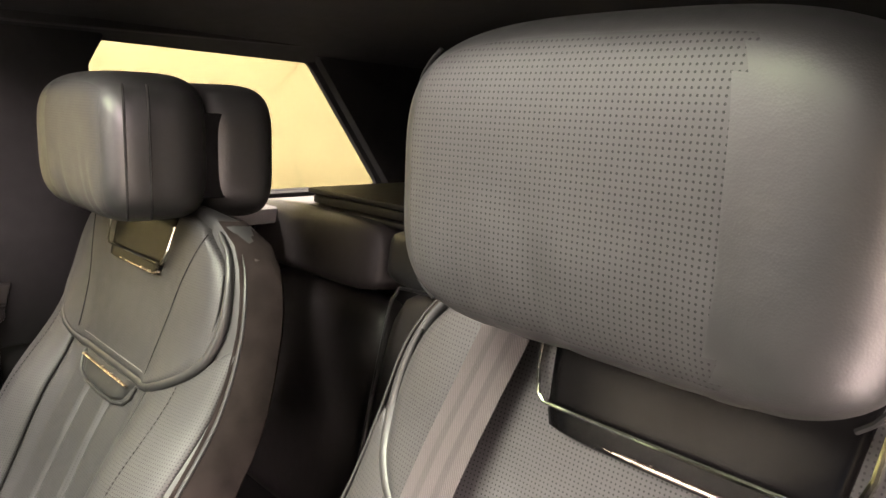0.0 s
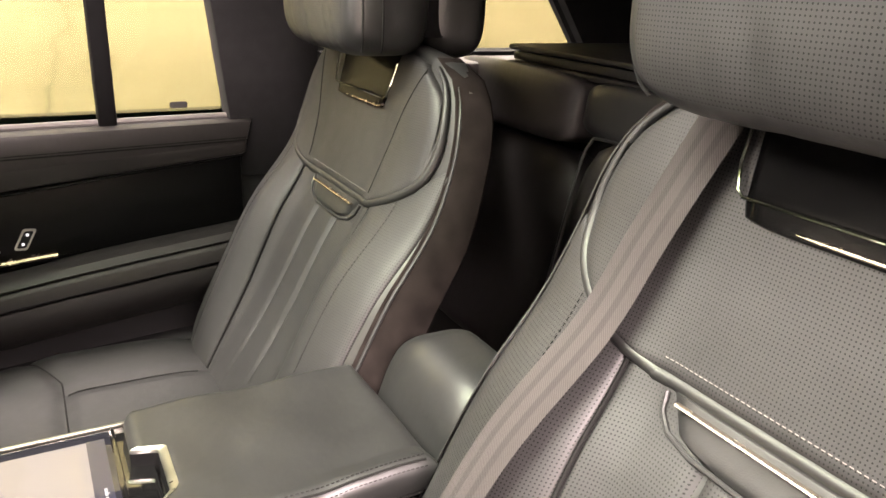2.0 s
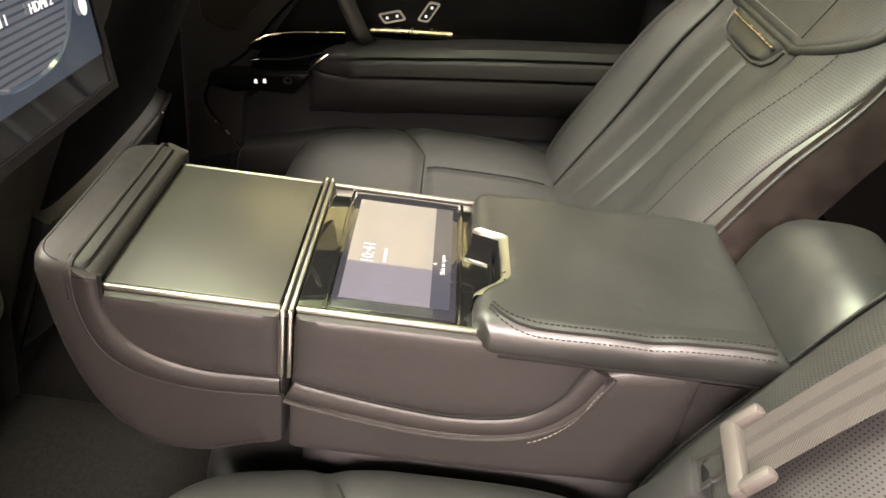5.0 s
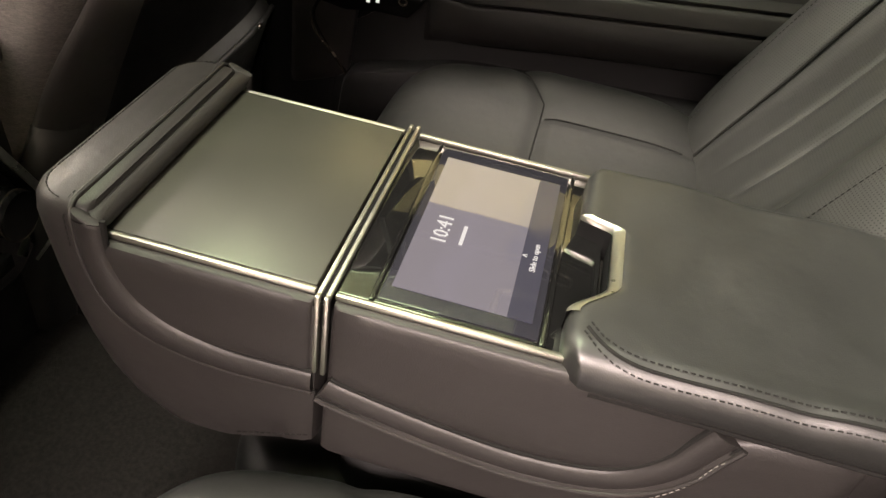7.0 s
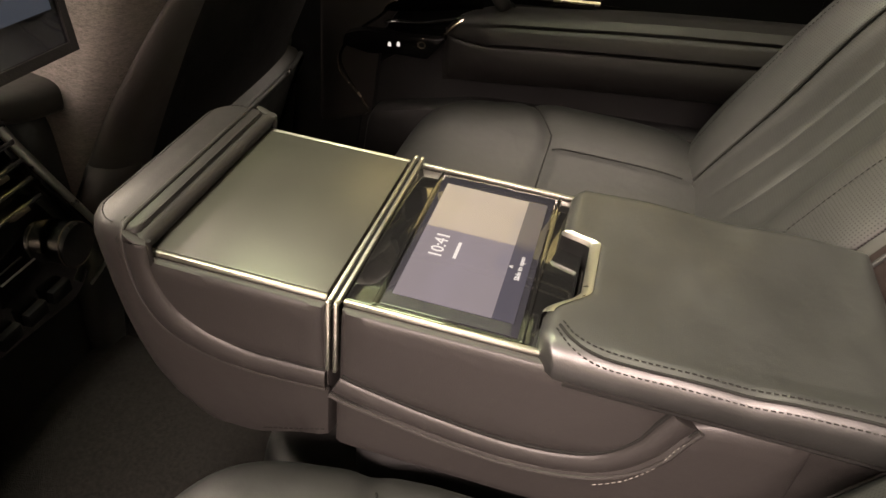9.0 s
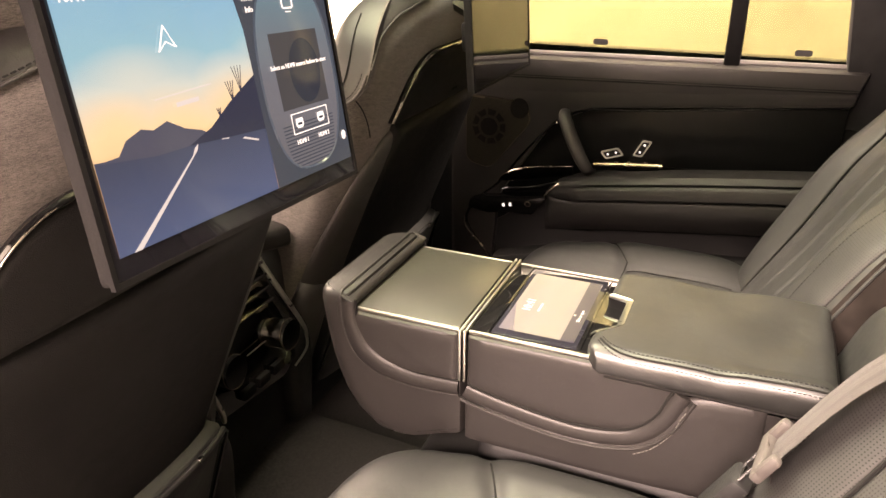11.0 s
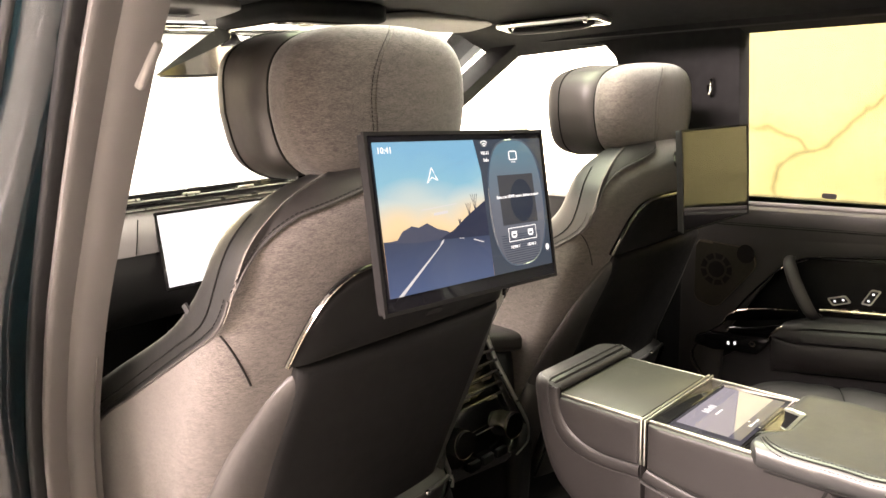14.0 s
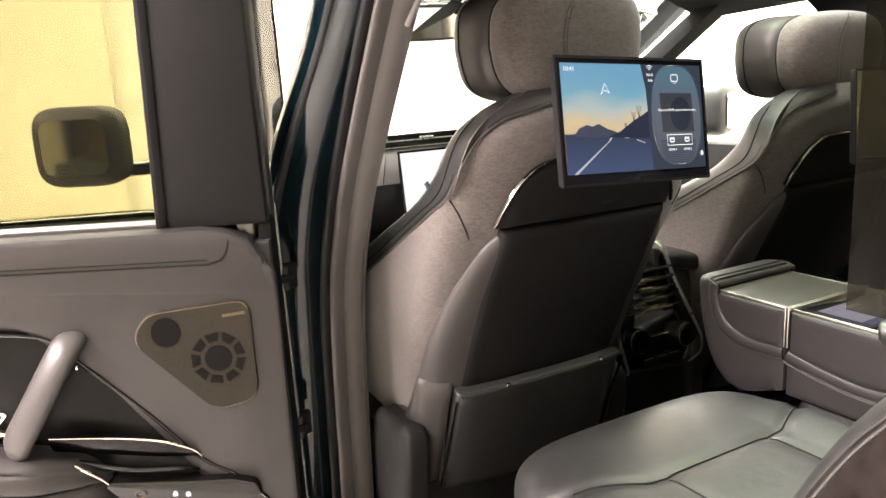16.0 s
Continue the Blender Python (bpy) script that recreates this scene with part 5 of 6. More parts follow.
    for y in (-0.0265, -0.1325):
        part("deck_edge", box(0.196, 0.0035, 0.003, (0, y, 0.6200), 0.001), M["gloss"], c)
    sc = part("touch_screen", box(0.190, 0.100, 0.003, (0, -0.0795, 0.6195), 0.001), M["screen_off"], c, "lit touch screen with clock")
    lit = glow_ramp("console_display", [(0.0, (0.30, 0.30, 0.44)), (0.45, (0.40, 0.38, 0.46)), (0.8, (0.42, 0.40, 0.50)), (1.0, (0.40, 0.38, 0.46))], 0.62, 0.3)
    shine = lit.node_tree.nodes["Principled BSDF"].inputs
    shine["Coat Weight"].default_value, shine["Specular IOR Level"].default_value, shine["Roughness"].default_value = 1.0, 1.0, 0.03
    dp = bmesh.new()
    ul = uv_of(dp)
    f = dp.faces.new([dp.verts.new(v) for v in ((-0.082, -0.124, 0.6214), (0.080, -0.124, 0.6214), (0.080, -0.035, 0.6214), (-0.082, -0.035, 0.6214))])
    for loop, uv in zip(f.loops, ((0, 0), (1, 0), (1, 1), (0, 1))):
        loop[ul].uv = uv
    part("display", dp, lit, sc, smooth=False)
    band = glow("display_band", (0.055, 0.055, 0.11), 0.7)
    part("display_band", box(0.162, 0.016, 0.0003, (-0.001, -0.116, 0.6217), 0), band, sc, smooth=False)
    letters("clock_text", "10:41", 0.0155, M["text"], sc, pose(-0.012, -0.052, 0.6219, 0, 0, 0))
    part("date_bar", box(0.022, 0.0026, 0.0003, (-0.014, -0.0665, 0.6219), 0), M["text"], sc, smooth=False)
    letters("slide_text", "Slide to open", 0.0058, M["text"], sc, pose(-0.018, -0.117, 0.6221, 0, 0, 0))
    letters("slide_text", "^", 0.008, M["text"], sc, pose(-0.018, -0.1115, 0.6221, 0, 0, 0))
    # armrest with finger notch
    def nose(x):
        t = min(1.0, max(0.0, (0.026 - x) / 0.010)) * min(1.0, max(0.0, (x + 0.078) / 0.034))
        return -0.1425 - 0.0235 * t * t * (3 - 2 * t) - 0.014 * max(0.0, (abs(x + 0.0055) - 0.088) / 0.0215) ** 2.2

    def arm_top(x, y):
        fall = 0.0
        for d, R in ((x + 0.1150, 0.017), (0.104 - x, 0.014), (nose(x) - y, 0.010), (y + 0.392, 0.019)):
            fall = max(fall, R * (1 - math.sqrt(max(0.0, 1 - (1 - min(1.0, max(0.0, d) / R)) ** 2))))
        z = 0.6385 - fall
        step = max(0.0, min(1.0, (-y - 0.275) / 0.035))
        step = step * step * (3 - 2 * step)
        near = max(0.0, min(1.0, (-0.085 - x) / 0.02))
        soft = 0.0012 * math.sin(x * 38 + 1.2) * math.sin(y * 41) + 0.0008 * math.sin(x * 21 + y * 60)
        return Vector((x, y, z + 0.004 * step * near + soft))
    sxs = [-0.1150 + 0.219 * (0.5 - 0.5 * math.cos(math.pi * k / 128)) for k in range(129)]
    rows = []
    for q in range(-2, 44):
        row = []
        for k, x in enumerate([sxs[0]] * 2 + sxs + [sxs[-1]] * 2):
            t = min(1.0, max(0.0, q / 41))
            t = 0.5 - 0.5 * math.cos(math.pi * t)
            p = arm_top(x, nose(x) + (-0.392 - nose(x)) * t)
            ring = max(-q, q - 41, 2 - k, k - 130, 0)
            if ring:
                p.z = 0.6125 if ring == 1 else 0.604
            if ring == 2:
                p = Vector((p.x * 0.955, p.y + 0.004 * (1 if p.y < -0.3 else -1), p.z))
            row.append(p)
        rows.append(row)
    ar = part("armrest", grid(rows), M["leather"], c, "padded leather armrest lid with finger notch")
    ys = [-0.165 - 0.0056 * k for k in range(39)]
    run = spline([(-0.0905, -0.1545, 0), (-0.1010, -0.1640, 0), (-0.1070, -0.1800, 0), (-0.1085, -0.2100, 0), (-0.1085, -0.2900, 0), (-0.1085, -0.3780, 0)], 12)
    part("armrest_seam", tube([arm_top(p.x, p.y) + Vector((0, 0, 0.0002)) for p in run], 0.0013, 6), M["stitch"], ar)
    for dx in (0.0046, -0.0042):
        side_run = [arm_top(p.x + dx, p.y - 0.4 * dx) + Vector((0, 0, 0.0004)) for p in run]
        part("stitching", stitches(side_run, 0.0046, 0.0028, 0.0007), M["stitch"], ar)
    under = [Vector((-0.1112, y, 0.6050)) for y in ys]
    part("armrest_underseam", tube(under, 0.0020, 6), M["stitch"], ar)
    nx = [0.0258 - 0.1040 * k / 72 for k in range(73)]
    rib = grid([[Vector((x, nose(x) + dy, z)) for x in nx] for dy, z in ((0.0014, 0.6330), (0.0014, 0.6358), (-0.0010, 0.6380), (-0.0062, 0.6396))])
    bmesh.ops.solidify(rib, geom=rib.faces[:], thickness=0.0012)
    part("notch_rim", rib, M["alu"], ar, "bright metal finger notch rim")
    part("notch_wall", grid([[Vector((x, nose(x) + 0.0011, z)) for x in nx] for z in (0.608, 0.620, 0.6335)]), M["recess"], ar, "matt black notch lining")
    part("latch", box(0.088, 0.030, 0.008, (-0.024, -0.1480, 0.6080), 0.003), M["recess"], ar)
    # padded rest behind the armrest
    part("rear_pad", pillow(0.196, 0.092, 0.155, 4.2, 16, lambda v: Vector((v.x, v.y - 0.452 - 0.34 * v.z, v.z + 0.606 - 0.25 * max(0.0, v.x - 0.04)))), M["leather"], c, "rounded leather pad behind the armrest")
    part("console_foot", box(0.20, 0.42, 0.28, (0, -0.22, 0.33), 0.03, 3), M["plastic"], c)
    for o in c.children_recursive:
        o.data.transform(Matrix.Diagonal((1, 1.04, 1, 1)))
    return c


console()

# cushion part under the console, and the fixed bench behind
mid = part("centre_cushion", pillow(0.25, 0.36, 0.14, 4, 16, lambda v: v + Vector((0, -0.09, 0.34))), M["leather"])
tagged(mid, "narrow leather centre cushion under the console", "car seat")
bench = thing("rear_bench_back", "dark leather bench backrest behind the rear seats", "seat back", at=(0, -0.85, 0.15))
# Warm and grey leather panels are painted paler in place of light there.
for nm, x0, x1, z0, z1, y, tilt, mt in (("lower_panel", 0.305, 0.70, 0.40, 0.806, -0.885, 14, "leather_warm"), ("lower_panel", -0.14, 0.290, 0.40, 0.848, -0.872, 14, "leather_warm"), ("lower_panel", -0.72, -0.16, 0.40, 0.806, -0.885, 14, "leather"),
                                        ("upper_panel", 0.322, 0.72, 0.812, 0.928, -0.915, 8, "leather_warm"), ("upper_panel", -0.16, 0.318, 0.835, 0.925, -0.925, 8, "leather"), ("upper_panel", -0.72, -0.18, 0.812, 0.928, -0.915, 8, "leather_grey")):
    m = pose((x0 + x1) / 2, y, (z0 + z1) / 2, tilt, 0, 0)
    part(nm, pillow(x1 - x0, 0.09, z1 - z0, 6, 12, lambda v, m=m: m @ v), M[mt], bench)
x0 = 0.262
part("panel_piping", tube(spline([(x0, -0.775, 0.45), (x0, -0.812, 0.62), (x0, -0.852, 0.80), (x0 - 0.008, -0.862, 0.838), (x0 - 0.03, -0.868, 0.848), (x0 - 0.2, -0.868, 0.849)], 5), 0.0028, 6), M["leather"], bench)
part("belt_guide", tube([(0.60, -0.835, 0.782), (0.565, -0.835, 0.785), (0.552, -0.835, 0.772), (0.60, -0.835, 0.69)], 0.0035, 6), M["alu"], bench, "pale metal belt guide")
shelf = thing("parcel_shelf", "dark folded load cover behind the seats", "parcel shelf", at=(0, -1.2, 0.9))
for z, dz, x0, x1, y0, y1 in ((0.955, 0.010, -0.70, 0.58, -1.40, -0.915), (0.940, 0.016, -0.70, 0.572, -1.40, -0.922), (0.925, 0.010, -0.70, 0.58, -1.40, -0.915)):
    part("cover_leaf", box(x1 - x0, y1 - y0, dz, ((x0 + x1) / 2, (y0 + y1) / 2, z), 0.004), M["plastic"], shelf)
part("side_shelf", box(0.16, 0.8, 0.03, (0.70, -1.05, 0.905), 0.008), M["trim"], shelf)
part("side_shelf", box(0.08, 0.8, 0.03, (-0.74, -1.05, 0.905), 0.008), M["trim"], shelf)
part("load_wall", box(1.44, 0.03, 0.50, (0, -0.97, 0.65), 0.005), M["plastic"], shelf)


# ---- front seats, seen from behind ----
RY = ramp_of([(0.28, 0.355), (0.50, 0.290), (0.66, 0.226), (0.80, 0.170), (0.88, 0.150), (0.96, 0.142), (0.995, 0.152), (1.010, 0.172)])
RW = ramp_of([(0.28, 0.235), (0.45, 0.262), (0.60, 0.272), (0.70, 0.272), (0.78, 0.266), (0.84, 0.256), (0.90, 0.242), (0.94, 0.222), (0.97, 0.188), (0.995, 0.140), (1.010, 0.09)])
SEAM = ramp_of([(0.28, 0.60), (0.50, 0.60), (0.62, 0.560), (0.68, 0.495), (0.74, 0.390), (0.778, 0.325), (0.82, 0.255), (0.858, 0.197), (0.90, 0.180), (0.96, 0.182), (1.010, 0.195)])
FRONT = ramp_of([(0.28, 0.66), (0.50, 0.66), (0.62, 0.640), (0.70, 0.575), (0.74, 0.505), (0.771, 0.445), (0.824, 0.345), (0.86, 0.300), (0.898, 0.268), (0.96, 0.255), (1.010, 0.225)])
PF = 3.0


def front_seat(xs, dy, dz, label, grow=1.0, drop=0.0):
    s = thing("captain_chair", label, "car seat", "front seats", at=(xs, 0.35 + dy, 0.15))

    inner = ramp_of([(0.28, 0.72), (0.50, 0.73), (0.56, 0.75), (0.65, 0.79), (0.73, 0.86), (0.82, 0.98), (1.01, 1.0)])

    def sx(u, v):
        return u * inner(v) if u > 0 and xs < 0 else u

    def B(u, v):
        w = RW(v)
        k = max(0.0, 1 - min(abs(u) / w, 0.9995) ** PF) ** (1 / PF)
        d = 0.075
        return Vector((xs + sx(u, v), RY(v) + dy + d - d * k, v))

    # cloth shell wrapped round the back and sides, leather front half
    rows, frows = [], []
    for k in range(52):
        v = 0.28 + 0.73 * k / 51
        w, ys, yf = RW(v), max(SEAM(v), RY(v) + 0.03), max(FRONT(v), RY(v) + 0.05)
        yc = min(RY(v) + 0.075, ys - 0.004)
        ring = [Vector((xs - w, ys + (yc - ys) * q / 6 + dy, v)) for q in range(6)]
        for q in range(33):
            u = -w * math.copysign(abs(math.cos(math.pi * q / 32)) ** (2 / PF), math.cos(math.pi * q / 32))
            p = B(u, v)
            ring.append(Vector((p.x, min(p.y, yc + dy), v)))
        ring += [Vector((xs + sx(w, v), yc + (ys - yc) * q / 6 + dy, v)) for q in range(1, 7)]
        rows.append(ring)
        fr = []
        for q in range(29):
            an = math.pi * q / 28
            u = -w * math.copysign(abs(math.cos(an)) ** (2 / 8), math.cos(an))
            dish = (yf - max(RY(v) + 0.13, ys)) * max(0.0, 1 - abs(u / w) ** 2 * 1.4) if yf - ys > 0.02 else 0
            fr.append(Vector((xs + sx(u, v), ys + dy + (yf - ys) * math.sin(an) ** (2 / 8) - max(0, dish), v)))
        frows.append(fr)
    part("back_shell", grid(rows), M["cloth"], s, "grey heather cloth back shell")
    part("front_half", grid(frows, caps=False), M["leather"], s, "leather front half")
    YOKE = ramp_of([(0.880, 0.2470), (0.896, 0.2420), (0.930, 0.2180), (0.965, 0.170), (0.980, 0.115), (0.992, 0.070), (1.008, 0.040)])

    def back_at_v(u, v, lift):
        p = on(B, [(u, v)], lift, 1)[0]
        return Vector((p.x, min(p.y, min(RY(v) + 0.075, max(SEAM(v), RY(v) + 0.03) - 0.004) + dy - lift), p.z))
    for sg in (-1, 1):
        vs = [0.884 + 0.124 * k / 30 for k in range(31)]
        yoke = grid([[back_at_v(sg * (min(YOKE(v), RW(v) - 0.001) + (RW(v) - 0.0008 - min(YOKE(v), RW(v) - 0.001)) * q / 10), v, 0.0022) for q in range(11)] for v in vs])
        bmesh.ops.solidify(yoke, geom=yoke.faces[:], thickness=0.003)
        part("shoulder_yoke", yoke, M["leather_warm"], s, "leather yoke over the shoulder")
        arch = [back_at_v(sg * min(YOKE(v), RW(v) - 0.001), v, 0.0030) for v in vs[3:-2]]
        part("yoke_seam", tube(arch, 0.0016, 6), M["leather_warm"], s)
        part("stitching", stitches([p + Vector((sg * 0.003, -0.0006, 0.0036)) for p in arch], 0.006, 0.0038, 0.0007), M["stitch"], s)
        pip = [Vector((xs + sx(sg * (RW(v) + 0.0005), v), max(SEAM(v), RY(v) + 0.03) + dy, v)) for v in [0.30 + 0.59 * k / 50 for k in range(51)]]
        part("piping", tube(pip, 0.0022, 8), M["leather_warm"], s)
        part("stitching", stitches([p + Vector((sg * 0.0008, 0.007, 0.003)) for p in pip], 0.006, 0.0038, 0.0007), M["stitch"], s)
        second = [Vector((xs + sx(sg * (RW(v) + 0.0006), v), max(SEAM(v), RY(v) + 0.03) + dy + 0.034, v)) for v in [0.70 + 0.27 * k / 30 for k in range(31)]]
        part("leather_seam", tube(second, 0.0010, 6), M["stitch"], s)
        # seam running down the shell from the shoulder to the panel corner
        seam = [(sg * (RW(0.86) * 0.985 - 0.026 * k / 12), 0.850 - 0.062 * k / 12) for k in range(13)]
        part("cloth_seam", tube(on(B, seam, 0.0006, 1), 0.0011, 6), M["stitch"], s)
    # lower back panel: leather roll and dark flat field
    ROLL = ramp_of([(0.49, 0.262), (0.60, 0.258), (0.66, 0.246), (0.70, 0.234), (0.745, 0.212), (0.775, 0.192), (0.797, 0.165)])
    part("panel_roll", patch(B, lambda t: (-ROLL(0.49 + 0.307 * t), ROLL(0.49 + 0.307 * t)), lambda q: (0.49, 0.799), 0.012, 40, 30, sign=1, edge=0.09), M["leather_warm"], s, "padded leather back panel rim")
    FLAT = ramp_of([(0.49, 0.200), (0.66, 0.196), (0.80, 0.176)])
    part("back_panel", patch(B, lambda t: (-FLAT(0.49 + 0.312 * t), FLAT(0.49 + 0.312 * t)), lambda q: (0.49, 0.802), 0.016, 30, 20, sign=1, edge=0.05), M["soft_panel"], s, "flat matt black back panel")
    # arched gloss field above with bright edge
    def ab(q):
        a = abs(2 * q - 1)
        return (0.803, 0.906 - 0.10 * a ** 5)
    part("arch_panel", patch(B, lambda t: (-0.186, 0.186), ab, 0.012, 40, 14, sign=1, edge=0.10), M["soft_panel"], s, "matt black arched panel behind the screen")
    arch = [(-0.188 + 0.376 * k / 60, ab(k / 60)[1] + 0.001) for k in range(61)]
    arch = [(u, min(v, 0.904)) for u, v in arch]
    part("arch_edge", tube(on(B, arch, 0.009, 1), 0.0034, 8), M["gloss"], s, "gloss black arch edge")
    part("arch_strip", tube(on(B, [(u, v + 0.0005) for u, v in arch[:14]], 0.0118, 1), 0.0007, 6), M["satin"], s, "champagne metal edge")
    part("arch_strip", tube(on(B, [(u, v + 0.0005) for u, v in arch[-14:]], 0.0118, 1), 0.0007, 6), M["satin"], s)
    part("panel_label", box(0.026, 0.001, 0.004, B(0.02, 0.822) + Vector((0, -0.0135, 0)), 0), M["stitch"], s)
    # map pocket and lower shell
    def pk(q):
        return (0.285, 0.500)
    part("map_pocket", patch(lambda u, v: B(u, v) + Vector((0, -0.030, 0)), lambda t: (-0.212, 0.212), pk, 0.012, 30, 14, sign=1, edge=0.08, skirt=0.05), M["leather"], s, "leather map pocket with elastic top")
    part("pocket_lip", tube(on(lambda u, v: B(u, v) + Vector((0, -0.030, 0)), [(-0.205 + 0.41 * k / 16, 0.499) for k in range(17)], 0.010, 1), 0.004, 8), M["leather"], s)
    for sg in (-1, 1):
        part("pocket_clip", box(0.008, 0.006, 0.008, B(sg * 0.122, 0.502) + Vector((0, -0.045, 0)), 0.002), M["chrome"], s)
        part("pocket_trim", tube(on(lambda u, v: B(u, v) + Vector((0, -0.032, 0)), [(sg * 0.214, 0.30 + 0.19 * k / 8) for k in range(9)], 0.012, 1), 0.003, 6), M["gloss"], s)
        part("lower_shell", patch(B, lambda t, sg=sg: ((0.205, 0.262) if sg > 0 else (-0.262, -0.205)), lambda q: (0.285, 0.53), 0.020, 10, 14, sign=1, edge=0.2, skirt=0.03), M["leather_warm"], s)
        part("recliner_cover", pillow(0.060, 0.15, 0.25, 5, 16, lambda v, sg=sg: v + Vector((xs + sx(sg * 0.272, 0.4), 0.395 + dy - 0.10 * v.z, 0.315))), M["plastic"], s)
        part("seat_side", box(0.03, 0.40, 0.12, (xs + sx(sg * 0.265, 0.4), 0.58 + dy, 0.30), 0.012), M["plastic"], s)
    part("seat_cushion", pillow(0.52, 0.50, 0.16, 5, 14, lambda v: v + Vector((xs, 0.62 + dy, 0.37))), M["leather"], s)
    part("seat_frame", box(0.44, 0.42, 0.14, (xs, 0.60 + dy, 0.22), 0.02), M["plastic"], s)
    if xs < 0:
        tg = Vector((xs - RW(0.86) + 0.004, RY(0.86) + dy + 0.112, 0.862))
        part("sewn_label", box(0.003, 0.008, 0.024, tg, 0.0, turn=Euler((radians(-35), 0, radians(10))).to_matrix()), M["tag"], s, "small sewn label")
    # headrest: leather front with two bands, cloth back pad
    hz, hy, hx0 = 1.078 - drop, 0.235 + dy, (0.014 if xs > 0 else 0.0)
    for sg in (-1, 1):
        part("headrest_post", tube([(xs + sg * 0.055, 0.245 + dy, 0.96), (xs + sg * 0.055, 0.245 + dy, 1.05)], 0.008, 10), M["chrome"], s)
    part("post_guide", box(0.20, 0.05, 0.02, (xs, 0.235 + dy, 1.000), 0.008), M["gloss"], s)

    def head(v):
        return Vector((v.x * grow * (1 - 0.10 * max(0, -v.z) / 0.085), v.y * grow + 0.006 * (v.x / 0.14) ** 2, v.z + 0.006 * (1 - (v.x / 0.14) ** 2) * (1 if v.z > 0 else 0)))

    def shell_seam(hx, hyy, hzz, y, at, p=4.2):
        rim = []
        for k in range(57):
            an = 2 * math.pi * k / 56
            kk = max(0.0, 1 - (abs(y) / hyy) ** p) ** (1 / p)
            c, sn = math.copysign(abs(math.cos(an)) ** (2 / p), math.cos(an)), math.copysign(abs(math.sin(an)) ** (2 / p), math.sin(an))
            rim.append(head(Vector((hx * kk * c, y, hzz * kk * sn))) + at)
        return rim
    front_at, back_at = Vector((xs + hx0, hy + 0.060, hz)), Vector((xs + hx0, hy - 0.020, hz))
    part("headrest_front", pillow(0.298, 0.135, 0.178, 4.2, 20, lambda v: head(v) + front_at), M["leather_warm"], s, "grey leather headrest front")
    part("headrest_back", pillow(0.284, 0.086, 0.180, 3.5, 24, lambda v: head(v) + back_at), M["cloth"], s, "heather cloth headrest back")
    part("headrest_seam", tube(shell_seam(0.1494, 0.0675, 0.0892, 0.018, front_at), 0.0014, 6, True), M["stitch"], s)
    part("headrest_groove", tube(shell_seam(0.1420, 0.043, 0.090, 0.0240, back_at, 3.5), 0.0030, 6, True), M["stitch"], s)
    for du in (0.0, 0.007):
        pts = []
        for k in range(25):
            z = -0.083 + 0.170 * k / 24
            uu = 0.040 - 0.055 * max(0.0, (z + 0.02) / 0.11) ** 3 + du
            kk = max(0.0, 1 - (abs(uu) / 0.142) ** 3.5 - (abs(z) / 0.090) ** 3.5) ** (1 / 3.5)
            pts.append(head(Vector((-uu, -0.043 * kk - 0.0004, z))) + back_at)
        if du:
            part("stitching", stitches(pts, 0.005, 0.0032, 0.0006), M["stitch"], s)
        else:
            part("headrest_seam", tube(pts, 0.0009, 6), M["cloth"], s)
    s.location.z += dz
    return s


near_front = front_seat(-0.396, 0.0, 0.0, "front seat with grey heather cloth back and screen")
far_front = front_seat(0.394, 0.075, -0.028, "front seat with grey cloth back and turned off screen", 1.10, 0.010)


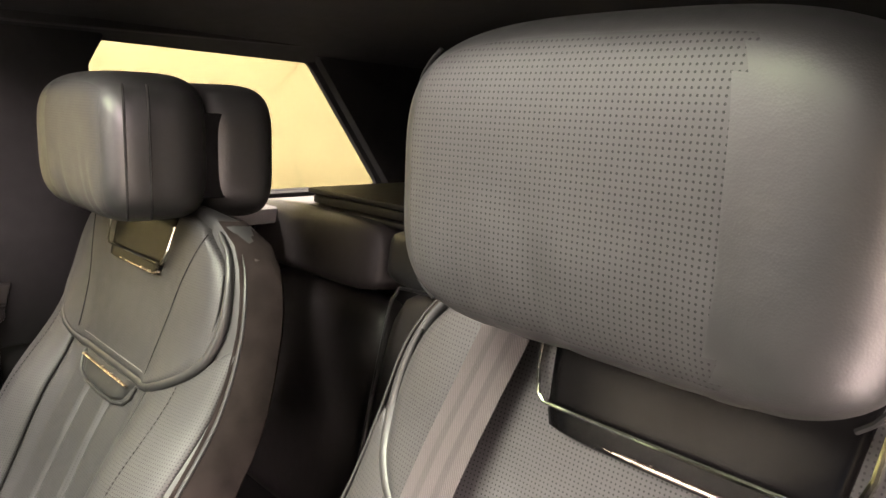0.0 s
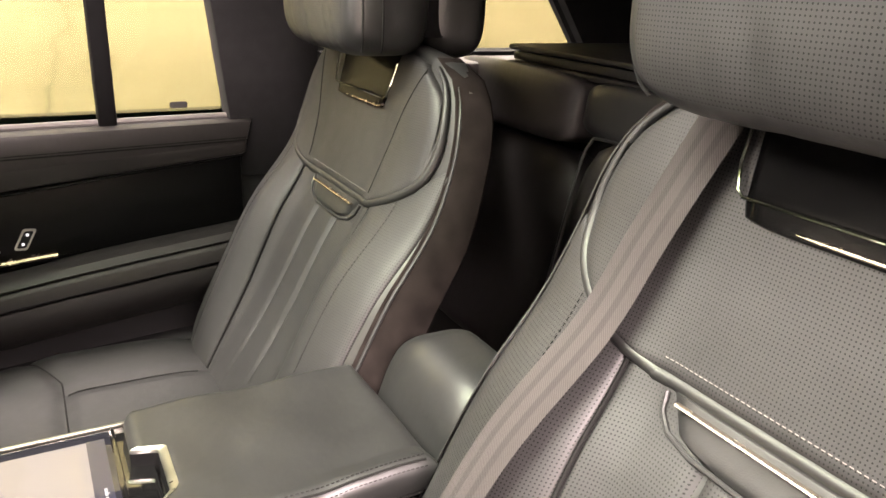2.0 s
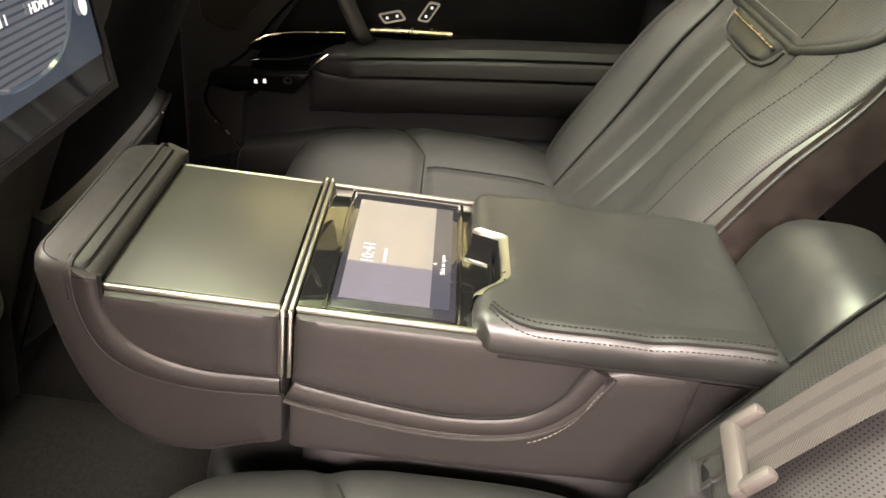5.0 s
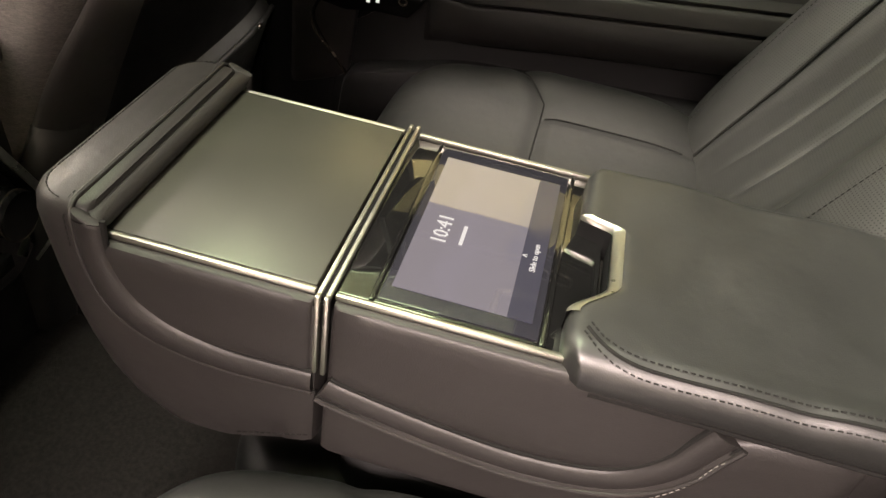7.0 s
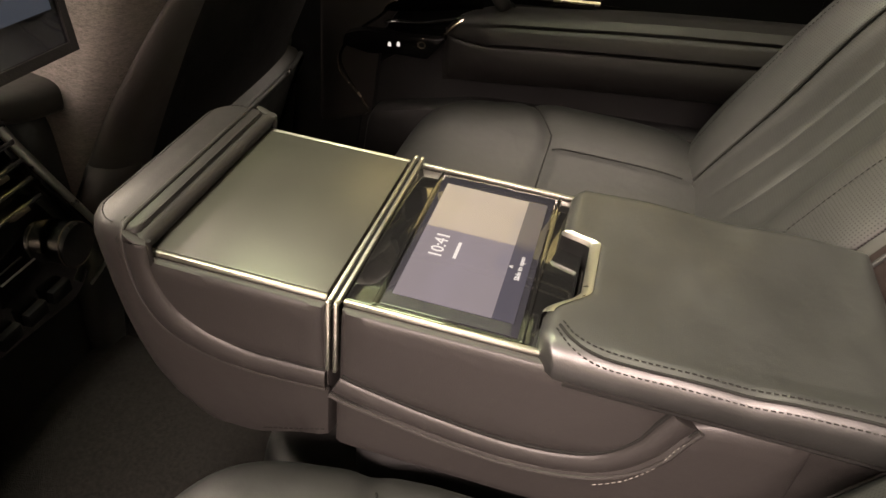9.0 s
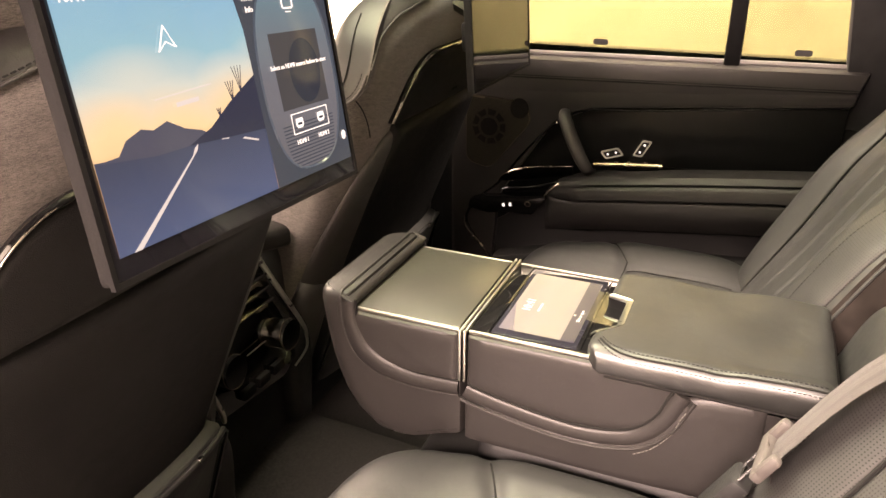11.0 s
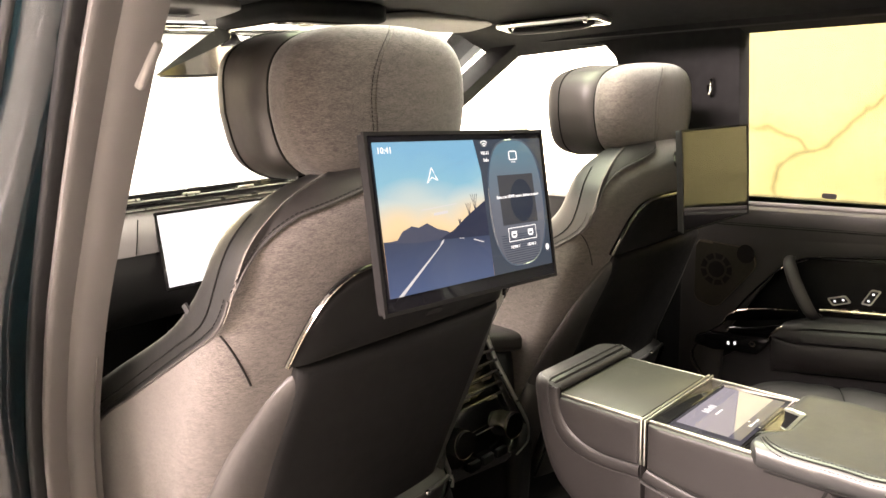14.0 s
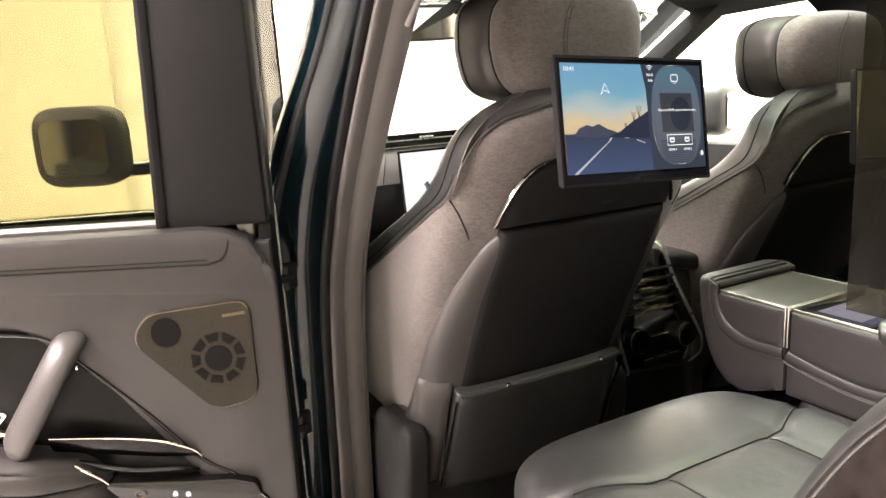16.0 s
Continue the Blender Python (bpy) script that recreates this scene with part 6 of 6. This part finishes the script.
# ---- rear seat screens ----
def screen(name, label, xs, y, zc, lean, roll, on_air):
    s = thing(name, label, "screen", "rear seat screens", at=(xs, y, zc))
    m = pose(xs, y, zc, lean, roll, 0)
    W2, H2 = 0.147, 0.093

    def P(a, b, c):
        return m @ Vector((a, -c, b))
    part("housing", slab(rounded([(-W2, -H2), (W2, -H2), (W2, H2), (-W2, H2)], 0.004, 3), 0.010, lambda a, b, c: P(a, b, -0.012 + c), 0.002), M["soft_panel"], s)
    part("rim", ring_wall([(-W2 + 0.003, -H2 + 0.003), (W2 - 0.003, -H2 + 0.003), (W2 - 0.003, H2 - 0.003), (-W2 + 0.003, H2 - 0.003)], [(-W2 - 0.001, -H2 - 0.001), (W2 + 0.001, -H2 - 0.001), (W2 + 0.001, H2 + 0.001), (-W2 - 0.001, H2 + 0.001)], 0.004, lambda a, b, c: P(a, b, -0.004 + c)), M["soft_panel"], s, smooth=False)
    gl = part("glass", slab([(-W2 + 0.003, -H2 + 0.003), (W2 - 0.003, -H2 + 0.003), (W2 - 0.003, H2 - 0.003), (-W2 + 0.003, H2 - 0.003)], 0.002, lambda a, b, c: P(a, b, -0.003 + c), 0), M["screen_off"], s, smooth=False)
    part("bracket", box(0.10, 0.05, 0.05, P(0, -0.02, -0.035), 0.008, turn=m.to_3x3()), M["plastic"], s)
    part("bracket_arm", tube([P(0, 0.0, -0.03), P(0, 0.03, -0.08), P(0, 0.05, -0.12)], 0.014, 8), M["gloss"], s)
    if not on_air:
        return s
    L, R, T, Bm = -0.139, 0.139, 0.083, -0.076

    def poly(nm, pts, mat, lift, uv=False):
        bm = bmesh.new()
        ul = uv_of(bm)
        f = bm.faces.new([bm.verts.new(P(a, b, lift)) for a, b in pts])
        for loop, (a, b) in zip(f.loops, pts):
            loop[ul].uv = ((a - L) / (R - L), (b - Bm) / (T - Bm))
        return part(nm, bm, mat, gl, smooth=False)

    sky = glow_ramp("sunset_picture", [(0.0, (0.03, 0.045, 0.10)), (0.38, (0.60, 0.38, 0.19)), (0.50, (0.72, 0.56, 0.34)), (0.68, (0.46, 0.55, 0.54)), (0.84, (0.19, 0.42, 0.55)), (1.0, (0.16, 0.38, 0.56))], 0.85, 0.16)
    mount = glow("mountain_picture", (0.055, 0.065, 0.105), 0.8)
    ground = glow_ramp("ground_picture", [(0.0, (0.05, 0.08, 0.17)), (0.40, (0.028, 0.04, 0.075))], 0.9)
    hill = glow("hill_picture", (0.018, 0.025, 0.055), 0.8)
    grey = glow_ramp("panel_picture", [(0.0, (0.10, 0.11, 0.14)), (0.55, (0.13, 0.15, 0.19)), (1.0, (0.10, 0.20, 0.27))], 0.75, 0.1)
    dark = glow("dark_panel_picture", (0.035, 0.05, 0.075), 0.8)
    ringm = glow("ring_picture", (0.05, 0.075, 0.11), 0.9)
    cardm = glow("card_picture", (0.045, 0.05, 0.06), 0.8)
    disc = glow("disc_picture", (0.018, 0.026, 0.045), 0.8)
    line = glow("line_picture", (0.60, 0.60, 0.62), 0.8)
    S = 0.025
    poly("sky", [(L, Bm), (R, Bm), (R, T), (L, T)], sky, 0.0)
    poly("ground", [(L, Bm), (S, Bm), (S, -0.022), (-0.045, -0.024), (L, -0.018)], ground, 0.0004)
    poly("mountain", [(L, -0.019), (-0.12, -0.018), (-0.112, -0.010), (-0.098, -0.0055), (-0.088, -0.008), (-0.075, -0.0045), (-0.06, -0.012), (-0.045, -0.016), (-0.03, -0.024), (-0.09, -0.024)], mount, 0.0006)
    poly("hill", [(-0.06, -0.024), (-0.035, -0.016), (-0.01, -0.002), (S, 0.014), (S, -0.028), (-0.02, -0.026)], hill, 0.0008)
    for nm, a in (("road_line", [(-0.128, -0.076), (-0.121, -0.076), (-0.054, -0.028), (-0.052, -0.024), (-0.056, -0.026), (-0.060, -0.031)]), ("road_line", [(-0.005, -0.030), (0.012, -0.035), (0.013, -0.034), (-0.003, -0.029)]), ("road_line", [(-0.028, -0.026), (-0.020, -0.027), (-0.020, -0.0262), (-0.028, -0.0255)])):
        poly(nm, a, line, 0.0010)
    poly("tint_panel", [(S, Bm), (R, Bm), (R, T), (S - 0.012, T), (S - 0.004, 0.045)], dark, 0.0010)
    shp = [(0.082 + 0.052 * math.copysign(abs(math.cos(q)) ** 0.7, math.cos(q)), 0.006 + 0.076 * math.copysign(abs(math.sin(q)) ** 0.85, math.sin(q))) for q in [2 * math.pi * k / 48 for k in range(48)]]
    poly("dial", [(a, b) for a, b in shp], grey, 0.0012)
    part("dial_ring", tube([P(a, b, 0.0012) for a, b in shp], 0.0011, 4, True), ringm, gl)
    for k in range(14):
        poly("dial_rib", [(0.045 + 0.012 * (k / 14) ** 2, -0.032 - 0.0028 * k), (0.120 - 0.012 * (k / 14) ** 2, -0.032 - 0.0028 * k), (0.120 - 0.012 * (k / 14) ** 2, -0.033 - 0.0028 * k), (0.045 + 0.012 * (k / 14) ** 2, -0.033 - 0.0028 * k)], dark, 0.0014)
    poly("card", [(0.050, -0.020), (0.118, -0.020), (0.116, 0.040), (0.048, 0.040)], cardm, 0.0016)
    poly("card_disc", [(0.090 + 0.022 * math.cos(k * math.pi / 16), 0.008 + 0.026 * math.sin(k * math.pi / 16)) for k in range(32)], disc, 0.0018)
    face = lambda a, b, c=0.0022: m @ pose(a, -c, b, 90, 0, 0)
    letters("prompt_text", "Select an HDMI source below to start", 0.0052, M["text"], gl, face(0.083, 0.014))
    letters("clock_text", "10:41", 0.0095, M["text"], gl, face(-0.125, 0.074))
    letters("corner_text", "Wi-Fi", 0.006, M["text"], gl, face(0.030, 0.067))
    letters("corner_text", "Info", 0.006, M["text"], gl, face(0.031, 0.059))
    for k, q in ((0.005, 0.5), (0.0078, 0.7), (0.0025, 0.3)):
        part("wifi_mark", tube([P(0.030 + k * math.sin(a), 0.0735 + k * math.cos(a), 0.0022) for a in [-0.8 + 1.6 * j / 8 for j in range(9)]], 0.0005, 4), M["text"], gl)
    for txt, a in (("HDMI 1", 0.068), ("HDMI 2", 0.100)):
        letters("port_text", txt, 0.0052, M["text"], gl, face(a, -0.047))
        poly("port_mark", rounded([(a - 0.005, -0.028), (a + 0.005, -0.028), (a + 0.0055, -0.0335), (a + 0.0035, -0.036), (a - 0.0035, -0.036), (a - 0.0055, -0.0335)], 0.0008, 2), M["text"], 0.0020)
        poly("port_gap", [(a - 0.0035, -0.0315), (a + 0.0035, -0.0315), (a + 0.0030, -0.0335), (a - 0.0030, -0.0335)], dark, 0.0022)
    for pts, rr in (([(0.058, -0.040), (0.111, -0.040), (0.111, -0.024), (0.058, -0.024)], 0.0005), (rounded([(0.074, 0.058), (0.088, 0.058), (0.088, 0.068), (0.074, 0.068)], 0.002, 3), 0.0007)):
        part("outline_mark", tube([P(a, b, 0.0020) for a, b in pts], rr, 4, True), M["text"], gl)
    poly("outline_foot", [(0.077, 0.0555), (0.085, 0.0555), (0.085, 0.0547), (0.077, 0.0547)], M["text"], 0.0020)
    part("arrow_mark", tube([P(a, b, 0.0016) for a, b in ((-0.060, 0.054), (-0.052, 0.040), (-0.0605, 0.044), (-0.068, 0.038))], 0.0007, 4, True), M["text"], gl)
    poly("status_line", [(-0.082, 0.0095), (-0.027, 0.0125), (-0.027, 0.0132), (-0.082, 0.0102)], line, 0.0016)
    poly("status_bar", [(-0.064, 0.0025), (-0.042, 0.0035), (-0.042, 0.0065), (-0.064, 0.0055)], line, 0.0016)
    poly("settings_mark", [(0.131 + 0.0035 * math.cos(k * math.pi / 5), -0.054 + 0.0042 * math.sin(k * math.pi / 5)) for k in range(10)], M["text"], 0.0020)
    for a, h in ((-0.007, 0.016), (0.004, 0.020), (-0.024, 0.008)):
        b0 = -0.004 + (a + 0.007) * 0.5
        for q in (-0.5, -0.2, 0.1, 0.4):
            part("tree_picture", tube([P(a, b0, 0.0010), P(a + q * 0.3 * h, b0 + h * 0.55, 0.0010), P(a + q * 0.6 * h, b0 + h, 0.0010)], 0.0003, 3), hill, gl)
    return s


screen("seat_back_screen", "lit screen on an arm behind the front seat", -0.390, 0.068, 0.957, -9.5, 3.0, True)
screen("seat_back_screen", "turned off glossy screen behind the front seat", 0.402, 0.131, 0.915, -4, 1.0, False)


# ---- between the front seats: air vents and front armrest ----
def vents():
    v = thing("rear_vent_panel", "gloss black rear air vent panel with two knobs and metal frame", "air vents", at=(0, 0.42, 0.15))
    def P(a, b, c):
        return Vector((a, 0.395 + 0.15 * (b - 0.40) - c, b))
    o = rounded([(-0.112, 0.37), (0.064, 0.352), (0.118, 0.378), (0.118, 0.435), (0.078, 0.52), (0.042, 0.63), (-0.06, 0.64), (-0.135, 0.52), (-0.125, 0.44)], 0.016)
    part("body", slab(o, 0.10, lambda a, b, c: P(a, b, c - 0.105), 0.006), M["gloss"], v)
    part("lower_cover", box(0.24, 0.10, 0.26, (0.0, 0.47, 0.26), 0.04, 4), M["soft_panel"], v, "dark cover below the vents")
    tip = Euler((radians(-25), 0, 0)).to_matrix()
    for k in range(5):
        z = 0.590 - 0.022 * k
        part("slat", box(0.135 + 0.010 * k, 0.024, 0.006, P(-0.018 - 0.003 * k, z, 0.003), 0.002, turn=tip), M["gloss"], v)
        part("slat_edge", box(0.130 + 0.010 * k, 0.0015, 0.0015, P(-0.018 - 0.003 * k, z + 0.004, 0.014), 0.0004), M["gloss"], v)
    for a, b in ((-0.055, 0.568), (0.012, 0.546), (-0.058, 0.522), (0.020, 0.505)):
        part("slat_tab", box(0.024, 0.010, 0.005, P(a, b, 0.015), 0.001, turn=tip), M["bronze"], v)
    for a, b in ((0.074, 0.430), (-0.070, 0.442)):
        knob = part("knob", tube([P(a, b, -0.002), P(a, b, 0.015), P(a, b, 0.017)], 0.0265, 24), M["gloss"], v)
        part("knob_rim", tube([P(a + 0.0267 * math.cos(q), b + 0.0267 * math.sin(q), 0.013) for q in [2 * math.pi * k / 28 for k in range(28)]], 0.0009, 6, True), M["bronze"], knob)
    right = spline([P(0.028, 0.648, -0.010), P(0.036, 0.630, 0.004), P(0.052, 0.572, 0.008), P(0.080, 0.508, 0.010), P(0.117, 0.430, 0.010), P(0.122, 0.405, 0.010), P(0.118, 0.378, 0.006), P(0.085, 0.360, 0.0)], 8)
    left = spline([P(-0.075, 0.640, -0.006), P(-0.105, 0.580, 0.006), P(-0.134, 0.505, 0.010), P(-0.128, 0.450, 0.010), P(-0.112, 0.395, 0.008), P(-0.105, 0.370, 0.0)], 8)
    for edge in (right, left):
        part("metal_frame", tube(edge, lambda t: 0.0100 - 0.0070 * t, 8, flat=0.55), M["alu"], v, "bright metal vent frame")
    part("centre_line", box(0.05, 0.002, 0.0012, P(0.0, 0.442, 0.003), 0), M["alu"], v)
    for k in (-1, 0, 1):
        part("socket_cover", box(0.03, 0.010, 0.018, P(0.04 * k, 0.385, 0.0), 0.002), M["recess"], v)
    fa = thing("front_console", "dark front centre console with leather armrests", "car console", at=(0, 0.9, 0.15))
    part("armrest_pad", pillow(0.19, 0.14, 0.046, 4, 14, lambda q: Vector((q.x, q.y, q.z - 0.20 * q.x)) + Vector((0.130, 0.470, 0.588))), M["leather_grey"], fa)
    part("support", pillow(0.15, 0.12, 0.16, 4, 12, lambda q: q + Vector((0.135, 0.485, 0.505))), M["leather"], fa)
    part("armrest_pad", pillow(0.10, 0.20, 0.046, 4, 12, lambda q: q + Vector((-0.105, 0.530, 0.585))), M["leather"], fa)
    part("body", box(0.26, 0.95, 0.36, (0, 1.0, 0.33), 0.03, 3), M["plastic"], fa)
    return v


vents()


# ---- dashboard ----
def dash():
    d = thing("dashboard", "dark dashboard with pale screen and slim vents", "dashboard", at=(0, 1.3, 0.5))
    prof = [(1.60, 0.60), (1.30, 0.55), (1.22, 0.62), (1.20, 0.74), (1.21, 0.842)]
    rows = [[(x, y, z) for y, z in prof] for x in (-0.74, -0.5, -0.25, 0, 0.25, 0.5, 0.74)]
    part("fascia", grid(rows), M["leather"], d)
    part("upper_fascia", grid([[(x, y, z) for y, z in ((1.196, 0.742), (1.190, 0.780), (1.193, 0.825), (1.202, 0.842))] for x in [-0.72 + 0.16 * k for k in range(10)]]), M["trim"], d, "pale grey padded fascia band")
    for x in (-0.30, 0.16):
        part("fascia_seam", tube([(x, 1.1955, 0.745), (x + 0.004, 1.189, 0.78), (x + 0.012, 1.192, 0.826)], 0.0012, 6), M["stitch"], d)
    top = [(1.200, 0.884), (1.215, 0.902), (1.35, 0.925), (1.70, 0.86)]
    part("top_pad", grid([[(x, y, z) for y, z in top] for x in (-0.74, 0, 0.74)]), M["trim"], d, "pale grey dashboard top")
    part("vent_band", box(1.46, 0.02, 0.042, (0, 1.207, 0.863), 0.004), M["gloss"], d)
    for z in (0.847, 0.866):
        part("vent_strip", box(1.44, 0.004, 0.003, (0, 1.193, z), 0.001), M["alu"], d)
    for k in range(9):
        part("vent_tab", box(0.045, 0.004, 0.005, (-0.60 + 0.15 * k, 1.192, 0.872), 0.001), M["alu"], d)
    scr = part("centre_screen", box(0.36, 0.012, 0.19, (-0.070, 1.185, 0.742), 0.006, turn=Euler((radians(-8), 0, 0)).to_matrix()), M["gloss"], d)
    part("display", box(0.345, 0.002, 0.172, (-0.070, 1.178, 0.744), 0, turn=Euler((radians(-8), 0, 0)).to_matrix()), glow("pale_display", (0.85, 0.88, 0.92), 1.0), scr, "bright white display", smooth=False)
    sel = part("selector", pillow(0.075, 0.05, 0.12, 4, 10, lambda v: Vector((v.x - 0.215, v.y + 0.98 + 0.5 * v.z, v.z + 0.63))), M["alu"], d, "pale metal selector lever")
    wheel = thing("steering_wheel", "dark leather steering wheel", "steering wheel", at=(0.40, 1.05, 0.72))
    mw = pose(0.40, 1.05, 0.74, 65, 0, 0)
    part("rim", tube([mw @ Vector((0.18 * math.cos(q), 0.18 * math.sin(q), 0)) for q in [2 * math.pi * k / 40 for k in range(40)]], 0.016, 10, True), M["leather"], wheel)
    part("hub", pillow(0.16, 0.12, 0.05, 4, 10, lambda v: mw @ v), M["plastic"], wheel)
    for an in (0, 180, 270):
        q = radians(an)
        part("spoke", tube([mw @ Vector((0.05 * math.cos(q), 0.05 * math.sin(q), 0)), mw @ Vector((0.17 * math.cos(q), 0.17 * math.sin(q), 0))], 0.016, 8, flat=0.5), M["gloss"], wheel)


dash()


# ---- overhead ----
def overhead():
    mir = thing("rear_view_mirror", "black rear view mirror on the windscreen", "mirror", at=(-0.02, 1.22, 1.17))
    part("housing", pillow(0.23, 0.05, 0.075, 4, 12, lambda v: pose(-0.135, 1.14, 1.180, 5, 0, -38) @ v), M["plastic"], mir)
    part("mirror_glass", slab(rounded([(-0.10, -0.03), (0.10, -0.03), (0.10, 0.03), (-0.10, 0.03)], 0.012), 0.002, lambda a, b, c: pose(-0.135, 1.14, 1.180, 5, 0, -38) @ Vector((a, -0.0245 - c, b)), 0), M["chrome"], mir)
    part("stalk", tube([(-0.125, 1.16, 1.19), (-0.06, 1.14, 1.27)], 0.014, 8), M["plastic"], mir)
    ohc = thing("overhead_console", "grey overhead console with reading lights and bright frame", "overhead console", at=(0, 0.9, 1.27))
    part("body", pillow(0.30, 0.34, 0.05, 5, 12, lambda v: v + Vector((0.0, 0.92, 1.262))), M["headlining"], ohc)
    part("frame", tube([(0.0 + 0.13 * a, 0.90 + 0.12 * b, 1.236) for a, b in rounded([(-1, -1), (1, -1), (1, 1), (-1, 1)], 0.3, 4)], 0.004, 6, True), M["chrome"], ohc)
    part("tray", box(0.24, 0.20, 0.006, (0, 0.90, 1.238), 0.004), M["gloss"], ohc)
    for a in (-0.06, 0.06):
        part("key", box(0.04, 0.03, 0.008, (a, 0.82, 1.235), 0.003), M["alu"], ohc)
    for x0 in (0.39, -0.39):
        vz = thing("sun_visor", "grey cloth sun visor folded to the roof", "sun visor", "sun visors", at=(x0, 0.95, 1.25))
        part("flap", pillow(0.40, 0.16, 0.022, 5, 12, lambda v: pose(x0, 0.88, 1.262, -5, 0, 0) @ v), M["trim"], vz)
        part("vanity_light", tube([(x0 + 0.02, 0.76, 1.284), (x0 + 0.02, 0.76, 1.276)], 0.022, 16), M["trim"], vz)
        if x0 < 0:
            part("warning_label", box(0.10, 0.05, 0.001, (x0 + 0.06, 0.86, 1.247), 0), M["tag"], vz, "white printed label")
    for x, y in ((0.56, 0.64), (0.60, -0.25)):
        g = thing("grab_handle", "dark folded roof grab handle in a bright frame", "grab handle", at=(x, y, 1.24))
        part("frame", tube([(x + 0.042 * b, y + 0.150 * a, 1.246 + 0.006 * -b) for a, b in rounded([(-1, -0.8), (1, -0.8), (1, 0.8), (-1, 0.8)], 0.25, 4)], 0.0065, 6, True), M["alu"], g)
        part("recess", box(0.064, 0.28, 0.008, (x, y, 1.252), 0.003), M["rubber"], g)
        part("grip", tube(spline([(x, y - 0.12, 1.246), (x - 0.01, y - 0.10, 1.236), (x - 0.012, y, 1.234), (x - 0.01, y + 0.10, 1.236), (x, y + 0.12, 1.246)], 5), 0.009, 8), M["plastic"], g)
        for sg in (-1, 1):
            part("end_cap", box(0.03, 0.014, 0.014, (x - 0.002, y + sg * 0.108, 1.243), 0.004), M["chrome"], g)


overhead()


# ---- outside mirrors ----
def outside_mirror(sgn):
    o = thing("door_mirror", "black door mirror seen through the window", "door mirror", "door mirrors", at=(sgn * 0.98, 1.10, 0.88))
    m = pose(-1.075, 1.13, 0.925, 0, 0, -27) if sgn < 0 else pose(1.020, 1.13, 0.878, 0, 0, 27)
    part("housing", pillow(0.200, 0.10, 0.182, 4.2, 16, lambda v: m @ v), M["rubber"], o)
    part("mirror_glass", slab(rounded([(-0.072, -0.062), (0.072, -0.062), (0.072, 0.062), (-0.072, 0.062)], 0.030), 0.003, lambda a, b, c: m @ Vector((a, -0.0495 - c, b)), 0), M["chrome"], o)
    part("arm", box(0.20, 0.05, 0.035, (sgn * 0.92, 1.15, 0.862), 0.012), M["gloss"], o)


outside_mirror(-1)
outside_mirror(1)
